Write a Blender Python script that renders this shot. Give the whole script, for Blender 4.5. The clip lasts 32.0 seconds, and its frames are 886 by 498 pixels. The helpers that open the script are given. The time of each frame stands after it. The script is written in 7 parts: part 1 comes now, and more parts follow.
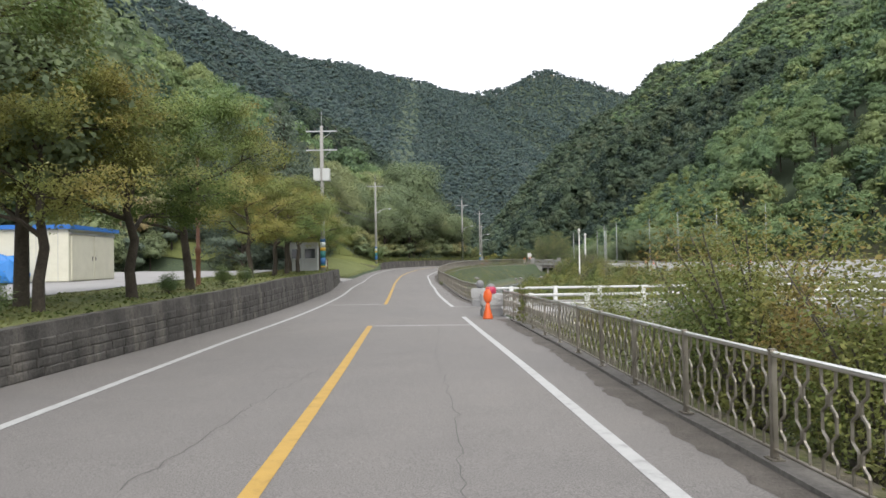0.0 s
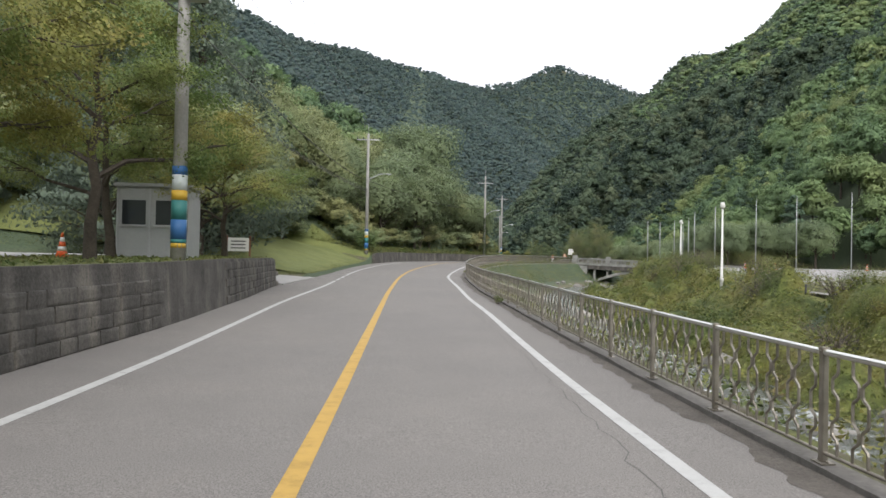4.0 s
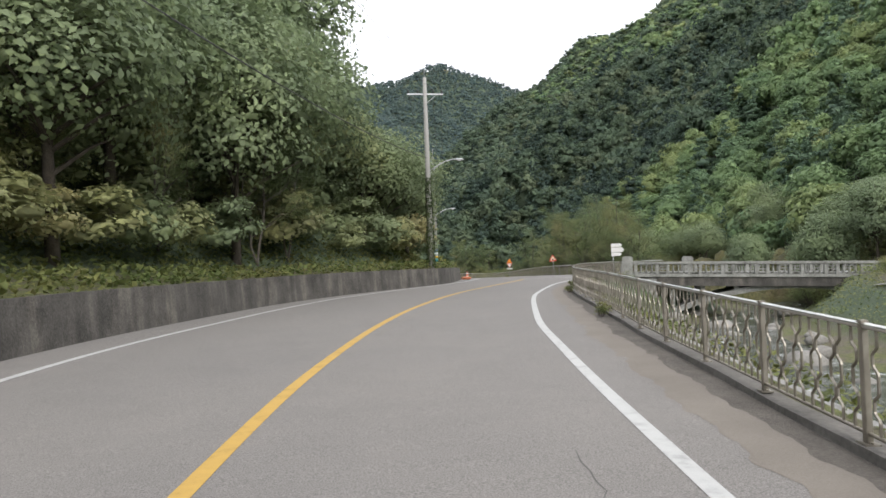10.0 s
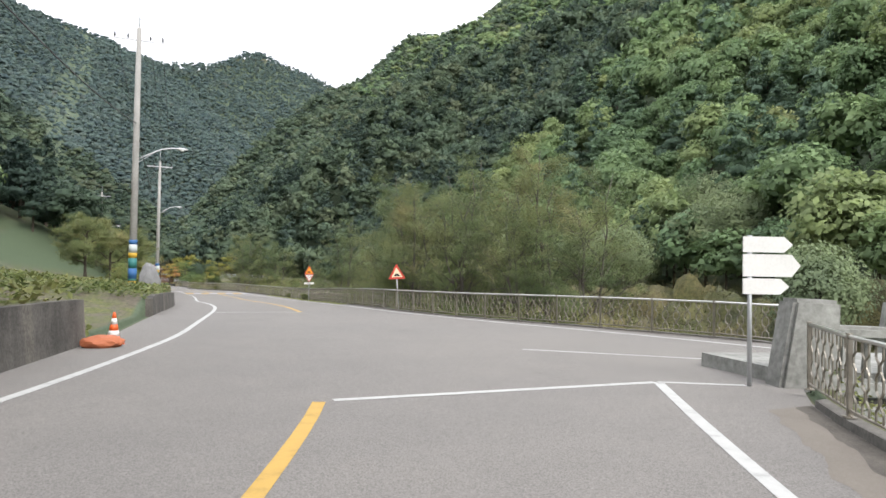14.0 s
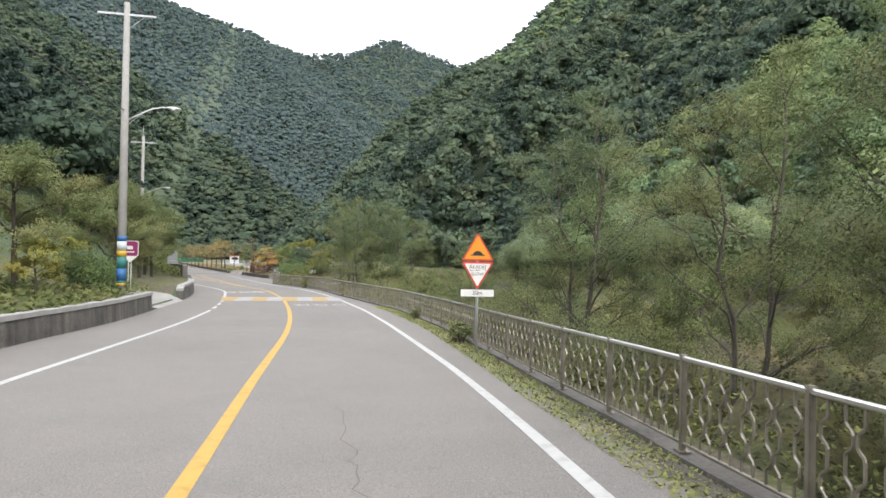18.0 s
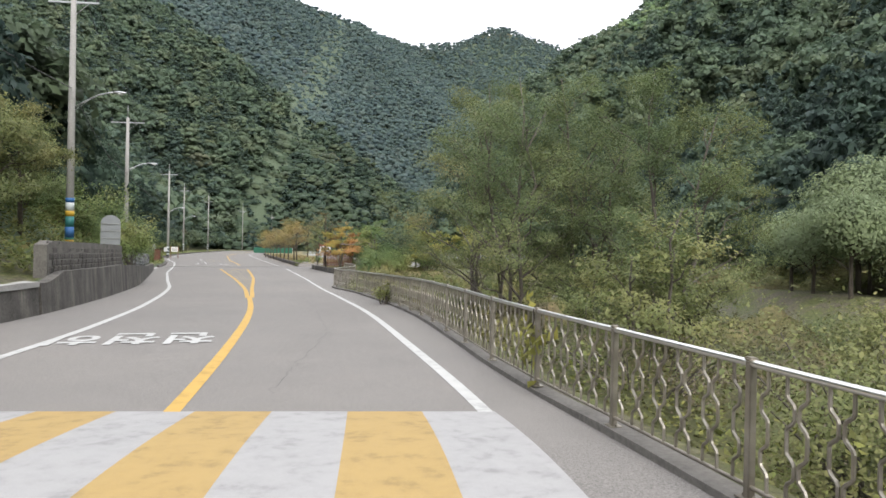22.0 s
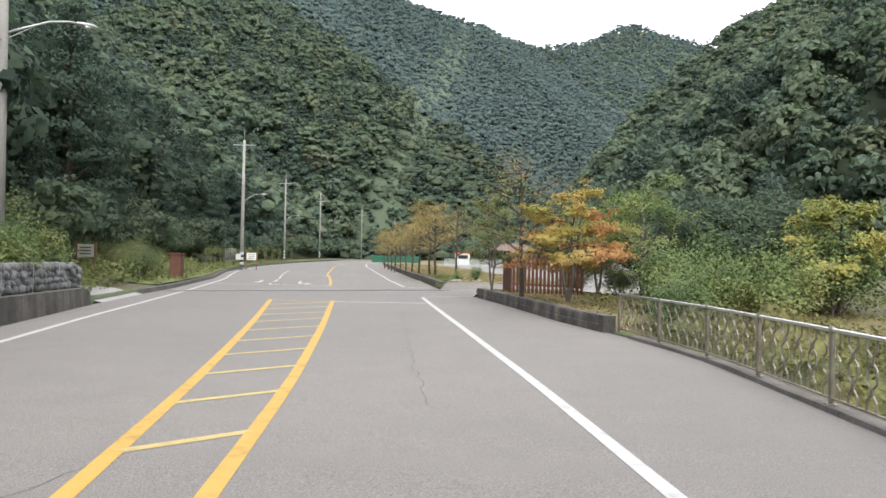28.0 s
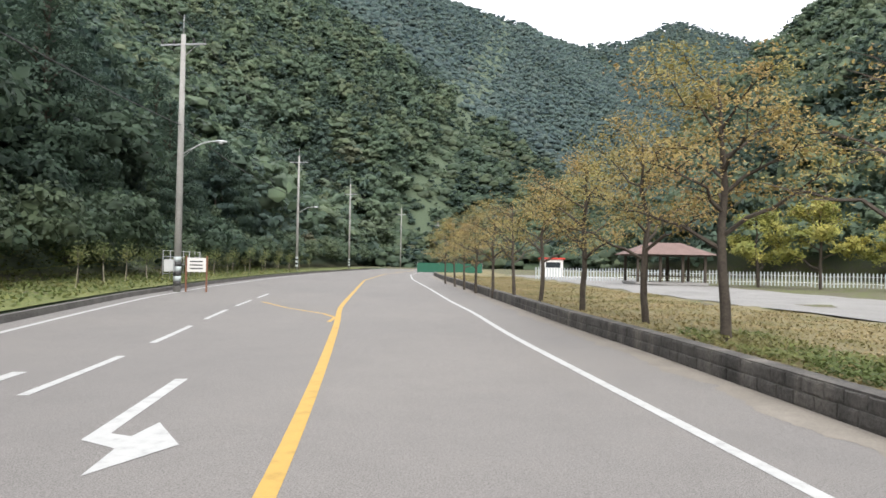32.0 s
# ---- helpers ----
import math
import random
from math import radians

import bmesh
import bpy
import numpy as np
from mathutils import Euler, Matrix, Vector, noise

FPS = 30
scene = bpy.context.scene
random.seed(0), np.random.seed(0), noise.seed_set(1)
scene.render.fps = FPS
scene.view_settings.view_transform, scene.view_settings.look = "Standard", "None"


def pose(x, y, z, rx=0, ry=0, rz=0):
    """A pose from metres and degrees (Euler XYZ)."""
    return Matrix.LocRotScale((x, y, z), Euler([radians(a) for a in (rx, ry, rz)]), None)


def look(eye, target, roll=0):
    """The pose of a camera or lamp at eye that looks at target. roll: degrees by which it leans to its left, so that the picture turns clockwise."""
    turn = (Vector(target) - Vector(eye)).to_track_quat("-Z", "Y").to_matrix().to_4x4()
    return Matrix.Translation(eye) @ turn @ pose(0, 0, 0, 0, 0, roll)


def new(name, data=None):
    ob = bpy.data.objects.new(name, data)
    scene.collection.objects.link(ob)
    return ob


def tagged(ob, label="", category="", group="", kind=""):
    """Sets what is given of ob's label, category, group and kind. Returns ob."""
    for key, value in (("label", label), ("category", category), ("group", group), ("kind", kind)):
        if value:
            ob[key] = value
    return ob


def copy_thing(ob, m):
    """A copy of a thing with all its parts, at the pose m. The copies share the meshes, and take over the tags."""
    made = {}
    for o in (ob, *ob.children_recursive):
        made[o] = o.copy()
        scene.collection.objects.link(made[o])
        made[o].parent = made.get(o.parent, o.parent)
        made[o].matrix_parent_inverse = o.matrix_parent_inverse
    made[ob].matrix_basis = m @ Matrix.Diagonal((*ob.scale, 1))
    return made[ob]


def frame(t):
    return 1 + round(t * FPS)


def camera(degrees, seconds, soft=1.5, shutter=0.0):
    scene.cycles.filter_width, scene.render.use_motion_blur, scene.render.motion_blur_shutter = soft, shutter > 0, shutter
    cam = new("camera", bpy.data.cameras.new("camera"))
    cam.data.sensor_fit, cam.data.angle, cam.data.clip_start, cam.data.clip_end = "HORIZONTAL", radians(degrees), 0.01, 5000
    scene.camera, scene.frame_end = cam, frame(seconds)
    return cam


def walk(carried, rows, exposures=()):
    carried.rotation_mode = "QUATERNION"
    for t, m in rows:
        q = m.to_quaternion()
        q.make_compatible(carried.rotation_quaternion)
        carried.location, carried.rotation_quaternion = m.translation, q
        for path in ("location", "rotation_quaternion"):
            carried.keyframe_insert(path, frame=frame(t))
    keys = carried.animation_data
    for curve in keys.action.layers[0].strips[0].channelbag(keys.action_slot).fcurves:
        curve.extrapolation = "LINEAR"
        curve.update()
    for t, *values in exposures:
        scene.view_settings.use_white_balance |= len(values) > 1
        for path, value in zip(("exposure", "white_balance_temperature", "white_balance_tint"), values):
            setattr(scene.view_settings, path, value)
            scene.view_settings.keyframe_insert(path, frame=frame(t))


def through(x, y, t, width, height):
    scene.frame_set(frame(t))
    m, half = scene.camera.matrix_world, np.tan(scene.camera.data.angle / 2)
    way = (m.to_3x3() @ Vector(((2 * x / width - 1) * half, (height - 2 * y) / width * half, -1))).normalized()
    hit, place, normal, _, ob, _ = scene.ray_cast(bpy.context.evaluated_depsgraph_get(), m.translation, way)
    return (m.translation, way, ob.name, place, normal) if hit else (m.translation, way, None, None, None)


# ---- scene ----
cam = camera(65.02, 32.0, soft=1.6)
PATH = [
    (0, 1.079, -26.106, 1.713, -0.218, 1.130, -0.918),
    (0.5, 0.885, -22.418, 1.658, -0.064, 1.164, -0.533),
    (1, 0.670, -18.500, 1.613, 0.079, 1.211, -0.392),
    (1.5, 0.470, -14.390, 1.551, 0.433, 1.223, -0.358),
    (2, 0.221, -10.103, 1.479, -0.169, 1.033, 0.169),
    (2.5, 0.000, -5.765, 1.428, -0.480, 0.942, 0.377),
    (3, -0.278, -1.346, 1.379, -0.223, 0.977, 0.769),
    (3.5, -0.527, 2.892, 1.342, 0.087, 0.935, 1.234),
    (5.5, -1.764, 22.923, 1.465, -0.636, 0.739, 0.676),
    (6, -1.988, 28.269, 1.541, -0.422, 0.757, 0.991),
    (6.5, -2.222, 33.775, 1.621, -0.138, 0.979, 1.087),
    (7, -2.392, 39.161, 1.698, -0.468, 1.081, 1.027),
    (7.5, -2.462, 44.423, 1.761, -2.667, 1.072, 0.675),
    (8, -2.416, 49.427, 1.826, -3.255, 0.990, 0.515),
    (8.5, -2.166, 54.647, 1.907, -3.783, 0.963, 0.262),
    (9, -1.863, 59.879, 2.020, -5.757, 1.134, -0.579),
    (9.5, -1.351, 65.144, 2.184, -7.587, 1.324, -1.771),
    (10, -0.723, 70.376, 2.349, -9.285, 1.330, -2.161),
    (10.5, -0.001, 75.494, 2.497, -12.203, 1.487, -2.149),
    (11, 0.935, 80.544, 2.614, -12.589, 1.575, -1.675),
    (11.5, 2.056, 85.543, 2.698, -17.380, 1.484, -1.175),
    (12, 3.472, 90.547, 2.736, -18.228, 1.592, -0.486),
    (12.5, 5.091, 95.529, 2.741, -21.424, 1.635, 0.100),
    (13, 6.807, 100.211, 2.767, -24.342, 1.695, 0.391),
    (13.5, 8.594, 104.717, 2.832, -25.016, 1.716, 0.687),
    (15.5, 15.678, 125.561, 2.845, -19.977, 1.144, 2.053),
    (16, 16.756, 130.585, 2.743, -18.008, 1.034, 1.568),
    (16.5, 17.612, 135.551, 2.640, -17.135, 0.832, 0.776),
    (17, 18.354, 140.516, 2.580, -14.884, 0.820, 0.894),
    (17.5, 19.058, 145.419, 2.496, -14.755, 0.713, 0.993),
    (18, 19.705, 150.302, 2.370, -13.617, 0.565, 1.046),
    (18.5, 20.347, 155.258, 2.193, -12.627, 0.395, 0.583),
    (19, 20.914, 160.081, 1.983, -12.299, 0.225, 0.185),
    (19.5, 21.449, 164.957, 1.828, -12.064, 0.295, 0.139),
    (20, 21.838, 169.752, 1.688, -10.518, 0.256, -0.007),
    (20.5, 22.066, 174.398, 1.572, -9.832, 0.220, 0.101),
    (21, 22.191, 179.014, 1.475, -8.755, 0.198, 0.391),
    (21.5, 22.309, 183.144, 1.416, -6.861, 0.065, 0.830),
    (22, 22.183, 186.847, 1.370, -4.883, -0.073, 1.151),
    (22.5, 22.008, 189.968, 1.354, -3.162, -0.192, 1.100),
    (23, 21.712, 192.725, 1.354, -2.766, -0.136, 1.049),
    (23.5, 21.486, 195.282, 1.365, -2.127, -0.208, 1.159),
    (24, 21.318, 197.713, 1.386, -0.505, 0.016, 0.835),
    (24.5, 21.063, 199.992, 1.391, 0.404, 0.016, 0.910),
    (25, 20.692, 202.439, 1.363, 1.505, 0.094, 1.106),
    (25.5, 20.184, 205.423, 1.274, 2.104, 0.190, 1.012),
    (26, 19.481, 208.649, 1.162, 3.781, 0.292, 1.008),
    (26.5, 18.914, 212.029, 1.054, 4.243, 0.409, 1.035),
    (28.5, 15.337, 230.285, 0.833, 5.347, 0.688, 1.414),
    (29, 14.482, 234.320, 0.788, 5.543, 0.901, 1.689),
    (29.5, 13.601, 238.496, 0.738, 5.666, 0.899, 1.596),
    (30, 12.687, 242.916, 0.721, 5.822, 0.994, 1.488),
    (30.5, 11.679, 247.349, 0.715, 5.934, 0.994, 1.163),
    (31, 10.638, 251.831, 0.703, 6.937, 1.033, 0.769),
    (31.5, 9.543, 256.171, 0.710, 7.818, 1.166, 0.640),
    (32, 8.362, 259.975, 0.753, 7.977, 1.105, 1.112),
]


def from_angles(x, y, z, yaw, pitch, roll):
    a, b = radians(yaw), radians(pitch)
    aim = Vector((-math.sin(a) * math.cos(b), math.cos(a) * math.cos(b), math.sin(b)))
    return look((x, y, z), Vector((x, y, z)) + aim, roll)


walk(cam, [(t, from_angles(*p)) for t, *p in PATH],
     [(0, .75), (6, .74), (9, .78), (10, .85), (11, 1.05), (12, 1.2), (13, 1.22), (16, 1.15), (18, 1.25), (19, 1.42), (20, 1.45), (21, 1.38), (22, 1.16), (23, 1.3), (25, 1.45), (28, 1.3), (32, 1.28)])

# ---- world and sun: a bright overcast sky ----
world = bpy.data.worlds.new("overcast_sky")
scene.world = world
world.use_nodes = True
wn, wl = world.node_tree.nodes, world.node_tree.links
sky = wn.new("ShaderNodeTexSky")
sky.sky_type, sky.sun_disc = "NISHITA", False
sky.sun_elevation, sky.sun_rotation = radians(42), radians(164)
sky_level = wn.new("ShaderNodeMix")
sky_level.data_type = "RGBA"
sky_level.inputs[0].default_value = 0.93
scaled = wn.new("ShaderNodeVectorMath")
scaled.operation = "SCALE"
scaled.inputs["Scale"].default_value = 0.09
wl.new(sky.outputs[0], scaled.inputs[0])
wl.new(scaled.outputs[0], sky_level.inputs[6])
sky_level.inputs[7].default_value = (1.04, 1.055, 1.13, 1)
wl.new(sky_level.outputs[2], wn["Background"].inputs[0])
wn["Background"].inputs[1].default_value = 1.0
sun = new("sun", bpy.data.lights.new("sun", "SUN"))
sun.data.energy, sun.data.angle, sun.data.color = 1.4, radians(30), (1.0, 0.96, 0.9)
sun.matrix_world = look((0, 0, 100), (-30, 105, 0))

# ---- plan: curves along y ----


def curve(*knots, smooth=2.5):
    """A smooth function of y through (y, x) knots."""
    k = np.array(knots, float)
    grid = np.arange(k[0, 0] - 30, k[-1, 0] + 30, 0.5)
    flat = np.interp(grid, k[:, 0], k[:, 1])
    a, b = (k[1, 1] - k[0, 1]) / (k[1, 0] - k[0, 0]), (k[-1, 1] - k[-2, 1]) / (k[-1, 0] - k[-2, 0])
    flat = np.where(grid < k[0, 0], k[0, 1] + a * (grid - k[0, 0]), flat)
    flat = np.where(grid > k[-1, 0], k[-1, 1] + b * (grid - k[-1, 0]), flat)
    w = np.exp(-0.5 * (np.arange(-20, 21) * 0.5 / smooth) ** 2)
    soft = np.convolve(np.pad(flat, 20, mode="reflect", reflect_type="odd"), w / w.sum(), "valid")
    return lambda y: np.interp(y, grid, soft)


road_z = curve((-60, 0.1), (-26, 0), (-14, -.15), (-6, -.27), (3, -.36), (13, -.32), (23, -.23), (34, -.08), (44, .06), (55, .21), (65, .48),
               (75, .78), (85, 1.0), (95, 1.04), (105, 1.13), (125, 1.14), (135, .94), (145, .8), (155, .49), (165, .13), (174, -.13),
               (183, -.28), (193, -.35), (200, -.34), (208, -.52), (216, -.7), (230, -.87), (240, -.97), (260, -.96), (420, -.95))
yellow = curve((-60, .8), (-20.7, -.42), (-14, -.7), (-3.5, -1.24), (9, -1.74), (15, -2.0), (23, -2.4), (36, -3.02), (49.3, -3.46), (55, -3.52),
               (62, -3.38), (67.6, -2.86), (71.2, -2.42), (75.5, -1.83), (79.1, -1.34), (82.4, -.62), (86, .17), (91.9, 1.7), (97.6, 3.58),
               (102.1, 5.44), (107, 7.85), (110, 9.25), (118.3, 12.93), (130, 16), (139.4, 17.55), (143.6, 17.98), (148, 18.4), (156, 19),
               (162.7, 19.41), (171, 20.05), (177, 20.34), (183.8, 20.43), (191.7, 20.3), (198, 19.73), (203, 19.1), (208, 18.29), (213.7, 17.16),
               (220, 15.86), (264.4, 6.55), (270.7, 4.95), (279, 2.75), (284, 1.3), (293.5, -.9), (320, -7), (350, -12), (400, -17), smooth=1.8)
yellow_left = curve((212, 17.4), (216, 16.62), (220.3, 15.72), (226.6, 14.2), (234.9, 12.1), (244.4, 9.5), (252.3, 7.24), (258, 5.6), smooth=1.2)
yellow_right = curve((212, 17.55), (216, 16.84), (220.3, 16.02), (226.7, 14.9), (235.1, 13.4), (243, 11.75), (252.2, 9.72), (258, 8.4), smooth=1.2)
white_right = curve((-60, 4.2), (-20.9, 2.84), (-13, 2.52), (-1, 1.96), (6.2, 1.62), (10, 1.36), (17.8, .89), (27.8, .53), (33.3, .2), (39.8, .03),
                    (49.5, -.33), (53.4, -.43), (57.5, -.27), (62, .1), (66.6, .56), (70.2, 1.01), (74.6, 1.75), (78.7, 2.46), (81.3, 3.0), (85, 3.72),
                    (92.6, 5.86), (97, 7.22), (103.5, 9.95), (107.2, 11.6), (111, 13.72), (114.3, 15.7), (118, 18.03), (119, 18.7), smooth=1.4)
white_right_b = curve((121, 24.2), (126, 23.1), (130.7, 22.4), (133.5, 22.2), (140, 21.6), (143, 21.58), (147.7, 21.72), (154, 22.1), (157, 22.5), (163.2, 23.12),
                      (170, 23.52), (175, 23.78), (183, 23.92), (189.8, 23.6), (194.4, 23.3), (200, 22.55), (204.5, 22.05), (208.2, 21.55), (216, 20.25),
                      (221.5, 19.2), (228, 18.1), (236, 16.75), (243, 15.38), (252.6, 13.4), (256, 12.75), smooth=1.6)
white_right_c = curve((264.6, 10.75), (269.6, 9.47), (277, 7.6), (284, 6.1), (289.7, 4.64), (307, .7), (326, -3.8), (350, -8.5), (400, -13.5), smooth=1.8)
white_left = curve((-60, -2.7), (-18, -4.0), (-8, -4.5), (9.8, -4.89), (17.8, -5.15), (30, -6.0), (40.5, -6.3), (52.6, -7.05), (56, -7.25), (63, -7.25),
                   (69.5, -6.85), (73, -6.45), (78, -5.8), (81.6, -5.5), (85, -4.9), (90.4, -3.6), (95.5, -2.35), (100.6, -.5), (104, 1.4), (108.3, 3.6),
                   (113.6, 6.5), (117.6, 8.4), (122.1, 10.08), (127.6, 11.7), (134.8, 12.95), (141.7, 14.2), (146, 14.75), (152.4, 15.2), (163, 15.5),
                   (170, 16.0), (177.7, 16.65), (184, 17.0), (190, 17.0), (196, 16.75), (200.3, 16.5), (207, 15.35), (214, 13.8), (221, 12.08),
                   (228, 9.85), (243, 5.3), (248, 4.05), (257.6, 1.55), (270.5, -2.1), (278, -4.8), (287, -7.9), (300, -11.3), (320, -15.5), (350, -20), (400, -25), smooth=1.6)
# left edge of the carriageway (foot of the walls), right edge (kerb under the railing)
edge_left = curve((-60, -4.6), (-15, -5.85), (-3, -6.1), (12, -6.45), (23, -6.8), (32, -7.6), (39.6, -8.5), (48, -8.4), (56, -8.55), (63, -8.6), (70, -8.2), (75.8, -7.75),
                  (78.7, -7.2), (84.5, -6.3), (88, -5.6), (94.1, -4.1), (98, -2.9), (103, -.4), (105, .9), (109, 3.1), (111, 4.6), (113, 5.8),
                  (116.4, 7.3), (120.4, 8.4), (124, 9.3), (128, 10.2), (135, 11.1), (142, 12.1), (145, 12.6), (151, 13.2), (160, 13.5), (169.5, 13.6),
                  (178, 14.35), (184, 14.5), (192, 14.9), (198, 14.7), (202.5, 14.2), (205, 13.9), (211.6, 12.6), (215.3, 11.75), (221, 10.5), (224.4, 9.6),
                  (232.3, 7.3), (247, 3.0), (252, 1.7), (257.6, .6), (270.5, -2.9), (278, -5.6), (287, -8.7), (300, -12.2), (320, -16.4), (350, -21), (420, -28), smooth=1.4)
edge_right = curve((-60, 5.2), (-20, 3.72), (-17, 3.64), (-12, 3.62), (-7, 3.52), (-3, 3.42), (0, 3.2), (3, 2.95), (6, 2.8), (8.5, 2.66), (10, 2.45), (13.2, 2.12), (20, 1.75), (28, 1.34), (31.5, 1.17), (33.4, .97), (39, .72), (45, .62), (50.6, .58),
                   (53, .55), (57, .72), (62, 1.1), (66.6, 1.6), (70.5, 2.15), (75.8, 3.22), (77.8, 3.7), (82, 4.6), (86, 5.65), (94.7, 8.0), (98.5, 9.15), (103.5, 11.15),
                   (108.6, 13.55), (110.8, 14.95), (115, 17.85), (117, 19.4), (119, 23), (121, 25.3), (126, 24.1), (131.9, 23.1), (133.4, 22.8), (136.7, 22.4), (141, 22.2),
                   (147, 22.45), (153, 23.0), (156.5, 23.45), (159.5, 23.75), (164, 24.28), (170.7, 24.95), (174.3, 25.25), (183, 25.4), (191.8, 24.4), (194.9, 23.9),
                   (196.5, 23.65), (202.8, 23.15), (205.5, 22.95), (211, 22.2), (218, 20.95), (223.3, 19.25), (227, 19.75), (232, 20.2), (239, 19.85), (243.3, 18.85), (245.7, 18.0),
                   (250, 16.95), (256.9, 15.1), (263.8, 12.75), (268, 11.85), (273.5, 10.7), (280.5, 9.0), (298.7, 5.1), (308.4, 3.1), (330, -1.6), (350, -5.5), (420, -13), smooth=1.0)

# ---- terrain ----


def steps(*knots):
    k = np.array(knots, float)
    return lambda y: np.interp(y, k[:, 0], k[:, 1])


wall_top = steps((-60, .7), (-20, .72), (-6, 1.1), (8, 1.4), (30, 1.35), (38.8, 1.25), (39.6, 1.15), (39.75, .02), (47, .02), (49, .2), (58, .16), (70, .16), (76, .3), (77.2, 1.0), (84, 1.05), (100, 1.05), (118, 1.0), (126.5, .95), (127.5, .12),
                 (137, .1), (139, .75), (148, .7), (160, .62), (183.6, .72), (184.4, .1), (190.5, .1), (191.5, .75), (203, .72), (205.5, .75), (206.5, 1.0), (217, 1.1), (224, .95), (235, .7), (247, .55), (248, .12), (253, .1), (256, .25), (420, .25))
hill_start = steps((-60, 34), (20, 34), (42, 26), (58, 22), (72, 16), (80, 2.5), (125, 2.5), (136, 14), (196, 14), (208, 2.5), (245, 2.5), (258, 7), (300, 5), (420, 8))
hill_k = steps((-60, .6), (40, .62), (80, .55), (125, .6), (140, .45), (200, .42), (215, .75), (600, .8))
lawn_k = steps((-60, 0), (36, 0), (46, .02), (52, .22), (75, .24), (82, .1), (130, .05), (140, .1), (200, .1), (215, .1), (420, .02))
river_u = steps((-60, 8.5), (100, 8.5), (118, 10), (130, 12), (200, 15), (232, 17), (246, 25), (260, 46), (330, 70), (420, 70))
far_u = steps((-60, 84), (90, 80), (112, 54), (130, 31), (240, 33), (262, 62), (330, 66), (380, 40), (600, 35))
drop = steps((-60, 2.6), (-2, 2.6), (0, 2.6), (118, 3.1), (126, 2.8), (130, 2.4), (200, 2.6), (238, 2.6), (245, .0), (420, 0))
park_z = steps((-60, .5), (60, .3), (118, -.3), (130, 0), (200, 0), (243, 0), (247, .35), (420, .3))


def cap(h, most, p=4.0):
    h = np.maximum(h, 0)
    return h / (1 + (h / most) ** p) ** (1 / p)


def wave(x, y, size, seed):
    """Cheap smooth noise from a few turned sines, -1 to 1."""
    rng, out = np.random.RandomState(seed), 0
    for n in range(6):
        a, ph = rng.rand() * 6.28, rng.rand() * 6.28
        f = (0.6 + rng.rand()) * 6.28 / size
        out = out + np.sin((x * np.cos(a) + y * np.sin(a)) * f + ph + 1.3 * np.sin((x * np.sin(a) - y * np.cos(a)) * f * .6 + ph * 2))
    return out / 4


RIDGES = (
    ([(-760, 520, 320), (-450, 620, 308), (-345, 660, 298), (-275, 720, 284), (-185, 880, 276), (-60, 1105, 308), (58, 1305, 325), (140, 1400, 360), (245, 1516, 428), (330, 1500, 398), (428, 1490, 364), (620, 1500, 350)], .8),
    ([(150, 1440, 355), (60, 1290, 230), (20, 1180, 120), (40, 1000, 40)], .75),
    ([(-60, 1105, 300), (-50, 980, 190), (-30, 850, 90), (-20, 720, 25)], .7),
)


def ridge_height(x, y):
    out = np.full(np.shape(x), -50.0)
    for line, slope in RIDGES:
        line = np.array(line, float)
        for a, b in zip(line[:-1], line[1:]):
            d = b[:2] - a[:2]
            f = np.clip(((x - a[0]) * d[0] + (y - a[1]) * d[1]) / (d @ d), 0, 1)
            dist = np.hypot(x - a[0] - f * d[0], y - a[1] - f * d[1])
            out = np.maximum(out, a[2] + f * (b[2] - a[2]) - slope * dist - 2)
    return np.where(out > -20, out + 6 * wave(x, y, 240, 3) * np.clip(out / 60, 0, 1), -20)


right_crest = steps((-400, 300), (430, 300), (540, 220), (620, 178), (760, 178), (860, 158), (930, 125), (980, 95), (1020, 70), (1080, 25), (1300, 5))
left_most = steps((-400, 250), (400, 250), (520, 140), (620, 70), (760, 40), (1700, 30))
right_k = steps((-400, .8), (480, .8), (600, 1.06), (1300, 1.06))


def ground_left(u, y):
    """Height at u metres left of the carriageway's edge."""
    x = edge_left(y) - u
    h = cap(hill_k(y) * np.maximum(u - hill_start(y), 0), left_most(y))
    z = road_z(y) + wall_top(y) + lawn_k(y) * np.clip(u - .6, 0, 30) + h * (1 + .12 * wave(x, y, 90, 5)) + .05 * wave(x, y, 5, 6) * np.clip(u - .4, 0, 1)
    z = np.where((y > -8) & (y < 39), np.minimum(z, road_z(y) + np.maximum(wall_top(y), .7) + np.maximum(h, 0)), z)
    return np.maximum(z, ridge_height(x, y))


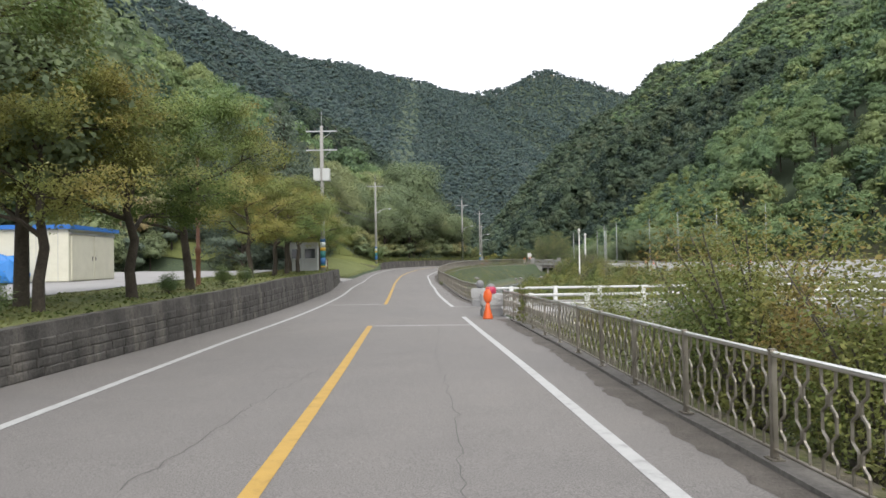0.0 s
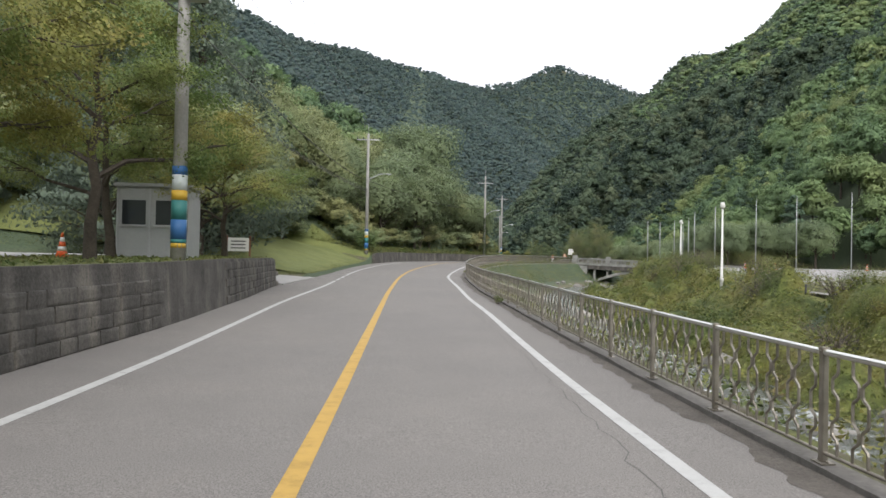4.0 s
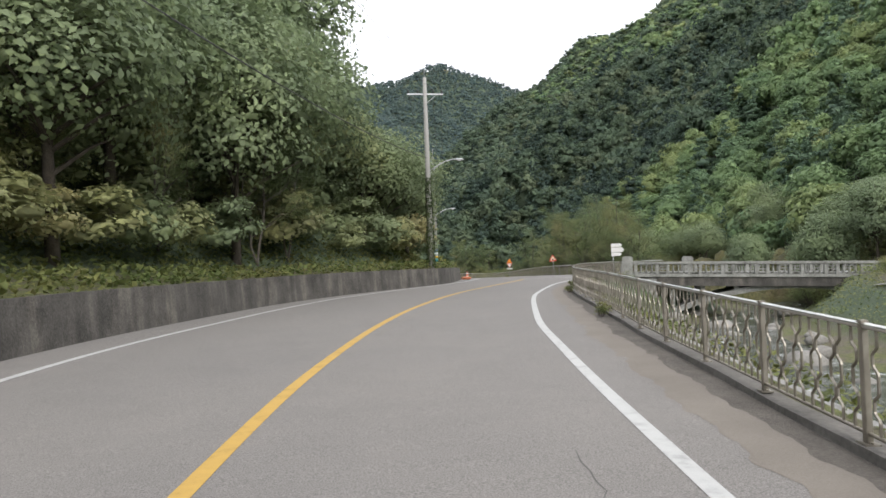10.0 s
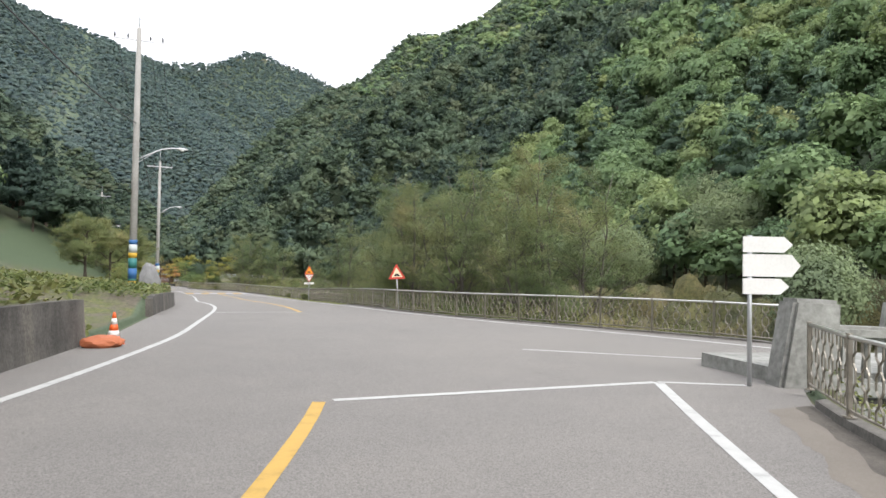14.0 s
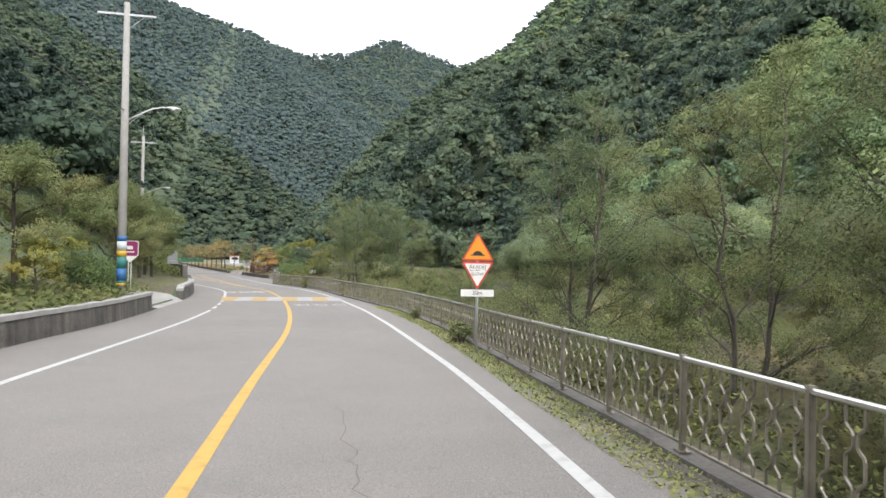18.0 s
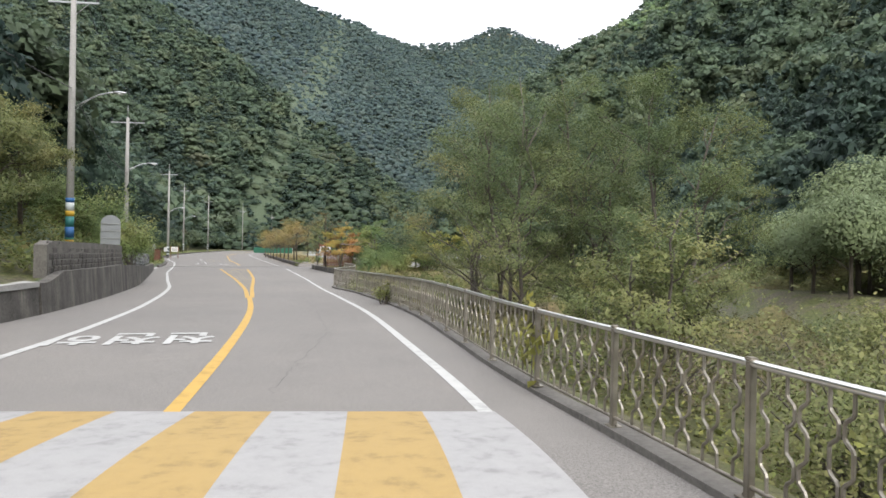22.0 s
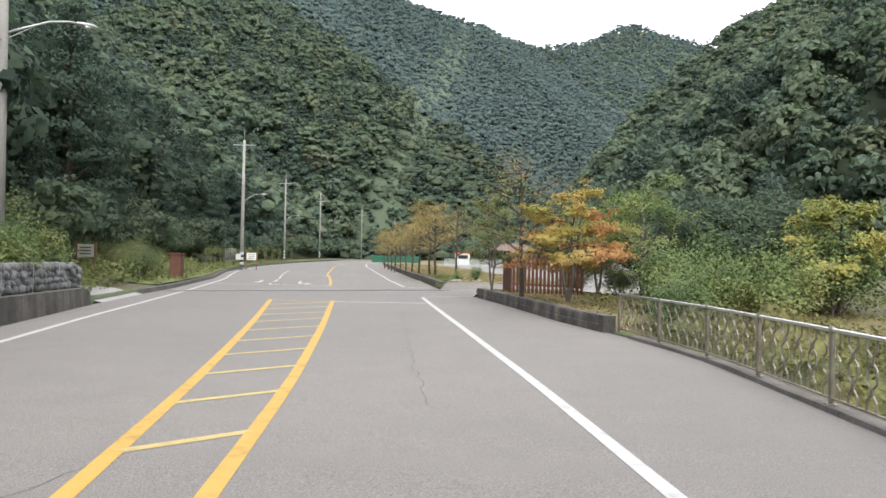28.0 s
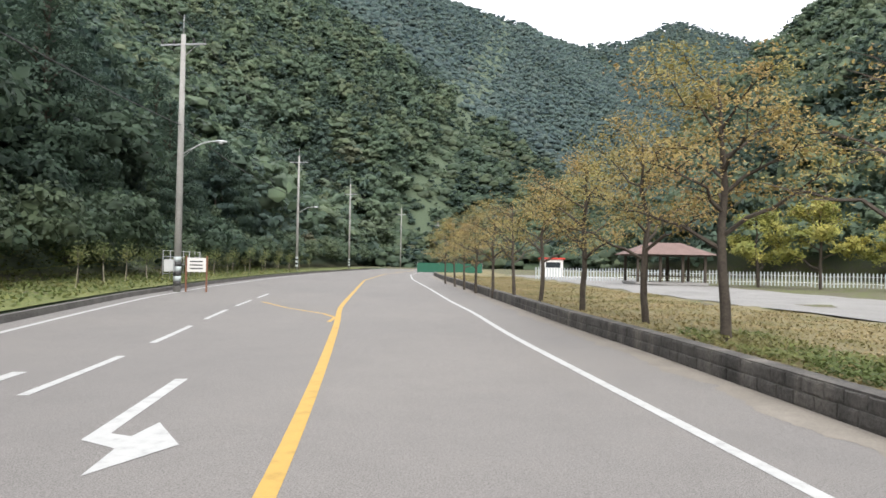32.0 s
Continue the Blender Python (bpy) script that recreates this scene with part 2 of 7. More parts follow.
def ground_right(u, y):
    x = edge_right(y) + u
    d, mid = drop(y), river_u(y)
    bank = -d * np.clip((u - 1.0) / 4.0, 0, 1) ** .8
    deep = np.where(y > 238, -2.4 - .4, -d - .4)
    bed = deep * np.exp(-((u - mid) / 5.2) ** 4)
    out = np.where(u < mid - 5, bank, np.where(np.abs(u - mid) <= 5, np.minimum(bank, bed), 0))
    back = park_z(y) + (-d - park_z(y)) * np.clip(1 - (u - mid - 5) / 4, 0, 1)
    out = np.where(u > mid + 5, back, out)
    out = np.where(y > 246, np.where(u < mid - 5, park_z(y) * np.clip(u / np.where((y > 257.2) & (y < 263.5), 14, .3), 0, 1), out), out)
    most = right_crest(y)
    h = cap(right_k(y) * np.maximum(u - far_u(y), 0), most)
    z = road_z(np.minimum(y, 400)) + out + h * (1 + .07 * wave(x, y, 110, 8)) + .08 * wave(x, y, 5, 9) * np.clip(u - 1.2, 0, 1)
    return np.maximum(z, ridge_height(x, y))


def ground_at(x, y):
    """Height of the ground at a place of the plan."""
    a, b = float(edge_left(y)), float(edge_right(y))
    if x < a:
        return float(ground_left(np.array(a - x), np.array(float(y))))
    if x > b:
        return float(ground_right(np.array(x - b), np.array(float(y))))
    return float(road_z(y))

# ---- materials ----


def material(name, rough=.8, metal=0.0):
    m = bpy.data.materials.new(name)
    m.use_nodes = True
    n = m.node_tree.nodes["Principled BSDF"]
    n.inputs["Roughness"].default_value, n.inputs["Metallic"].default_value = rough, metal
    return m, m.node_tree.nodes, m.node_tree.links, n


def noise_tex(m, scale, detail=4.0, place="Position", rough=.6):
    n, l = m.node_tree.nodes, m.node_tree.links
    geo = n.get("geo") or n.new("ShaderNodeNewGeometry")
    geo.name = "geo"
    t = n.new("ShaderNodeTexNoise")
    t.inputs["Scale"].default_value, t.inputs["Detail"].default_value, t.inputs["Roughness"].default_value = scale, detail, rough
    l.new(geo.outputs["Position"], t.inputs["Vector"])
    return t


def ramp(m, source, stops):
    n, l = m.node_tree.nodes, m.node_tree.links
    r = n.new("ShaderNodeValToRGB")
    while len(r.color_ramp.elements) < len(stops):
        r.color_ramp.elements.new(.5)
    for e, (p, c) in zip(r.color_ramp.elements, stops):
        e.position, e.color = p, (*c, 1)
    l.new(source, r.inputs[0])
    return r


def mix(m, fac, a, b, kind="MIX"):
    n, l = m.node_tree.nodes, m.node_tree.links
    x = n.new("ShaderNodeMix")
    x.data_type, x.blend_type = "RGBA", kind
    for slot, v in ((0, fac), (6, a), (7, b)):
        if isinstance(v, (int, float)):
            x.inputs[slot].default_value = v
        elif isinstance(v, tuple):
            x.inputs[slot].default_value = (*v, 1)
        else:
            l.new(v, x.inputs[slot])
    return x.outputs[2]


def bump(m, source, strength, dist=.01):
    n, l = m.node_tree.nodes, m.node_tree.links
    b = n.new("ShaderNodeBump")
    b.inputs["Strength"].default_value, b.inputs["Distance"].default_value = strength, dist
    l.new(source, b.inputs["Height"])
    l.new(b.outputs[0], n["Principled BSDF"].inputs["Normal"])


def two_scale(name, dark, light, fine=30, coarse=1.2, rough=.85, relief=.3, dist=.01, metal=0.0, weight=.5):
    """A surface with grain and larger stains."""
    m, n, l, p = material(name, rough, metal)
    a, b = noise_tex(m, fine), noise_tex(m, coarse, 5)
    ra = ramp(m, a.outputs[0], ((.3, dark), (.7, light)))
    rb = ramp(m, b.outputs[0], ((.3, dark), (.7, light)))
    l.new(mix(m, weight, ra.outputs[0], rb.outputs[0]), p.inputs["Base Color"])
    bump(m, a.outputs[0], relief, dist)
    return m


def foliage(name, colours, patch=.12, rough=.6, through=.35, vary=.28, grain=0, stand=.2):
    """Leaves: colour by leaf and by patch, part of the light goes through."""
    m, n, l, p = material(name, rough)
    t = noise_tex(m, patch, 3)
    geo = n["geo"]
    r = ramp(m, t.outputs[0], tuple((.28 + .44 * i / (len(colours) - 1), c) for i, c in enumerate(colours)))
    one = ramp(m, geo.outputs["Random Per Island"], ((0, (1 - vary,) * 3), (1, (1 + vary, 1 + vary, 1 + vary * .7))))
    col = mix(m, 1.0, r.outputs[0], one.outputs[0], "MULTIPLY")
    if grain:
        g = noise_tex(m, grain, 7, rough=.75)
        col = mix(m, 1.0, col, ramp(m, g.outputs[0], ((.36, (.62, .62, .64)), (.5, (1, 1, 1)), (.64, (1.4, 1.4, 1.28)))).outputs[0], "MULTIPLY")
        v = n.new("ShaderNodeTexVoronoi")
        v.inputs["Scale"].default_value = stand
        l.new(geo.outputs["Position"], v.inputs["Vector"])
        col = mix(m, 1.0, col, ramp(m, v.outputs["Color"], ((0, (.7, .74, .78)), (1, (1.3, 1.26, 1.1)))).outputs[0], "MULTIPLY")
        bump(m, g.outputs[0], .5, .5 / grain)
    l.new(col, p.inputs["Base Color"])
    p.inputs["Specular IOR Level"].default_value = .25
    tr = n.new("ShaderNodeBsdfTranslucent")
    l.new(col, tr.inputs[0])
    ms = n.new("ShaderNodeMixShader")
    ms.inputs[0].default_value = through
    l.new(p.outputs[0], ms.inputs[1])
    l.new(tr.outputs[0], ms.inputs[2])
    l.new(ms.outputs[0], n["Material Output"].inputs[0])
    return m


def wood_foliage(name, colours, rough=.65, through=.4):
    """Leaves of a whole wood: each tree takes its own place on the ramp, from dark conifers to yellowing crowns."""
    m, n, l, p = material(name, rough)
    at = n.new("ShaderNodeAttribute")
    at.attribute_name = "tint"
    r = ramp(m, at.outputs["Fac"], tuple((i / (len(colours) - 1), c) for i, c in enumerate(colours)))
    patch = noise_tex(m, .3, 3)
    one = ramp(m, n["geo"].outputs["Random Per Island"], ((0, (.82, .82, .84)), (1, (1.2, 1.2, 1.12))))
    col = mix(m, 1.0, r.outputs[0], one.outputs[0], "MULTIPLY")
    col = mix(m, 1.0, col, ramp(m, patch.outputs[0], ((.35, (.85, .87, .9)), (.65, (1.15, 1.13, 1.05)))).outputs[0], "MULTIPLY")
    l.new(col, p.inputs["Base Color"])
    p.inputs["Specular IOR Level"].default_value = .2
    tr = n.new("ShaderNodeBsdfTranslucent")
    l.new(col, tr.inputs[0])
    ms = n.new("ShaderNodeMixShader")
    ms.inputs[0].default_value = through
    l.new(p.outputs[0], ms.inputs[1])
    l.new(tr.outputs[0], ms.inputs[2])
    l.new(ms.outputs[0], n["Material Output"].inputs[0])
    return m


def asphalt_material():
    m, n, l, p = material("asphalt", .9)
    grain, stain, wide = noise_tex(m, 70, 3, rough=.75), noise_tex(m, 1.1, 6), noise_tex(m, .12, 3)
    a = ramp(m, grain.outputs[0], ((.3, (.077, .072, .067)), (.5, (.163, .153, .141)), (.72, (.273, .258, .24))))
    b = ramp(m, stain.outputs[0], ((.3, (.93, .93, .93)), (.55, (1, 1, 1)), (.75, (1.04, 1.03, 1.02))))
    c = ramp(m, wide.outputs[0], ((.3, (.9, .9, .91)), (.7, (1.06, 1.05, 1.04))))
    l.new(mix(m, 1.0, mix(m, 1.0, a.outputs[0], b.outputs[0], "MULTIPLY"), c.outputs[0], "MULTIPLY"), p.inputs["Base Color"])
    bump(m, grain.outputs[0], .35, .006)
    return m


def paint_material(name, colour):
    m, n, l, p = material(name, .75)
    t, g = noise_tex(m, 5, 8), noise_tex(m, 90, 3)
    worn = ramp(m, t.outputs[0], ((.3, tuple(c * .6 for c in colour)), (.46, tuple(c * .92 for c in colour)), (.6, colour)))
    l.new(mix(m, .25, worn.outputs[0], ramp(m, g.outputs[0], ((.3, tuple(c * .7 for c in colour)), (.6, colour))).outputs[0]), p.inputs["Base Color"])
    bump(m, g.outputs[0], .3, .005)
    return m


def plain(name, colour, rough=.6, metal=0.0):
    dark = tuple(c * .8 for c in colour)
    return two_scale(name, dark, colour, 25, 2.0, rough, .08, .004, metal)


def streaked(name, dark, light):
    """Old masonry: mottled, with rain streaks running down."""
    m, n, l, p = material(name, .95)
    a, b = noise_tex(m, 18), noise_tex(m, 1.3, 5)
    down = noise_tex(m, 1.6, 6)
    stretch = n.new("ShaderNodeVectorMath")
    stretch.operation = "MULTIPLY"
    stretch.inputs[1].default_value = (1, 1, .12)
    l.new(n["geo"].outputs["Position"], stretch.inputs[0])
    l.new(stretch.outputs[0], down.inputs["Vector"])
    ra, rb = ramp(m, a.outputs[0], ((.3, dark), (.7, light))), ramp(m, b.outputs[0], ((.3, dark), (.7, light)))
    st = ramp(m, down.outputs[0], ((.36, (.66, .66, .66)), (.52, (1, 1, 1)), (.68, (1.75, 1.7, 1.62))))
    l.new(mix(m, 1.0, mix(m, .55, ra.outputs[0], rb.outputs[0]), st.outputs[0], "MULTIPLY"), p.inputs["Base Color"])
    bump(m, a.outputs[0], .6, .02)
    return m


M_ASPHALT = asphalt_material()
M_SAND = two_scale("sandy_dust", (.13, .115, .095), (.24, .215, .18), 30, 1.5, .95, .4, .01)
M_TANDUST = two_scale("tan_dust", (.125, .108, .09), (.2, .178, .15), 55, 1.1, .95, .4, .01)
M_GRIT = two_scale("gritty_road_edge", (.05, .044, .037), (.15, .132, .112), 40, 2.5, .95, .8, .03)
M_WHITE = paint_material("white_road_paint", (.41, .41, .395))
M_WORNWHITE = paint_material("worn_white_paint", (.29, .285, .28))
M_WORNYELLOW = paint_material("worn_yellow_paint", (.33, .225, .08))
M_YELLOW = paint_material("yellow_road_paint", (.44, .275, .06))
M_PALEYELLOW = paint_material("faded_yellow_road_paint", (.42, .33, .13))
M_CONC = two_scale("concrete", (.2, .195, .185), (.34, .33, .315), 22, .7, .9, .35)
M_PALE = two_scale("pale_concrete", (.235, .23, .222), (.335, .327, .313), 12, .35, .9, .25)
M_KERB = two_scale("weathered_kerb_concrete", (.06, .056, .05), (.18, .168, .152), 18, 1.6, .95, .5)
M_STONEWALL = streaked("dark_weathered_wall", (.024, .022, .02), (.14, .13, .117))
M_CAP = two_scale("wall_coping", (.22, .215, .205), (.38, .37, .355), 22, 1.5, .9, .35)
M_STEEL, _n, _l, _p = material("brushed_stainless_steel", .5, .85)
_t = noise_tex(M_STEEL, 3, 5)
_l.new(ramp(M_STEEL, _t.outputs[0], ((.3, (.2, .18, .15)), (.7, (.38, .35, .3)))).outputs[0], _p.inputs["Base Color"])
M_STEELTOP = plain("polished_steel_rail", (.7, .69, .66), .3, 1.0)
M_GRASS = two_scale("grass", (.07, .094, .026), (.19, .203, .064), 9, .5, .95, .8, .05)
M_BARK = two_scale("bark", (.028, .022, .017), (.095, .078, .06), 20, 3, .95, .8, .02)
M_GREYBARK = two_scale("grey_bark", (.06, .052, .043), (.16, .14, .12), 20, 3, .95, .8, .02)
M_LEAF = foliage("leaf_green", ((.075, .113, .052), (.130, .191, .079), (.208, .258, .100), (.302, .293, .121)), .35)
M_CHERRY = foliage("leaf_cherry", ((.1, .165, .055), (.155, .215, .07), (.215, .245, .082), (.3, .255, .092)), .4)
M_CHERRYGREEN = foliage("leaf_cherry_green", ((.06, .105, .038), (.095, .15, .048), (.135, .185, .058), (.2, .21, .07)), .5)
M_OCHRE = foliage("leaf_cherry_ochre", ((.15, .19, .06), (.215, .235, .072), (.28, .26, .08), (.34, .265, .09)), .4)
M_AUTUMN = foliage("leaf_autumn", ((.209, .209, .075), (.290, .249, .092), (.328, .241, .099), (.257, .179, .086)), .5)
M_RED = foliage("leaf_red_maple", ((.207, .249, .057), (.364, .283, .080), (.439, .245, .097), (.399, .209, .094)), .45)
M_GOLD = foliage("leaf_golden", ((.171, .206, .060), (.276, .274, .075), (.371, .323, .088)), .5)
M_IVY = foliage("ivy_leaf", ((.03, .045, .02), (.05, .07, .028), (.08, .1, .035)), .8, through=.2)
M_MEADOW = foliage("meadow_growth", ((.08, .1, .045), (.13, .145, .06), (.17, .165, .075), (.2, .165, .095)), .45, vary=.3, grain=5, stand=1.1)
M_OLIVE = foliage("leaf_olive", ((.09, .125, .055), (.14, .175, .07), (.2, .215, .09), (.27, .245, .11)), .3, through=.4)
M_LOCUST = foliage("leaf_locust", ((.085, .125, .06), (.13, .17, .075), (.185, .21, .092), (.26, .24, .115)), .3, through=.4)
M_BRUSH = foliage("bank_brush", ((.065, .095, .036), (.125, .15, .05), (.185, .185, .065), (.19, .15, .08)), .4, vary=.3, grain=4, stand=.7)
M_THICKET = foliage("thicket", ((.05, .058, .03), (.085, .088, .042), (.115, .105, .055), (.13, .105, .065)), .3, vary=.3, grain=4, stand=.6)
M_FOREST = wood_foliage("forest_canopy", ((0.118, 0.176, 0.130), (0.135, 0.202, 0.136), (0.164, 0.247, 0.136), (0.206, 0.286, 0.142), (0.269, 0.318, 0.148), (0.311, 0.273, 0.163)))
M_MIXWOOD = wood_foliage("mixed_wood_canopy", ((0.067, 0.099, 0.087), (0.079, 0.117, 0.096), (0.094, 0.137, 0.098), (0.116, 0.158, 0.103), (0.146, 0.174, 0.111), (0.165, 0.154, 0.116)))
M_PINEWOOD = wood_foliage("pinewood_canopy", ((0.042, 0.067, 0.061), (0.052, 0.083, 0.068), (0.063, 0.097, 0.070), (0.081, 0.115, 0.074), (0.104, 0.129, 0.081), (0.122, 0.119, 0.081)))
# Far foliage ramp, pulled toward blue-grey to put distance haze into the colour.
M_HAZEFOREST = wood_foliage("hazed_forest_canopy", ((0.063, 0.100, 0.114), (0.071, 0.110, 0.122), (0.082, 0.123, 0.127), (0.097, 0.140, 0.132), (0.114, 0.150, 0.137), (0.122, 0.135, 0.132)))
M_GROVE = wood_foliage("roadside_grove_leaf", ((0.141, 0.180, 0.152), (0.165, 0.210, 0.159), (0.202, 0.261, 0.159), (0.260, 0.304, 0.167), (0.346, 0.343, 0.176), (0.403, 0.290, 0.194)))
M_WEED = foliage("weeds", ((.072, .102, .037), (.122, .154, .054), (.179, .189, .069), (.217, .192, .090)), .6, through=.4)
M_CUTWEED = foliage("cut_weeds", ((.14, .17, .05), (.22, .24, .08), (.3, .28, .12)), 1.2, through=.3)
M_BANKLEAF = foliage("bank_shrub_leaf", ((.09, .135, .042), (.15, .19, .055), (.215, .215, .068), (.29, .2, .075)), .7, through=.4)
M_DRY = foliage("dry_brush", ((.137, .118, .089), (.199, .160, .120), (.127, .140, .070)), .6, through=.3)


def ground_material():
    m, n, l, p = material("ground_soil_and_grass", .95)
    fine, mid, wide = noise_tex(m, 8, 6), noise_tex(m, .9, 4), noise_tex(m, .08, 3)
    g = ramp(m, fine.outputs[0], ((.3, (.04, .05, .014)), (.55, (.095, .105, .03)), (.75, (.17, .16, .055))))
    d = ramp(m, fine.outputs[0], ((.3, (.05, .042, .03)), (.7, (.14, .12, .085))))
    k = ramp(m, mid.outputs[0], ((.42, (0, 0, 0)), (.6, (1, 1, 1))))
    flat = mix(m, k.outputs[0], g.outputs[0], d.outputs[0])
    litter = ramp(m, fine.outputs[0], ((.3, (.045, .065, .04)), (.7, (.085, .115, .06))))
    split = n.new("ShaderNodeSeparateXYZ")
    l.new(n["geo"].outputs["Normal"], split.inputs[0])
    steep = ramp(m, split.outputs[2], ((.86, (1, 1, 1)), (.95, (0, 0, 0))))
    l.new(mix(m, steep.outputs[0], flat, litter.outputs[0]), p.inputs["Base Color"])
    bump(m, fine.outputs[0], .8, .06)
    return m


M_GROUND = ground_material()

# ---- mesh helpers ----


def mesh_from(name, verts, faces, mat):
    me = bpy.data.meshes.new(name)
    me.from_pydata([tuple(v) for v in verts], [], faces)
    me.materials.append(mat)
    me.update()
    return me


def quads_mesh(name, quads, mat):
    """A mesh of loose quads from an array of n x 4 x 3 corners."""
    quads = np.ascontiguousarray(quads, dtype=np.float32)
    n = len(quads)
    me = bpy.data.meshes.new(name)
    me.vertices.add(n * 4)
    me.vertices.foreach_set("co", quads.ravel())
    me.loops.add(n * 4)
    me.loops.foreach_set("vertex_index", np.arange(n * 4, dtype=np.int32))
    me.polygons.add(n)
    me.polygons.foreach_set("loop_start", np.arange(0, n * 4, 4, dtype=np.int32))
    me.update(calc_edges=True)
    me.materials.append(mat)
    return me


def put(name, me, parent=None, label="", category="", group="", kind="", m=None):
    ob = new(name, me)
    if m is not None:
        ob.matrix_basis = m
    if parent is not None:
        ob.parent = parent
    return tagged(ob, label, category, group, kind)


def part(name, bm, mat, parent, label=""):
    me = bpy.data.meshes.new(name)
    bm.to_mesh(me)
    bm.free()
    me.materials.append(mat)
    return put(name, me, parent, label)


def thing(name, label, category, m=None, group="", kind=""):
    return put(name, None, None, label, category, group, kind, m)


def add_box(bm, x0, y0, z0, x1, y1, z1, bevel=0.0, m=None):
    r = bmesh.ops.create_cube(bm, size=1, matrix=Matrix.LocRotScale(((x0 + x1) / 2, (y0 + y1) / 2, (z0 + z1) / 2), None, (abs(x1 - x0), abs(y1 - y0), abs(z1 - z0))))
    vs = r["verts"]
    if bevel:
        es = list({e for v in vs for e in v.link_edges})
        vs = list({v for f in bmesh.ops.bevel(bm, geom=es, offset=bevel, segments=2, affect="EDGES")["faces"] for v in f.verts} | {v for v in vs if v.is_valid})
    if m is not None:
        bmesh.ops.transform(bm, matrix=m, verts=vs)
    return vs


def box(x0, y0, z0, x1, y1, z1, bevel=0.0):
    bm = bmesh.new()
    add_box(bm, x0, y0, z0, x1, y1, z1, bevel)
    return bm


def add_tube(bm, pts, radii, sides=8, caps=True):
    """A tapered tube along points, into a bmesh."""
    pts = [Vector(p) for p in pts]
    if isinstance(radii, (int, float)):
        radii = [radii] * len(pts)
    radii = [float(r) for r in radii]
    rings, side = [], None
    for i, p in enumerate(pts):
        d = (pts[min(i + 1, len(pts) - 1)] - pts[max(i - 1, 0)]).normalized()
        side = d.orthogonal().normalized() if side is None else (side - d * side.dot(d)).normalized()
        up = d.cross(side)
        rings.append([bm.verts.new(p + radii[i] * (math.cos(a) * side + math.sin(a) * up)) for a in (6.28318 * k / sides for k in range(sides))])
    for a, b in zip(rings[:-1], rings[1:]):
        for k in range(sides):
            f = bm.faces.new((a[k], a[(k + 1) % sides], b[(k + 1) % sides], b[k]))
            f.smooth = sides > 5
    if caps:
        bm.faces.new(rings[0][::-1])
        bm.faces.new(rings[-1])
    return bm


def tube(pts, radii, sides=8):
    return add_tube(bmesh.new(), pts, radii, sides)


def ribbon_mesh(name, ys, left, right, lift, mat):
    """A strip on the road between two curves."""
    v, f = [], []
    for i, y in enumerate(ys):
        z = float(road_z(y)) + lift
        v += [(float(left(y)), y, z), (float(right(y)), y, z)]
        if i:
            f.append((2 * i - 2, 2 * i - 1, 2 * i + 1, 2 * i))
    return mesh_from(name, v, f, mat)


def line_mesh(name, pts, width, lift, mat):
    """A painted line of even width along points of the plan."""
    pts = [Vector(p) for p in pts]
    v, f = [], []
    for i, p in enumerate(pts):
        d = (pts[min(i + 1, len(pts) - 1)] - pts[max(i - 1, 0)]).normalized()
        n = Vector((-d.y, d.x)) * width / 2
        for q in (p + n, p - n):
            v.append((q.x, q.y, float(road_z(q.y)) + lift))
        if i:
            f.append((2 * i - 2, 2 * i - 1, 2 * i + 1, 2 * i))
    return mesh_from(name, v, f, mat)


def along(fn, a, b, step=1.0):
    n = max(2, int((b - a) / step))
    return [(float(fn(y)), y) for y in np.linspace(a, b, n)]

# ---- the ground: one sheet, warped along the road ----


def build_ground():
    us = [0, .3, .31, .7, 1.2, 2, 3, 4.5, 6, 8, 10, 12, 14, 16, 18, 20, 23, 26, 30, 35, 41, 48, 56, 66, 78, 92, 108, 128, 152, 180, 215, 255, 300, 355, 420, 500, 600, 720, 860, 1040, 1250, 1500, 1850]
    ys = sorted({*(-400, -320, -250, -190, -140, -100, -75), *np.arange(-60, 350, 1.5), 39.6, 39.7, 257.1, 257.3, 263.4, 263.6, *np.arange(350, 640, 10), *np.arange(640, 1700, 20), 1750, 1900, 2200, 2700})
    ys = np.array(ys, float)
    cols = []
    flat = np.clip(ys, -80, 440)
    for u in reversed(us):
        x, z = edge_left(flat) - u, ground_left(np.full(len(ys), float(u)), ys)
        z = z - 2 * np.clip((u - hill_start(ys) - 9) / 6, 0, 1) * (3 < u < 130)
        cols.append((x, np.where(ys < 430, road_z(flat) - .06, np.maximum(road_z(flat), z)) if u < .301 else z))
    for u in us:
        x, z = edge_right(flat) + u, ground_right(np.full(len(ys), float(u)), ys)
        z = z - 4 * np.clip((u - far_u(ys)) / 4, 0, 1) * (u < 130)
        cols.append((x, np.where(ys < 430, road_z(flat) - .06, np.maximum(road_z(flat), z)) if u < .301 else z))
    v = [(float(c[0][i]), float(ys[i]), float(c[1][i])) for i in range(len(ys)) for c in cols]
    w = len(cols)
    f = [(i * w + j, i * w + j + 1, (i + 1) * w + j + 1, (i + 1) * w + j) for i in range(len(ys) - 1) for j in range(w - 1)]
    me = mesh_from("ground", v, f, M_GROUND)
    for p in me.polygons:
        p.use_smooth = True
    put("ground", me, None, "grassy valley floor rising into steep wooded hillsides", "ground", kind="structure")


build_ground()

# ---- road ----
ROAD_YS = np.arange(-60, 420, 1.0)
put("road", ribbon_mesh("road", ROAD_YS, lambda y: edge_left(y) - .02, lambda y: edge_right(y) + .14, 0, M_ASPHALT), None,
    "worn light grey asphalt two-lane road", "road", kind="structure")


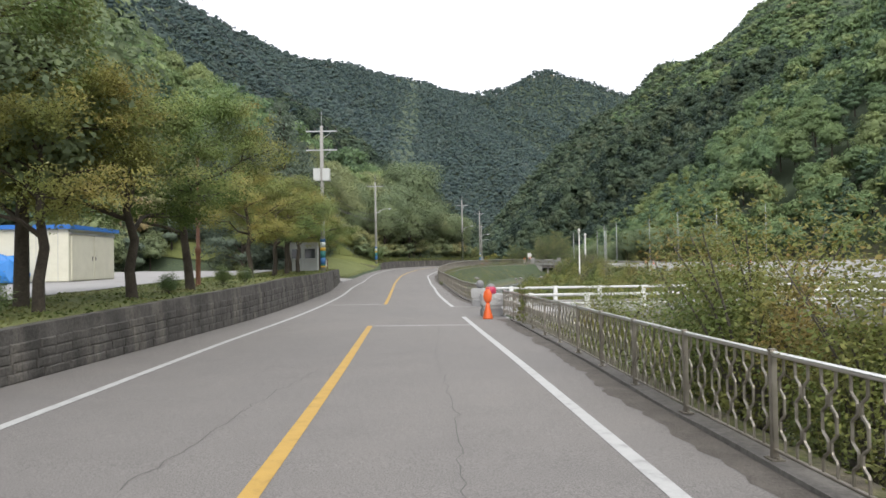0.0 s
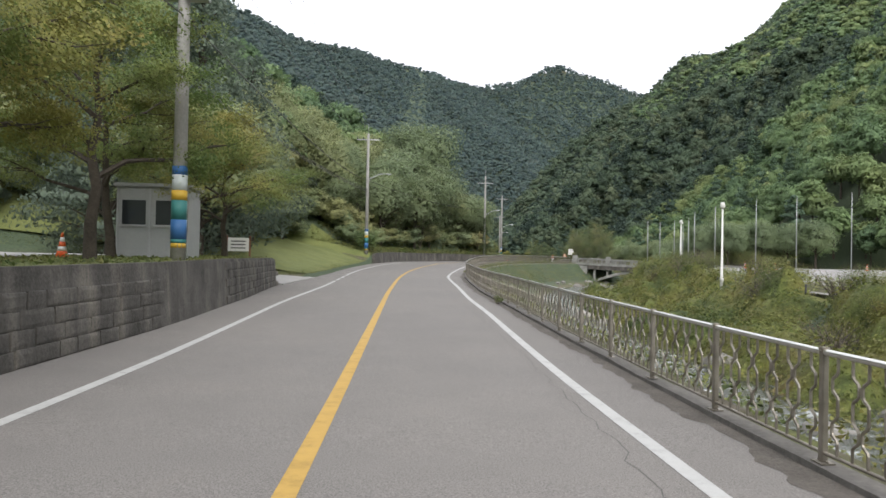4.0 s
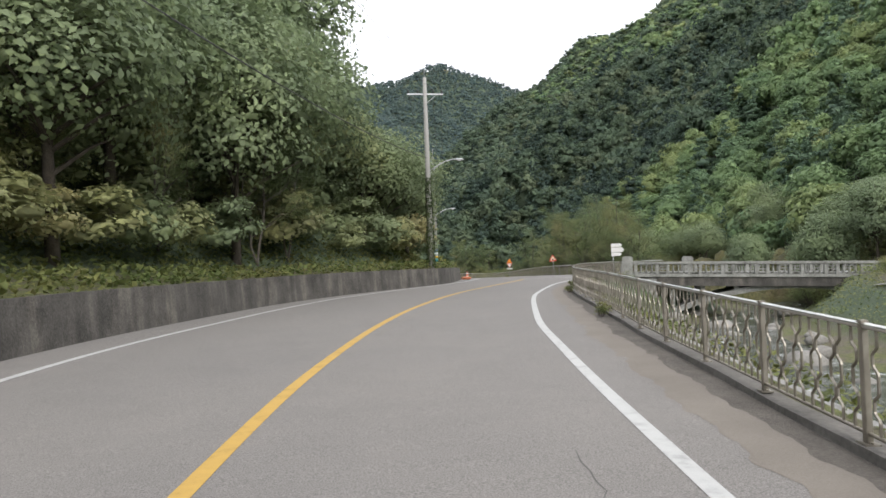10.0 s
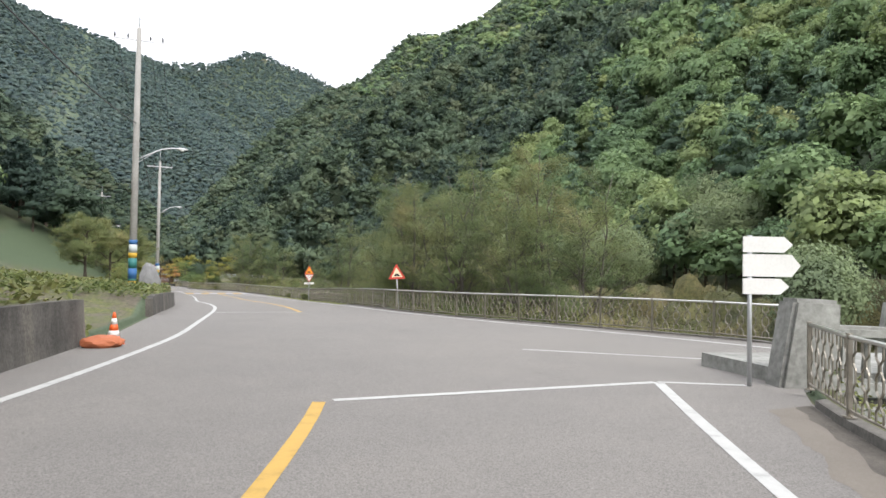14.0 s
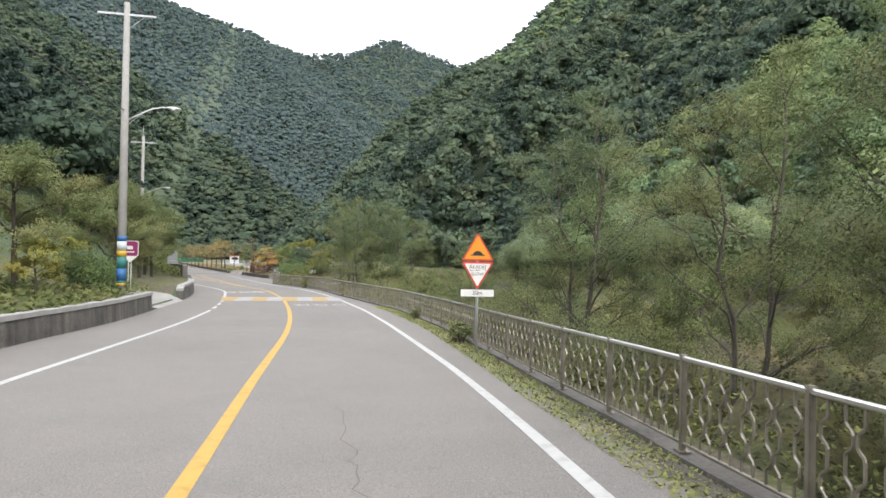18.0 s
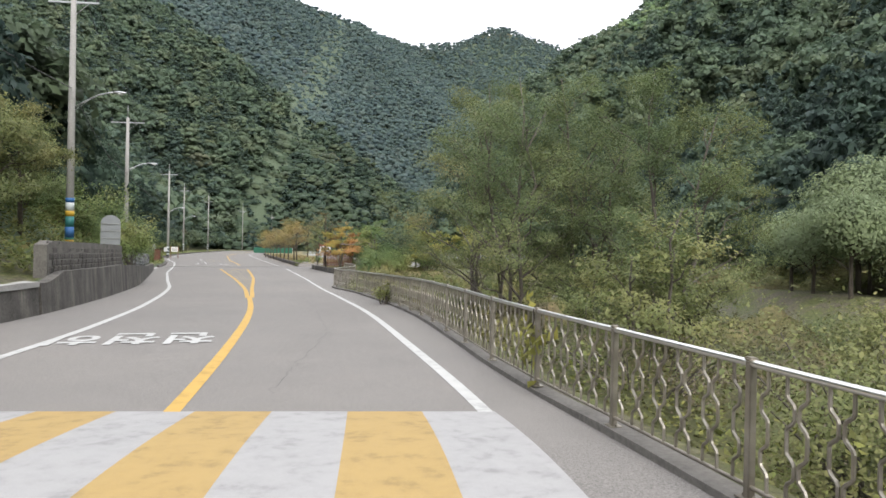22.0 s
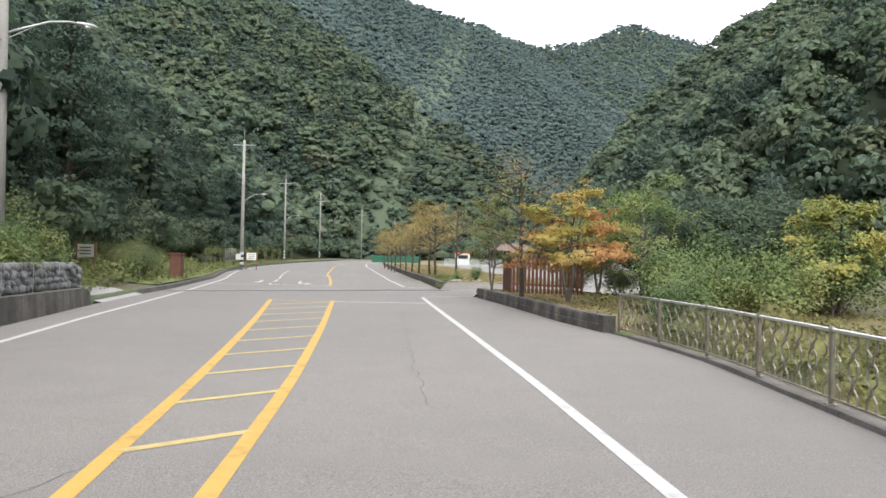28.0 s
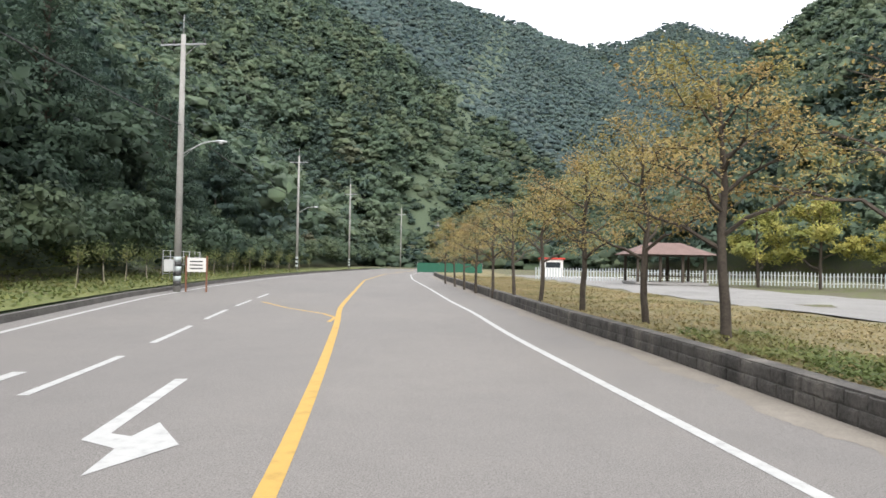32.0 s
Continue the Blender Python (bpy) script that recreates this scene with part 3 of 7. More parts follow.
def marking(name, pts, width, mat, label):
    return put(name, line_mesh(name, pts, width, .005, mat), None, label, "road marking", "road markings", "structure")


W, YW = .16, .17
for a, b in ((-60, 0), (6.2, 118)):
    marking("edge_line", along(white_right, a, b, .8), W, M_WHITE, "white painted line along the road edge")
marking("edge_line", along(white_right_b, 121, 255.6, .8), W, M_WHITE, "white painted line along the road edge")
marking("edge_line", along(white_right_c, 264.7, 400), W, M_WHITE, "white painted line along the road edge")
for a, b in ((-60, 45.1), (46.2, 48.2), (49.25, 51.4), (52.5, 183.3), (184.4, 185.8), (187, 188.5), (189.6, 400)):
    marking("edge_line", along(white_left, a, b, .8), W, M_WHITE, "white painted line on the far lane's edge")
for a, b in ((-60, -3.6), (8.9, 118.3), (139.7, 214.5), (264.4, 400)):
    marking("centre_line", along(yellow, a, b, .8), YW, M_YELLOW, "yellow painted line in the middle of the road")
marking("centre_line", along(yellow_left, 213.5, 252.1, .8), YW, M_YELLOW, "yellow line bounding the hatched wedge")
marking("centre_line", along(yellow_right, 213.5, 252.2, .8), YW, M_YELLOW, "yellow line bounding the hatched wedge")

# ---- plants ----


def unit(v):
    return v / (np.linalg.norm(v, axis=-1, keepdims=True) + 1e-9)


def soften(me, normals):
    """Shade each corner by the given normals, so that a crown is lit as one rounded mass."""
    me.polygons.foreach_set("use_smooth", np.ones(len(me.polygons), bool))
    me.attributes.new("custom_normal", "FLOAT_VECTOR", "POINT").data.foreach_set("vector", np.ascontiguousarray(normals, np.float32).ravel())


def leaf_mesh(name, mat, centres, normals, size, rng, slim=.55, loose=.5):
    """Pointed leaf shapes at centres, facing roughly along normals."""
    n = len(centres)
    normals = unit(np.asarray(normals, float))
    g = unit(normals + loose * rng.randn(n, 3))
    a = unit(np.cross(g, rng.randn(n, 3)))
    b = np.cross(g, a)
    s = size * (.65 + .7 * rng.rand(n, 1))
    bend = g * s * .18
    me = quads_mesh(name, np.stack([centres - a * s * .5, centres - b * s * slim * .5 - bend, centres + a * s * .5, centres + b * s * slim * .5 - bend], 1), mat)
    soften(me, np.repeat(unit(normals * 1.5 + g), 4, 0))
    return me


def make_tree(name, label, seed, height, spread, girth, leaf_mat, bark, leaves, leaf, fork=.25, limbs=7, rise=.9, loose=1.0, stems=1, bend=.05, bark_label="dark forking trunk and limbs"):
    """A tree: one or more tapered stems, limbs along them, twigs on those, and clumps of leaves round the twigs.
    rise is the limbs' slope, loose how far the leaves stray from the twigs."""
    rng = np.random.RandomState(seed)
    tree = thing(name, label, "tree")
    bm, tips = bmesh.new(), []
    for s in range(stems):
        a0 = float(6.283 * (s + .3 * rng.rand()) / stems)
        out = Vector((math.cos(a0), math.sin(a0), 0)) * (spread * .3 if stems > 1 else spread * .08)
        high = height * (1 if s == 0 else .78 + .2 * rng.rand()) * .93
        wob = [Vector((rng.randn(), rng.randn(), 0)) * float(bend * height * .35) for _ in range(8)]
        line = [out * (f ** .8) + wob[k] * min(f * 2, 1) * .6 + Vector((0, 0, f * high)) for k, f in enumerate(i / 7 for i in range(8))]
        g = girth * (1 if stems == 1 else .72)
        rad = [g * 1.0 * (1 - f) ** .75 + .012 for f in np.linspace(0, 1, 8)]
        add_tube(bm, [line[0] - Vector((0, 0, .3)), line[0] + Vector((0, 0, .06)), *line[1:]], [g * 1.5, g * 1.12, *rad[1:]], 8)
        at = lambda f: line[min(int(f * 7), 6)].lerp(line[min(int(f * 7), 6) + 1], f * 7 - min(int(f * 7), 6))
        turn = rng.rand() * 6
        tips += [(at(.92), .6), (line[-1], .8)]
        for k in range(limbs):
            f = float(fork + (.93 - fork) * (k + .5 * rng.rand()) / limbs)
            t = (f - fork) / (1 - fork)
            a = turn + k * 2.4 + rng.randn() * .3
            span = float(spread * (.72 + .4 * rng.rand()) * (1 - .68 * t ** 1.4))
            e = rise * (.75 + .5 * rng.rand()) * (.75 + .6 * t)
            base, d = at(f), Vector((math.cos(a), math.sin(a), e)).normalized()
            n, pts = 5, []
            for q in range(n + 1):
                w = q / n
                pts.append(base + d * span * w + Vector((0, 0, span * .16 * w * (1 - w))) + Vector(rng.randn(3) * span * .035 * (q > 0)))
            r = max(rad[min(int(f * 7), 7)] * .62, .014)
            add_tube(bm, pts, [r, r * .8, r * .62, r * .46, r * .3, r * .1], 5, False)
            tips += [(pts[3], .5), (pts[4], .8), (pts[5], 1.0)]
            for q in range(6):
                w = .25 + .7 * (q + rng.rand()) / 6
                p = pts[min(int(w * n), n - 1)].lerp(pts[min(int(w * n), n - 1) + 1], w * n - min(int(w * n), n - 1))
                b = a + (1 if q % 2 else -1) * (.5 + .7 * rng.rand())
                l = span * float(.3 + .25 * rng.rand()) * (1.1 - .5 * w)
                tip = p + Vector((math.cos(b), math.sin(b), rise * (.3 + .8 * rng.rand()) - .1)).normalized() * l
                kink = p.lerp(tip, .5) + Vector(rng.randn(3) * l * .08)
                add_tube(bm, [p, kink, tip], [r * .3 + .003, r * .18 + .002, .003], 3, False)
                tips += [(kink, .6), (tip, 1.0)]
    part("trunk", bm, bark, tree, bark_label)
    c = np.array([t[0] for t in tips])
    w = np.array([t[1] for t in tips])
    w = w * (.35 + rng.rand(len(w)))
    sub = c[rng.choice(len(c), size=len(c) * 3, p=w / w.sum())] + rng.randn(len(c) * 3, 3) * spread * np.array([.075, .075, .05]) * loose
    pos = sub[rng.randint(len(sub), size=leaves)] + rng.randn(leaves, 3) * spread * np.array([.045, .045, .026]) * loose
    pos[:, 2] = np.maximum(pos[:, 2], height * fork * .75)
    out = unit(pos - np.array([0, 0, height * .45])) * .8 + np.array([0, 0, .8])
    put("crown", leaf_mesh("crown", leaf_mat, pos, out, leaf, rng), tree)
    return tree


def pad_shape():
    """A rough twelve-cornered ball: corners and triangles."""
    bm = bmesh.new()
    bmesh.ops.create_icosphere(bm, subdivisions=1, radius=1)
    v, f = np.array([q.co[:] for q in bm.verts]), np.array([[q.index for q in p.verts] for p in bm.faces])
    bm.free()
    return v, f


PAD_V, PAD_F = pad_shape()


def crown_shape(seed, conifer, pads, leaves, leaf, core=.5, low=.75):
    """One crown of radius 1 above z 0: pads of foliage, each a rough core under leaf sprays.
    Gives corners, triangles of the cores, normals; the last leaves * 4 corners are the sprays."""
    rng = np.random.RandomState(seed)
    k = np.arange(pads)
    turn = k * 2.4 + rng.randn(pads) * .35
    if conifer:
        f = np.clip((k + .6 * rng.rand(pads)) / pads, 0, 1)
        out = (.82 * (1 - f) ** .75 + .04) * (.55 + .55 * rng.rand(pads))
        at = np.stack([np.cos(turn) * out, np.sin(turn) * out, low + (3.25 - low) * f], 1)
        wide, flat, mid = (.5 - .3 * f) * (.8 + .4 * rng.rand(pads)), .42, np.array([0, 0, 1.5])
    else:
        f = np.clip(1 - 1.45 * (k + .5) / pads, -.5, 1)
        ring = np.sqrt(np.maximum(1 - f * f, .02))
        at = np.stack([np.cos(turn) * ring * .66, np.sin(turn) * ring * .66, 1.62 + .82 * f], 1) + rng.randn(pads, 3) * .09
        wide, flat, mid = .46 * (.7 + .6 * rng.rand(pads)), .7, np.array([0, 0, 1.45])
        at[-1], wide[-1] = mid, .62
    squash = np.array([1, 1, flat])
    body = PAD_V[None] * (wide[:, None, None] * (core + .3 * rng.rand(pads, len(PAD_V), 1))) * squash + at[:, None]
    core_n = unit(PAD_V[None] / squash * .6 + .7 * unit(at - mid)[:, None] + np.array([0, 0, .2]))
    tri = (PAD_F[None] + (np.arange(pads) * len(PAD_V))[:, None, None]).reshape(-1, 3)
    who = rng.choice(pads, leaves, p=wide ** 2 / (wide ** 2).sum())
    v = rng.randn(leaves, 3)
    v[:, 2] = v[:, 2] * .8 + .35
    v = unit(v)
    c = at[who] + v * squash * wide[who][:, None] * (.62 + .56 * rng.rand(leaves, 1))
    n = unit(v / squash * .5 + .7 * unit(at[who] - mid) + np.array([0, 0, .3]))
    g = unit(n + .4 * rng.randn(leaves, 3))
    s1 = unit(np.cross(g, rng.randn(leaves, 3)))
    s2 = np.cross(g, s1)
    size = leaf * (.55 + .8 * rng.rand(leaves, 1))
    j = lambda: .6 + .8 * rng.rand(leaves, 1)
    q = np.stack([c - s1 * size * .5 * j() - g * size * .12, c - s2 * size * .34 * j(), c + s1 * size * .5 * j() - g * size * .12, c + s2 * size * .34 * j()], 1)
    return np.concatenate([body.reshape(-1, 3), q.reshape(-1, 3)]), tri, np.concatenate([core_n.reshape(-1, 3), np.repeat(n, 4, 0)])


def make_crowned(name, label, seed, height, spread, conifer, leaf_mat, pads, leaves, leaf, tint, trunk=.022):
    """A single tree of the woods: a trunk with limbs reaching into pads of small leaves."""
    rng = np.random.RandomState(seed)
    tree = thing(name, label, "tree")
    v, tri, nor = crown_shape(seed, conifer, pads, leaves, leaf / spread, 0, .3)
    top = float(v[:, 2].max())
    scale = np.array([spread, spread, height / top])
    v = v * scale
    bm = bmesh.new()
    add_tube(bm, [(0, 0, -.4), (0, 0, .1), (.08, .03, height * .45), (0, .06, height * .93)], [height * trunk * 1.4, height * trunk, height * trunk * .65, .02], 8)
    for p in v[:pads * len(PAD_V)].reshape(pads, -1, 3).mean(1):
        low = max(.12 * height, p[2] - .5 * math.hypot(p[0], p[1]) - .3)
        mid = (p[0] * .5, p[1] * .5, low + (p[2] - low) * .6)
        add_tube(bm, [(0, 0, low), mid, tuple(p)], [height * trunk * .4, height * trunk * .25, .015], 4, False)
    part("trunk", bm, M_BARK, tree)
    me = bpy.data.meshes.new("crown")
    quads = pads * len(PAD_V) + np.arange(leaves * 4).reshape(-1, 4)
    me.vertices.add(len(v))
    me.vertices.foreach_set("co", v.astype(np.float32).ravel())
    loops = np.concatenate([tri.ravel(), quads.ravel()]).astype(np.int32)
    me.loops.add(len(loops))
    me.loops.foreach_set("vertex_index", loops)
    me.polygons.add(len(tri) + leaves)
    me.polygons.foreach_set("loop_start", np.concatenate([np.arange(len(tri)) * 3, len(tri) * 3 + np.arange(leaves) * 4]).astype(np.int32))
    me.update(calc_edges=True)
    me.attributes.new("tint", "FLOAT", "POINT").data.foreach_set("value", np.full(len(v), tint, np.float32))
    soften(me, nor)
    me.materials.append(leaf_mat)
    put("crown", me, tree)
    return tree


def make_bush(name, label, seed, height, spread, leaf_mat, leaves, leaf, stems=9):
    rng = np.random.RandomState(seed)
    bush = thing(name, label, "shrub")
    bm, tips = bmesh.new(), []
    for k in range(stems):
        a, r = rng.rand() * 6.283, spread * (.25 + .75 * rng.rand())
        e = Vector((math.cos(a) * r, math.sin(a) * r, height * (.45 + .55 * rng.rand())))
        m = e * .5 + Vector((rng.randn() * .08, rng.randn() * .08, height * .12))
        add_tube(bm, [(rng.randn() * .08, rng.randn() * .08, -.3), m, e], [.025, .016, .006], 4, False)
        tips += [m, m.lerp(e, .5), e]
    part("stem", bm, M_GREYBARK, bush)
    c = np.array(tips)
    pick = rng.randint(len(c), size=leaves)
    pos = c[pick] + rng.randn(leaves, 3) * np.array([spread * .22, spread * .22, height * .12])
    pos[:, 2] = np.abs(pos[:, 2])
    put("foliage", leaf_mesh("foliage", leaf_mat, pos, unit(pos) + np.array([0, 0, .6]), leaf, rng), bush)
    return bush


def copies(tree, spots, group):
    tagged(tree, group=group)
    for i, (x, y, s, r, *lift) in enumerate(spots):
        z = ground_at(x, y) + (lift[0] if lift else 0)
        if i:
            ob = copy_thing(tree, pose(x, y, z, 0, 0, math.degrees(r)))
            ob.scale = (s, s, s * (.92 + .16 * ((i * 7) % 5) / 4))
        else:
            tree.location, tree.rotation_euler, tree.scale = (x, y, z), (0, 0, r), (s, s, s)
    return tree


def spread_spots(seed, n, fn, y0, y1, u0, u1, s0, s1, gap=1.5):
    """n spots at u metres beyond an edge, at least gap apart."""
    rng, out = np.random.RandomState(seed), []
    for _ in range(n * 12):
        y, u = y0 + (y1 - y0) * rng.rand(), u0 + (u1 - u0) * rng.rand()
        x = float(fn(y)) + u
        if all((x - a) ** 2 + (y - b) ** 2 > gap * gap for a, b, *_ in out):
            out.append((x, y, s0 + (s1 - s0) * rng.rand(), rng.rand() * 6.28))
        if len(out) == n:
            break
    return out


# ---- the woods on the slopes: single crowns of leafy pads, joined into one mesh a stretch ----


def wood(seed, at, radius, cone, pads, leaves, leaf, mat, name, label, kinds=5, trunks=False, squat=1.0, core=.3, fill=1.0, even=0.0):
    """Trees at places (n x 3), each a turned and scaled crown, in one mesh. cone: the share of conifers."""
    rng = np.random.RandomState(seed)
    n, radius = len(at), radius * fill
    conifer, kind = rng.rand(n) < cone * (1 + .9 * wave(at[:, 0], at[:, 1], 60, seed)), rng.randint(kinds, size=n)
    turn, tall = rng.rand(n) * 6.283, (.82 + .36 * rng.rand(n)) * squat
    stand = np.clip(.5 + .33 * wave(at[:, 0], at[:, 1], 45, seed + 2) + .2 * rng.randn(n), 0, 1)
    tint = np.where(conifer, .02 + .26 * rng.rand(n), .34 + .44 * stand + .18 * (rng.rand(n) > .97))
    vs, ns, ts, tris, quads, base = [], [], [], [], [], 0
    for needle in (False, True):
        for q in range(kinds):
            pick = np.where((conifer == needle) & (kind == q))[0]
            if not len(pick):
                continue
            v, tri, nor = crown_shape(seed * 31 + q + 100 * needle, needle, pads, leaves, leaf, core)
            nor = unit(nor * (1 - even) + np.array([0, 0, even]))
            c, s = np.cos(turn[pick])[:, None], np.sin(turn[pick])[:, None]
            r = radius[pick][:, None] * (.78 if needle else 1)
            z = v[None, :, 2] * r * tall[pick][:, None] * (1.25 if needle else 1)
            vs.append(np.stack([at[pick, 0:1] + r * (v[:, 0] * c - v[:, 1] * s), at[pick, 1:2] + r * (v[:, 0] * s + v[:, 1] * c), at[pick, 2:3] + z], 2).reshape(-1, 3))
            ns.append(np.stack([nor[:, 0] * c - nor[:, 1] * s, nor[:, 0] * s + nor[:, 1] * c, np.broadcast_to(nor[:, 2], (len(pick), len(nor)))], 2).reshape(-1, 3))
            ts.append(np.repeat(tint[pick], len(v)))
            off = base + np.arange(len(pick)) * len(v)
            tris.append((tri[None] + off[:, None, None]).reshape(-1, 3))
            card = len(v) - leaves * 4 + np.arange(leaves * 4).reshape(-1, 4)
            quads.append((card[None] + off[:, None, None]).reshape(-1, 4))
            base += len(pick) * len(v)
    tris, quads = np.concatenate(tris), np.concatenate(quads)
    loops = np.concatenate([tris.ravel(), quads.ravel()]).astype(np.int32)
    me = bpy.data.meshes.new(name)
    me.vertices.add(base)
    me.vertices.foreach_set("co", np.concatenate(vs).astype(np.float32).ravel())
    me.loops.add(len(loops))
    me.loops.foreach_set("vertex_index", loops)
    me.polygons.add(len(tris) + len(quads))
    me.polygons.foreach_set("loop_start", np.concatenate([np.arange(len(tris)) * 3, len(tris) * 3 + np.arange(len(quads)) * 4]).astype(np.int32))
    me.polygons.foreach_set("use_smooth", np.ones(len(tris) + len(quads), bool))
    me.update(calc_edges=True)
    me.attributes.new("tint", "FLOAT", "POINT").data.foreach_set("value", np.concatenate(ts).astype(np.float32))
    me.attributes.new("custom_normal", "FLOAT_VECTOR", "POINT").data.foreach_set("vector", np.concatenate(ns).astype(np.float32).ravel())
    me.materials.append(mat)
    ob = put(name, me, None, label, "forest", kind="stuff")
    if trunks:
        a = np.arange(4) * 1.571
        ring = np.stack([np.cos(a), np.sin(a), 0 * a], 1)
        g = radius[:, None, None] * .05
        low = at[:, None] + ring * g * 1.3 - np.array([0, 0, .3])
        high = at[:, None] + ring * g * .7 + (np.array([0, 0, 1.5])[None] * (radius * tall)[:, None])[:, None]
        side = np.stack([np.stack([low[:, i], low[:, (i + 1) % 4], high[:, (i + 1) % 4], high[:, i]], 1) for i in range(4)], 1)
        put("trunks", quads_mesh("trunks", side.reshape(-1, 4, 3), M_BARK), ob, "dark straight trunks", kind="stuff")
    return ob


def scatter(seed, p0, p1, q0, q1, cell):
    """Jittered places over a rectangle, every other row shifted."""
    rng = np.random.RandomState(seed)
    p, q = np.meshgrid(np.arange(p0, p1, cell), np.arange(q0, q1, cell * .9), indexing="ij")
    p = p + cell * .5 * (np.arange(q.shape[1])[None] % 2) + rng.uniform(-.36, .36, p.shape) * cell
    q = q + rng.uniform(-.36, .36, q.shape) * cell
    return p.ravel(), q.ravel(), rng.uniform(.46, .76, p.size) * cell


def slope_wood(seed, side, y0, y1, u0, u1, cell, cone, pads, leaves, leaf, mat, name, label, sink=.15, **more):
    """A wood on one side's slope, u0 to u1 metres beyond the foot of the hill."""
    y, u, r = scatter(seed, y0, y1, u0, u1, cell)
    u = (hill_start(y) if side < 0 else far_u(y)) + u
    x = edge_left(y) - u if side < 0 else edge_right(y) + u
    z = ground_left(u, y) if side < 0 else ground_right(u, y)
    ok = (np.abs(x - 4) < 1.05 * (y + 44)) & (u > np.where((side < 0) & (y > 50) & (y < 79.4), 7.4, 1))
    wood(seed, np.stack([x, y, z - sink * r], 1)[ok], r[ok], cone, pads, leaves, leaf, mat, name, label, **more)


def far_wood(seed, x0, x1, y0, y1, cell, cone, pads, leaves, leaf, mat, name, label):
    """A wood on the mountains that close the valley; what lies behind a crest is left out."""
    y, x, r = scatter(seed, y0, y1, x0, x1, cell)
    a, b = edge_left(np.clip(y, -80, 440)), edge_right(np.clip(y, -80, 440))

    def high(y):
        w = 1 / (1 + np.exp(-np.clip((x - (a + b) / 2) / 16, -30, 30)))
        return ground_left(np.maximum(a - x, 0), y) * (1 - w) + ground_right(np.maximum(x - b, 0), y) * w

    z = high(y)
    ok = (high(y + 10) > z - 10) & (np.abs(x - 4) < 1.05 * (y + 44)) & ((x < a - 2) | (x > b + 2) | (y > 440))
    wood(seed, np.stack([x, y, z - 1.25 * r], 1)[ok], r[ok], cone, pads, leaves, leaf, mat, name, label, squat=.8, core=.75, fill=1.3, even=.4)


def canopy(seed, x, y, z, wide, cell, rise, sprays, spray, mat, name, label):
    """Low growth: a swelling sheet over grids of ground places, under leaf sprays."""
    rng = np.random.RandomState(seed)
    table = rng.rand(4096, 3)
    h = np.zeros(x.shape)
    ci, cj = np.floor(wide / cell).astype(int), np.floor(y / cell).astype(int)
    for di in (-1, 0, 1):
        for dj in (-1, 0, 1):
            t = table[((ci + di) * 73 + (cj + dj) * 179) % 4096]
            d = np.hypot((ci + di + t[..., 0]) * cell - wide, (cj + dj + t[..., 1]) * cell - y) / cell
            h = np.maximum(h, np.clip(1 - (d / (.5 + .24 * t[..., 2])) ** 2.2, 0, 1) ** .65 * (.65 + .6 * t[..., 2]))
    h = h * (1 + .22 * wave(wide, y, cell * .5, seed + 1) + .16 * rng.rand(*x.shape))
    pos = np.stack([x, y, z], 2)
    n = unit(np.cross(np.gradient(pos, axis=1), np.gradient(pos, axis=0)))
    n = n * np.sign(n[..., 2:3])
    fade = np.ones(x.shape)
    fade[:, :5] = np.array([0, .3, .55, .8, .93])
    fade[:3] *= np.array([0, .4, .75])[:, None]
    fade[-3:] *= np.array([.75, .4, 0])[:, None]
    top = pos + unit(n + np.array([0, 0, .8])) * ((rise * (.06 + 2.1 * h)) * fade)[..., None]
    gn = unit(np.cross(np.gradient(top, axis=1), np.gradient(top, axis=0)))
    gn = gn * np.sign(gn[..., 2:3])
    a, b = x.shape
    idx = np.arange(a * b).reshape(a, b)
    quad = np.stack([idx[:-1, :-1], idx[:-1, 1:], idx[1:, 1:], idx[1:, :-1]], 2).reshape(-1, 4)
    pick = idx[h > .3]
    pick = pick[rng.randint(len(pick), size=sprays)]
    c = top.reshape(-1, 3)[pick] + rng.randn(sprays, 3) * (cell * .12)
    normals = unit(gn.reshape(-1, 3)[pick] + np.array([0, 0, .25]) + .4 * rng.randn(sprays, 3))
    s1 = unit(np.cross(normals, rng.randn(sprays, 3)))
    s2 = np.cross(normals, s1)
    c = c + normals * spray * .25
    s = spray * (.5 + .8 * rng.rand(sprays, 1))
    j = lambda: (.6 + .8 * rng.rand(sprays, 1))
    leafs = np.stack([c - s1 * s * .5 * j() - normals * s * .15, c + s2 * s * .35 * j(), c + s1 * s * .5 * j() - normals * s * .15, c - s2 * s * .35 * j()], 1)
    verts = np.concatenate([top.reshape(-1, 3), leafs.reshape(-1, 3)]).astype(np.float32)
    loops = np.concatenate([quad.ravel(), a * b + np.arange(sprays * 4)]).astype(np.int32)
    me = bpy.data.meshes.new(name)
    me.vertices.add(len(verts))
    me.vertices.foreach_set("co", verts.ravel())
    me.loops.add(len(loops))
    me.loops.foreach_set("vertex_index", loops)
    faces = len(loops) // 4
    me.polygons.add(faces)
    me.polygons.foreach_set("loop_start", np.arange(0, faces * 4, 4, dtype=np.int32))
    me.polygons.foreach_set("use_smooth", np.arange(faces) < len(quad))
    me.update(calc_edges=True)
    me.materials.append(mat)
    put(name, me, None, label, "forest", kind="stuff")


def bank_wood(seed, y0, y1, u0, u1, step, cell, rise, sprays, spray, mat, name, label):
    """Thicket on the right bank, beyond the railing."""
    yy, uu = np.meshgrid(np.arange(y0, y1, step), np.arange(u0, u1, step), indexing="ij")
    canopy(seed, edge_right(yy) + uu, yy, ground_right(uu, yy) - .2, uu, cell, rise, sprays, spray, mat, name, label)


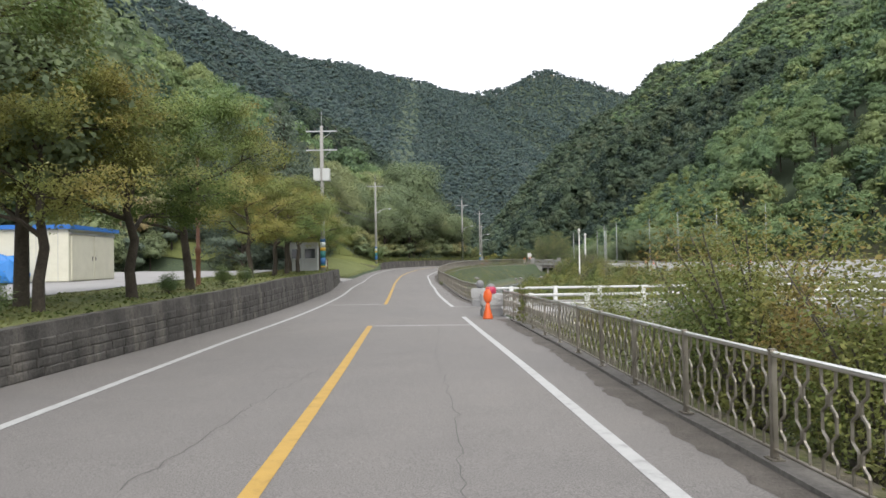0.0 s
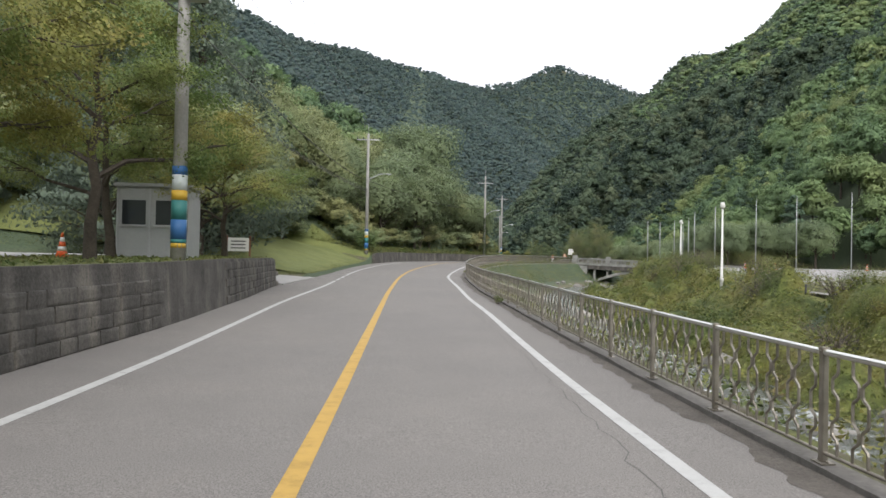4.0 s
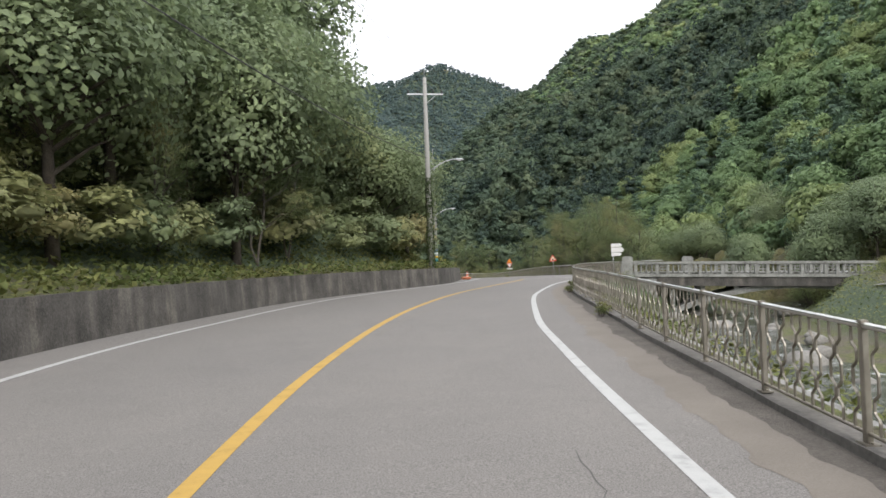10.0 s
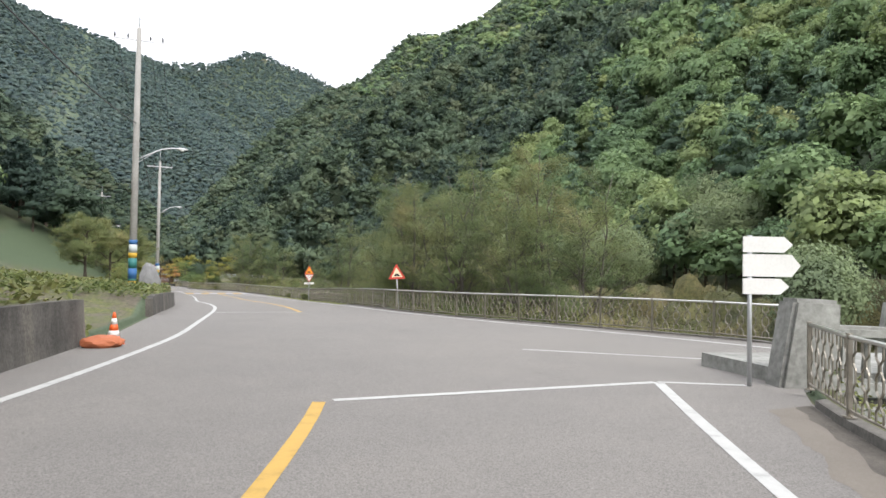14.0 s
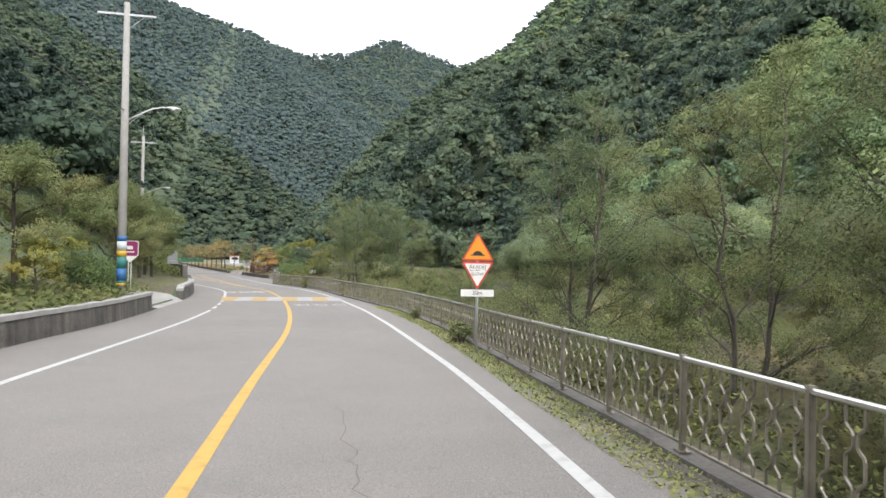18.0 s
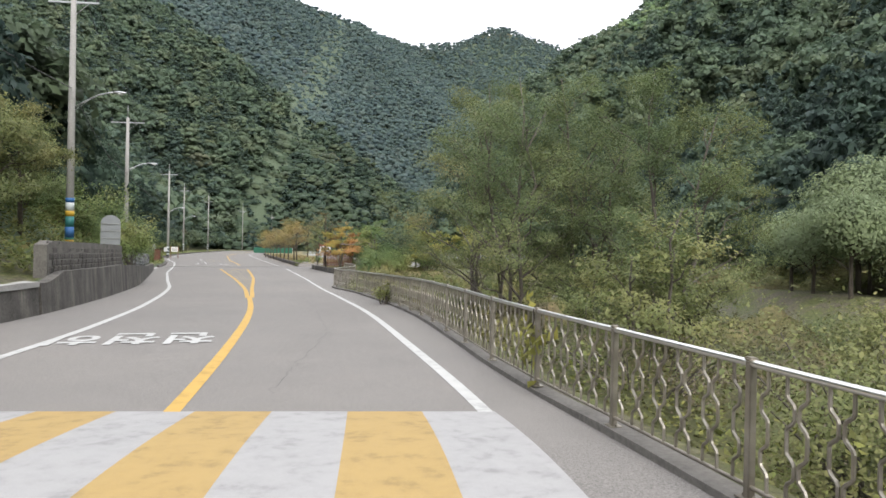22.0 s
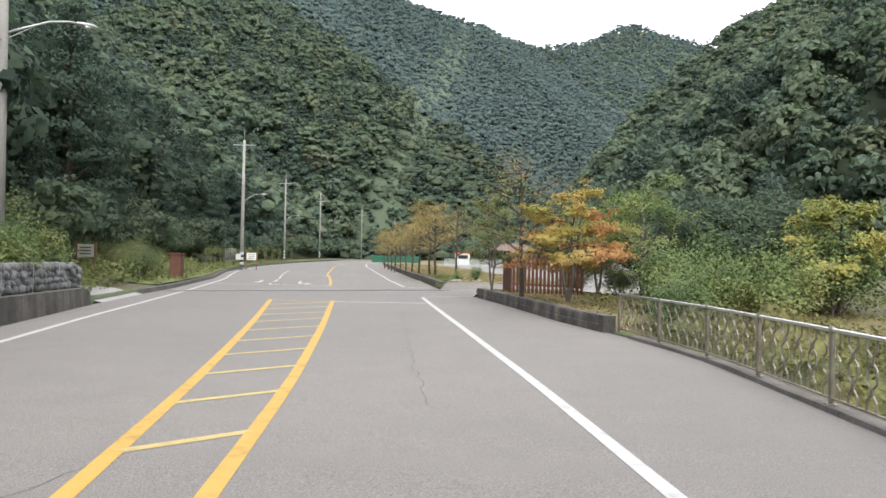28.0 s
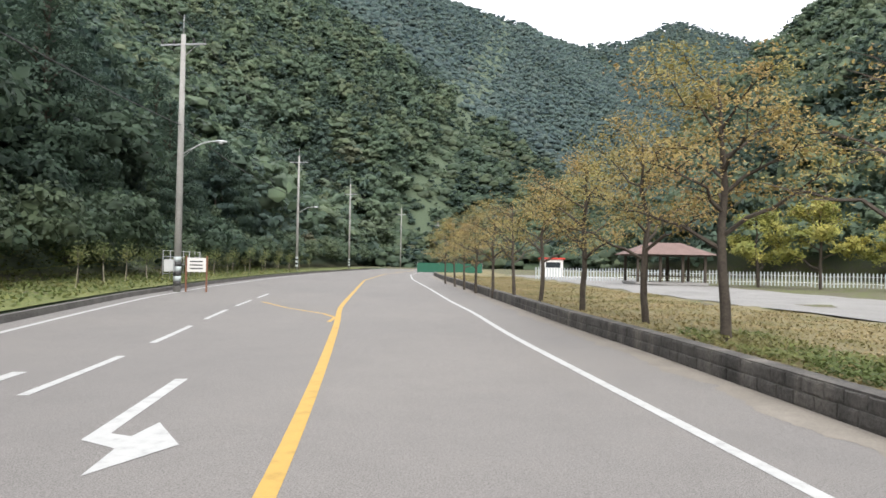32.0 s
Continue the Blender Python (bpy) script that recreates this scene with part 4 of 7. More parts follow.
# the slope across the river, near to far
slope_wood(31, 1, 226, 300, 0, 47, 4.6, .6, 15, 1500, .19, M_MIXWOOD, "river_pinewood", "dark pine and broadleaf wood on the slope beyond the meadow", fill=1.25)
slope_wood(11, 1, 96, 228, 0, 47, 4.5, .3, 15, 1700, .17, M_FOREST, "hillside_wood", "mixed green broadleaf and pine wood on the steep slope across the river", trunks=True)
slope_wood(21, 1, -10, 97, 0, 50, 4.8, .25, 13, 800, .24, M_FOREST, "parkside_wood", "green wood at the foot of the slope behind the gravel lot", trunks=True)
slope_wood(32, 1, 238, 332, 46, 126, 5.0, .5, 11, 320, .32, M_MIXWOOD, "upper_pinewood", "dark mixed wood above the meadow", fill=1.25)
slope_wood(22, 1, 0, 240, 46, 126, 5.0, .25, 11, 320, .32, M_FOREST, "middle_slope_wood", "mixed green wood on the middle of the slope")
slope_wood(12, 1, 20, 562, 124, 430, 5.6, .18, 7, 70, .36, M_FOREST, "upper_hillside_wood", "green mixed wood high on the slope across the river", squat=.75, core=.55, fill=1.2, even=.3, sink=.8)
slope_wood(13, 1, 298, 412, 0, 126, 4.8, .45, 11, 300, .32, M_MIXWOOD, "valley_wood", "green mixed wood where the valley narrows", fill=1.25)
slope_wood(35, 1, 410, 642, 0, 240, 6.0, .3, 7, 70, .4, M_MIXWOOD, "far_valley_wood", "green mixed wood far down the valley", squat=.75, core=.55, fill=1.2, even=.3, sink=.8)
# the slopes beside the road
slope_wood(29, -1, 37, 80, -4, 9, 3.6, .2, 14, 1700, .16, M_GROVE, "lawn_wood", "dark green trees behind the lawn and side road", trunks=True)
slope_wood(36, -1, 46, 83, -2.5, 14, 2.3, .0, 9, 1000, .16, M_GROVE, "lawn_edge_thicket", "low green shrubs between the lawn and the trees", squat=.75)
slope_wood(14, -1, 40, 132, 8, 75, 4.6, .25, 14, 1100, .2, M_FOREST, "near_hillside_wood", "dense dark green wood behind the roadside")
slope_wood(28, -1, -14, 41, -2, 50, 4.6, .25, 14, 800, .23, M_FOREST, "yard_wood", "dense green wood on the slope behind the yard", trunks=True)
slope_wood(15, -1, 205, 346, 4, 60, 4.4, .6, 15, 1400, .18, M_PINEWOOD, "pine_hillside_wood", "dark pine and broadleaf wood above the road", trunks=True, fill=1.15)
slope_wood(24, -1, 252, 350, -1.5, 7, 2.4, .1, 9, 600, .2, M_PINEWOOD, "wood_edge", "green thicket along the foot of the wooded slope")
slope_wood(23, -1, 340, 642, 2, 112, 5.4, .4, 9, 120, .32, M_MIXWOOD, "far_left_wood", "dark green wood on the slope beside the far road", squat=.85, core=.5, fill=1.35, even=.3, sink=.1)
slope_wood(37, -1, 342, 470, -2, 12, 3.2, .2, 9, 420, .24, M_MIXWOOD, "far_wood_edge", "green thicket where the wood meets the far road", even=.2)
slope_wood(16, -1, 132, 206, 12, 92, 5.0, .3, 12, 420, .28, M_FOREST, "side_valley_wood", "green wood behind the roadside garden")
slope_wood(17, -1, 180, 642, 58, 300, 5.2, .12, 6, 40, .42, M_HAZEFOREST, "left_ridge_wood", "green wood on the ridge above the road", squat=.8, core=.65, fill=1.3, even=.35, sink=1.15)
slope_wood(26, -1, 79, 127, .8, 10, 2.2, .0, 9, 1100, .15, M_GROVE, "roadside_thicket", "dense green thicket on the bank above the wall", squat=.8)
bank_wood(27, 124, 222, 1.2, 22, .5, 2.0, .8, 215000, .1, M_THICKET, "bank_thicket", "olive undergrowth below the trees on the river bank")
bank_wood(34, 230, 256.5, 14, 44, .6, 2.0, .42, 50000, .2, M_MEADOW, "stream_meadow", "rough tan and green growth along the stream")
bank_wood(33, 10, 80, 9, 17.5, .5, 2.2, .7, 62000, .17, M_BRUSH, "far_bank_brush", "olive and brown brush below the gravel lot")
bank_wood(30, 222, 243.5, .75, 15, .25, .8, .62, 90000, .1, M_MEADOW, "meadow_shrubs", "low bright green shrubs and reeds behind the railing")
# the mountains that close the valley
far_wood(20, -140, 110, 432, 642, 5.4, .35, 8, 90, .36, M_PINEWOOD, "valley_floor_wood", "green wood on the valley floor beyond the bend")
far_wood(18, -330, 330, 640, 1062, 6.0, .1, 4, 16, .5, M_HAZEFOREST, "far_mountain_wood", "green wood with painted-in blue haze on the mountain closing the valley")
far_wood(19, -330, 480, 1060, 1562, 7.2, .1, 3, 8, .6, M_HAZEFOREST, "summit_wood", "green wood with painted-in haze below the mountain top")

# ---- walls and kerbs ----


def strip_wall(name, ys, foot, thick, height, mat, label, batter=.08, lift=lambda y: 0.0, cap_mat=None, cap_h=.08, cap_out=.03):
    """A wall that follows a curve: foot(y) is its road face, it stands on the road side and leans back a little."""
    v, f = [], []
    for i, y in enumerate(ys):
        z, h = float(road_z(y)) + lift(y), float(height(y))
        x = float(foot(y))
        s = 1 if thick > 0 else -1
        v += [(x, y, z - .15), (x + s * batter * h, y, z + h), (x + thick, y, z + h), (x + thick, y, z - .15)]
        if i:
            a, b = 4 * i - 4, 4 * i
            f += [(a + k, a + (k + 1) % 4, b + (k + 1) % 4, b + k) for k in range(4)]
    f += [(3, 2, 1, 0), tuple(len(v) - 4 + k for k in range(4))]
    wall = put(name, mesh_from(name, v, f, mat), None, label, "wall", kind="structure")
    if cap_mat:
        v, f = [], []
        for i, y in enumerate(ys):
            z = float(road_z(y)) + lift(y) + float(height(y)) + .002
            x, s = float(foot(y)), 1 if thick > 0 else -1
            a, b, j = x + s * (batter * float(height(y)) - cap_out), x + thick + s * cap_out, .012 * math.sin(y * 3.1)
            v += [(a, y, z), (a, y, z + cap_h + j), (b, y, z + cap_h - j), (b, y, z)]
            if i:
                p, q = 4 * i - 4, 4 * i
                f += [(p + k, p + (k + 1) % 4, q + (k + 1) % 4, q + k) for k in range(4)]
        f += [(3, 2, 1, 0), tuple(len(v) - 4 + k for k in range(4))]
        put("coping", mesh_from("coping", v, f, cap_mat), wall, "pale rough concrete coping")
    return wall


LEFT = edge_left
kerb_h = steps((-60, .045), (2, .045), (8, .05), (40, .06), (60, .075), (85, .08), (98, .1), (116.8, .1), (121, .035), (150, .035), (158, .06), (243, .07), (420, .1))
wall_1 = strip_wall("wall_1", np.arange(-58, 39.7, .75), LEFT, -.34, lambda y: wall_top(y) + .03, M_STONEWALL, "dark weathered stone retaining wall beside the road")
wall_2 = strip_wall("wall_2", np.arange(76.9, 127, .75), LEFT, -.32, lambda y: wall_top(y) + .02, M_STONEWALL, "dark stained concrete retaining wall under the bank")
wall_3 = strip_wall("wall_3", np.arange(138.6, 158.2, .7), LEFT, -.32, lambda y: wall_top(y) + .02, M_STONEWALL, "stained concrete garden wall beside the road")
wall_4 = strip_wall("wall_4", np.arange(158.2, 184, .7), LEFT, -.34, lambda y: wall_top(y) - .05, M_STONEWALL, "low concrete wall with a pale rough coping", cap_mat=M_CAP, cap_h=.13)
wall_5 = strip_wall("wall_5", np.arange(191.2, 204.6, .6), LEFT, -.36, lambda y: wall_top(y) - .06, M_STONEWALL, "low dark concrete wall with a whitish coping", cap_mat=M_CAP, cap_h=.13)
wall_6 = strip_wall("wall_6", np.arange(204.6, 247.8, .7), LEFT, -.36, lambda y: wall_top(y) + .02, M_STONEWALL, "dark mottled concrete retaining wall")
wall_7 = strip_wall("wall_7", np.arange(206, 219, .6), lambda y: LEFT(y) - .34, -.35, lambda y: .85, M_KERB, "grey block wall set back on the retaining wall", .02, lambda y: float(wall_top(y)))
wall_8 = strip_wall("wall_8", np.arange(243.4, 257.1, .6), lambda y: edge_right(y) + .0, .32, lambda y: .42, M_STONEWALL, "low dark block wall round the planted corner", .05)
wall_9 = strip_wall("wall_9", np.arange(263.6, 400, .9), lambda y: edge_right(y) + .0, .32, lambda y: .40, M_STONEWALL, "low dark block wall along the grass strip", .05)
for a, b in ((-58, -1.2), (7, 116.6), (121.4, 243)):
    strip_wall("kerb", np.arange(a, b, .8), lambda y: edge_right(y) + .1, .24, lambda y: float(kerb_h(y)) + .012 * math.sin(y * 1.7) * math.sin(y * .43), M_KERB, "worn concrete kerb under the railing", .15)
strip_wall("kerb", np.arange(253.5, 400, .9), LEFT, -.2, lambda y: .2, M_KERB, "weathered concrete kerb before the verge", .1)
strip_wall("river_wall", np.arange(54, 116, 1.0), lambda y: edge_right(y) + .42, .5, lambda y: 2.7, M_CONC, "rough masonry river wall below the railing", .0, lambda y: -2.75)


def rough_block(seed):
    """One stone with a chipped, slightly domed face, in a unit box facing +x."""
    rng = np.random.RandomState(seed)
    v = [(-.5, -.5, -.5), (-.5, .5, -.5), (-.5, .5, .5), (-.5, -.5, .5)]
    ring = [(.25, -.485, -.475), (.25, .485, -.475), (.25, .485, .475), (.25, -.485, .475)]
    face = [(.5, -.36, -.33), (.5, .38, -.3), (.5, .35, .36), (.5, -.38, .32)]
    j = lambda p, k: tuple(c + rng.randn() * k for c in p)
    v += [j(p, .025) for p in ring] + [j(p, .06) for p in face]
    f = [(a + i, a + (i + 1) % 4, a + 4 + (i + 1) % 4, a + 4 + i) for a in (0, 4) for i in range(4)] + [(8, 9, 10, 11)]
    return v, f


BLOCKS = [mesh_from("stone", *rough_block(s), M_STONEWALL) for s in range(4)]


def lay_stones(wall, y0, y1, side, foot, height, long, tall, most, seed, deep=.07, lift=lambda y: 0.0):
    """Courses of single stones on a wall's road face; side +1: the face looks to +x."""
    rng, n = np.random.RandomState(seed), 0
    rows = max(1, int(round(float(height((y0 + y1) / 2)) / tall)))
    for r in range(rows):
        y = y0 + long * .5 * (r % 2)
        while y < y1 and n < most:
            w = long * (.7 + .6 * rng.rand())
            c = y + w / 2
            h = float(height(c)) / rows
            slope = float(foot(c + .5) - foot(c - .5))
            z = float(road_z(c)) + lift(c) + h * (r + .5)
            ob = new("stone", BLOCKS[rng.randint(4)])
            ob.location = (float(foot(c)) - side * .07 * h * (r + .5) + side * .005, c, z)
            ob.rotation_euler = (0, 0, -math.atan(slope) + (0 if side > 0 else math.pi))
            ob.scale = (deep * (.8 + .5 * rng.rand()), w * .985, h * .97)
            ob.parent = wall
            y += w
            n += 1


# dust and litter along the kerb


def ragged(y, size=.1):
    """An uneven rim along the road."""
    return size * (wave(0 * y, y, 3.1, 7) + .6 * wave(0 * y, y, .9, 8) + .35 * wave(0 * y, y, .3, 9))


grit_wide = steps((-60, .26), (-2, .26), (7, .16), (60, .2), (80, .25), (116, .25), (122, .2), (190, .25))
for a, b in ((-58, -1.4), (7.2, 116), (122, 186)):
    put("gritty_edge", ribbon_mesh("gritty_edge", np.arange(a, b, .1), lambda y: edge_right(y) - grit_wide(y) - ragged(y), lambda y: edge_right(y) + .1, .003, M_GRIT), None,
        "brown grit and litter along the kerb", "road edge", kind="structure")

put("sandy_edge", ribbon_mesh("sandy_edge", np.arange(62, 116, .1), lambda y: edge_right(y) - .75 * np.interp(y, [62, 74], [.3, 1]) - ragged(y, .13), lambda y: edge_right(y) + .02, .0025, M_TANDUST), None,
    "tan dust spread over the shoulder by the kerb", "road edge", kind="structure")
put("sandy_edge", ribbon_mesh("sandy_edge", np.arange(264.2, 345, .1), lambda y: edge_right(y) - .6 - ragged(y, .16), lambda y: edge_right(y) + .02, .003, M_SAND), None,
    "pale sand washed along the foot of the low wall", "road edge", kind="structure")

# ---- railings ----


def rod_mesh():
    """A flat bar that bulges sideways twice, 0.8 m high; the bulges of neighbours make rings."""
    pts, bul = [], .068
    half = ((-.11, 0), (-.09, .15), (-.055, .85), (-.035, 1), (.035, 1), (.055, .85), (.09, .15), (.11, 0))
    for z, x in ((0, 0), *((.21 + z, x * bul) for z, x in half), *((.56 + z, x * bul) for z, x in half), (.8, 0)):
        pts.append((x, 0, z))
    bm = add_tube(bmesh.new(), pts, .0135, 5, False)
    me = bpy.data.meshes.new("baluster")
    bm.to_mesh(me)
    bm.free()
    me.materials.append(M_STEEL)
    return me


def post_mesh():
    bm = bmesh.new()
    add_box(bm, -.028, -.028, 0, .028, .028, .925, .006)
    add_box(bm, -.035, -.035, .925, .035, .035, .95, .008)
    add_box(bm, -.075, -.06, 0, .075, .06, .012)
    for sx in (-.055, .055):
        add_tube(bm, [(sx, 0, .012), (sx, 0, .03)], .012, 6)
    me = bpy.data.meshes.new("post")
    bm.to_mesh(me)
    bm.free()
    me.materials.append(M_STEEL)
    return me


ROD, POST = rod_mesh(), post_mesh()


def railing(y0, y1, fn, near, label):
    """A run of stainless railing; rods in the stretch near=(a, b) are single parts, the rest are joined."""
    fence = thing("railing", label, "railing", group="roadside railings")
    fine = np.arange(y0, y1, .05)
    xs = np.array([float(fn(y)) for y in fine]) + .2
    s = np.concatenate([[0], np.cumsum(np.hypot(np.diff(xs), np.diff(fine)))])
    panels = int(s[-1] / 1.93)
    at = lambda d: (np.interp(d, s, xs), np.interp(d, s, fine))
    zof = lambda y: float(road_z(y)) + float(kerb_h(y)) + .005
    stops = [k * s[-1] / panels for k in range(panels + 1)]
    tops, lows, joined, singles = [], [], [], 0
    rv = np.array([v.co[:] for v in ROD.vertices])
    rf = [tuple(p.vertices) for p in ROD.polygons]
    jv, jf = [], []
    for k, d in enumerate(stops):
        x, y = at(d)
        x2, y2 = at(min(d + .1, s[-1]))
        x1, y1_ = at(max(d - .1, 0))
        turn = math.atan2(y2 - y1_, x2 - x1)
        ob = new("post", POST)
        ob.location, ob.rotation_euler = (x, y, zof(y)), (0, 0, turn)
        ob.parent = fence
        tops.append((x, y, zof(y) + .91))
        lows.append((x, y, zof(y) + .085))
        if k == panels:
            break
        xe, ye = at(stops[k + 1])
        ang = math.atan2(ye - y, xe - x)
        for j in range(1, 11):
            f = j / 11
            px, py = x + (xe - x) * f, y + (ye - y) * f
            pz = zof(y) * (1 - f) + zof(ye) * f + .1
            flip = math.pi if j % 2 else 0
            if near[0] < py < near[1] and singles < 300:
                ob = new("baluster", ROD)
                ob.location, ob.rotation_euler = (px, py, pz), (0, 0, ang + flip)
                ob.parent = fence
                singles += 1
            else:
                c, q = math.cos(ang + flip), math.sin(ang + flip)
                base = len(jv) * len(rv)
                jv.append(np.stack([px + rv[:, 0] * c - rv[:, 1] * q, py + rv[:, 0] * q + rv[:, 1] * c, pz + rv[:, 2]], 1))
                jf += [tuple(i + base for i in p) for p in rf]
    if jv:
        put("baluster_run", mesh_from("baluster_run", np.concatenate(jv), jf, M_STEEL), fence, kind="stuff")
    part("top_rail", tube(tops, .027, 8), M_STEELTOP, fence, "shiny round steel handrail")
    part("bottom_rail", tube(lows, .017, 6), M_STEEL, fence)
    return fence


railing(-40, -.15, edge_right, (-30, -.1), "stainless steel railing with ring-patterned bars on a kerb")
railing(7.4, 116.4, edge_right, (24, 60), "stainless steel railing with ring-patterned bars above the river")
railing(121.6, 224, edge_right, (128, 166), "stainless steel railing with ring-patterned bars beside the trees")
railing(224, 243, edge_right, (224, 243), "stainless steel railing curving away round the lay-by")

# ---- road paint: cross lines, hatching, arrows, words, the hump ----


def cross_line(x0, y0, x1, y1, width=.16, mat=M_WHITE, name="stop_line", label="white painted line across the lane"):
    n = max(2, int(math.hypot(x1 - x0, y1 - y0) / .5))
    marking(name, [(x0 + (x1 - x0) * k / n, y0 + (y1 - y0) * k / n) for k in range(n + 1)], width, mat, label)


cross_line(-1.1, -3.66, 2.0, -3.85)
cross_line(-4.75, 9.0, -1.72, 8.95)
cross_line(1.62, 6.25, 2.7, 5.9, .12)
cross_line(13.0, 118.35, 18.05, 118.1)
cross_line(18.1, 118.1, 19.2, 117.4, .12)
cross_line(14.1, 140.2, 17.55, 139.75)
cross_line(18.4, 122.6, 21.2, 119.9, .12)
cross_line(9.85, 251.75, 13.35, 252.15)
cross_line(12.75, 256.0, 15.0, 257.2, .1)
cross_line(-.1, 263.5, 6.5, 264.4)
cross_line(10.75, 264.6, 13.0, 263.6, .1)
marking("hatch_line", [(7.35, 251.65), (9.8, 251.75)], .13, M_YELLOW, "faded yellow line closing the hatched wedge")
for y in np.arange(221.5, 250.0, 2.0):
    w = float(yellow_right(y) - yellow_left(y))
    if w > .3:
        marking("hatch_line", [(float(yellow_left(y)), y), (float(yellow_right(y + .86 * w)), y + .86 * w)], .14, M_PALEYELLOW, "faded yellow hatching bar on the asphalt")
# lane dashes and turn arrows beyond the drain
dash = curve((264.1, 3.05), (267.7, 2.16), (271, 1.36), (272.9, .76), (276.4, -.25), (278.4, -.91), (282.6, -2.15), (300, -6.8))
for y, l in ((264.5, 1.3), (267.65, 3.4), (272.9, 3.5), (278.3, 3.6), (283.7, 3.6), (289.1, 3.6)):
    marking("lane_dash", along(dash, y, y + l, .5), .14, M_WHITE, "white lane dash on the asphalt")


def flat_shape(name, pts, x, y, turn, mat, label, size=1.0, lift=.006):
    c, s = math.cos(turn), math.sin(turn)
    v = []
    for px, py in pts:
        qx, qy = x + size * (px * c - py * s), y + size * (px * s + py * c)
        v.append((qx, qy, float(road_z(qy)) + lift))
    put(name, mesh_from(name, v, [tuple(range(len(v)))], mat), None, label, "road marking", "road markings", "structure")


ARROW = ((-.43, 2.75), (-.38, -.6), (.03, -.92), (.05, -1.72), (.55, -.8), (.12, .1), (.03, -.48), (-.2, -.36), (-.26, 2.75))
flat_shape("turn_arrow", ARROW, 4.4, 266.6, radians(14), M_WHITE, "white turn arrow painted on the lane", 1.0)
flat_shape("straight_arrow", ((-.1, 1.6), (.1, 1.6), (.1, -.4), (.42, -.4), (0, -1.5), (-.42, -.4), (-.1, -.4)), 1.3, 267.6, radians(14), M_WHITE, "white straight arrow painted on the lane", 1.0)
bend = [(2.6, 278.6), (2.3, 280.2), (1.5, 281.5), (-.5, 283.6), (-2.6, 286.5)]
marking("curved_line", bend, .12, M_YELLOW, "thin faded yellow guide line curving off")


def words(name, text, size, m, mat, label, parent=None, stretch=1.0, category="road marking", bold=0.0):
    cu = bpy.data.curves.new(name, "FONT")
    cu.body, cu.size, cu.align_x, cu.align_y = text, size, "CENTER", "CENTER"
    cu.offset = bold
    tmp = new(name + "_draft", cu)
    bpy.context.view_layer.update()
    me = bpy.data.meshes.new_from_object(tmp.evaluated_get(bpy.context.evaluated_depsgraph_get()))
    bpy.data.objects.remove(tmp)
    me.materials.clear()
    me.materials.append(mat)
    for v in me.vertices:
        v.co.y *= stretch
    me.name = name
    if parent is None:
        return put(name, me, None, label, category, "road markings", "structure", m)
    return put(name, me, parent, label, m=m)


def road_pose(x, y, turn):
    slope = math.degrees(math.atan(float(road_z(y + .8) - road_z(y - .8)) / 1.6))
    return pose(x, y, float(road_z(y)) + .012, 0, 0, turn) @ pose(0, 0, 0, slope * math.cos(radians(turn)), 0, 0)


words("slow_lettering", "천천히", 1.02, road_pose(22.1, 186.75, 3), M_WORNWHITE, "white painted lettering on the lane before the hump", None, 1.75, bold=.022)
words("slow_lettering", "천천히", 1.02, road_pose(17.75, 199.8, 190), M_WHITE, "white painted lettering on the oncoming lane", None, 1.75, bold=.022)


def hump(y0=190.5, y1=194.1):
    ys = np.linspace(y0, y1, 13)
    lo, hi = lambda y: white_left(y) - .1, lambda y: white_right_b(y) + .1
    zz = lambda y: float(road_z(y)) + .004 + .06 * math.sin(math.pi * (y - y0) / (y1 - y0))
    body = None
    n = 8
    for k in range(n):
        v, f = [], []
        for i, y in enumerate(ys):
            a, b = float(lo(y)), float(hi(y))
            sk = ((y - y0) / (y1 - y0) - .3) * .7 * (1 - k / n)
            p, q = a + (b - a) * k / n, a + (b - a) * (k + 1) / n
            sq = ((y - y0) / (y1 - y0) - .3) * .7 * (1 - (k + 1) / n)
            p, q = (p + (sk if 0 < k else 0)), q + sq
            v += [(p, y, zz(y)), (q, y, zz(y))]
            if i:
                f.append((2 * i - 2, 2 * i - 1, 2 * i + 1, 2 * i))
        me = mesh_from("hump_stripe", v, f, M_WORNWHITE if k % 2 else M_WORNYELLOW)
        if body is None:
            body = put("speed_hump", me, None, "painted speed hump with slanting yellow and white stripes", "speed hump", kind="structure")
        else:
            put("hump_stripe", me, body)


hump()


def crack(seed, pts, width=.016):
    """A wandering crack in the asphalt."""
    width *= .65
    rng, out = np.random.RandomState(seed), []
    for a, b in zip(pts[:-1], pts[1:]):
        n = max(2, int(math.hypot(b[0] - a[0], b[1] - a[1]) / .22))
        for k in range(n):
            out.append((a[0] + (b[0] - a[0]) * k / n + rng.randn() * .035, a[1] + (b[1] - a[1]) * k / n + rng.randn() * .03))
    put("crack", line_mesh("crack", out, width, .003, M_CRACK), None, "dark crack in the asphalt", "crack", "road cracks", "structure")


M_CRACK = plain("crack_tar", (.1, .096, .09), .95)
crack(1, [(1.2, -22), (1.25, -18), (.95, -12), (1.0, -3)])
crack(2, [(-1.5, -20.5), (-1.35, -16), (-1.0, -12.6)], .02)
crack(3, [(1.0, 8), (.6, 20), (-.9, 44), (-1.2, 52), (-.7, 62), (1.2, 76)])
crack(4, [(-.3, 28), (-1.5, 40), (-1.6, 50)], .012)
crack(5, [(-5.4, 55), (-4.9, 66), (-3.4, 76)], .012)
crack(6, [(14.8, 128), (17, 128.3), (20.6, 128)], .02)
crack(7, [(18.5, 131), (18.0, 136)])
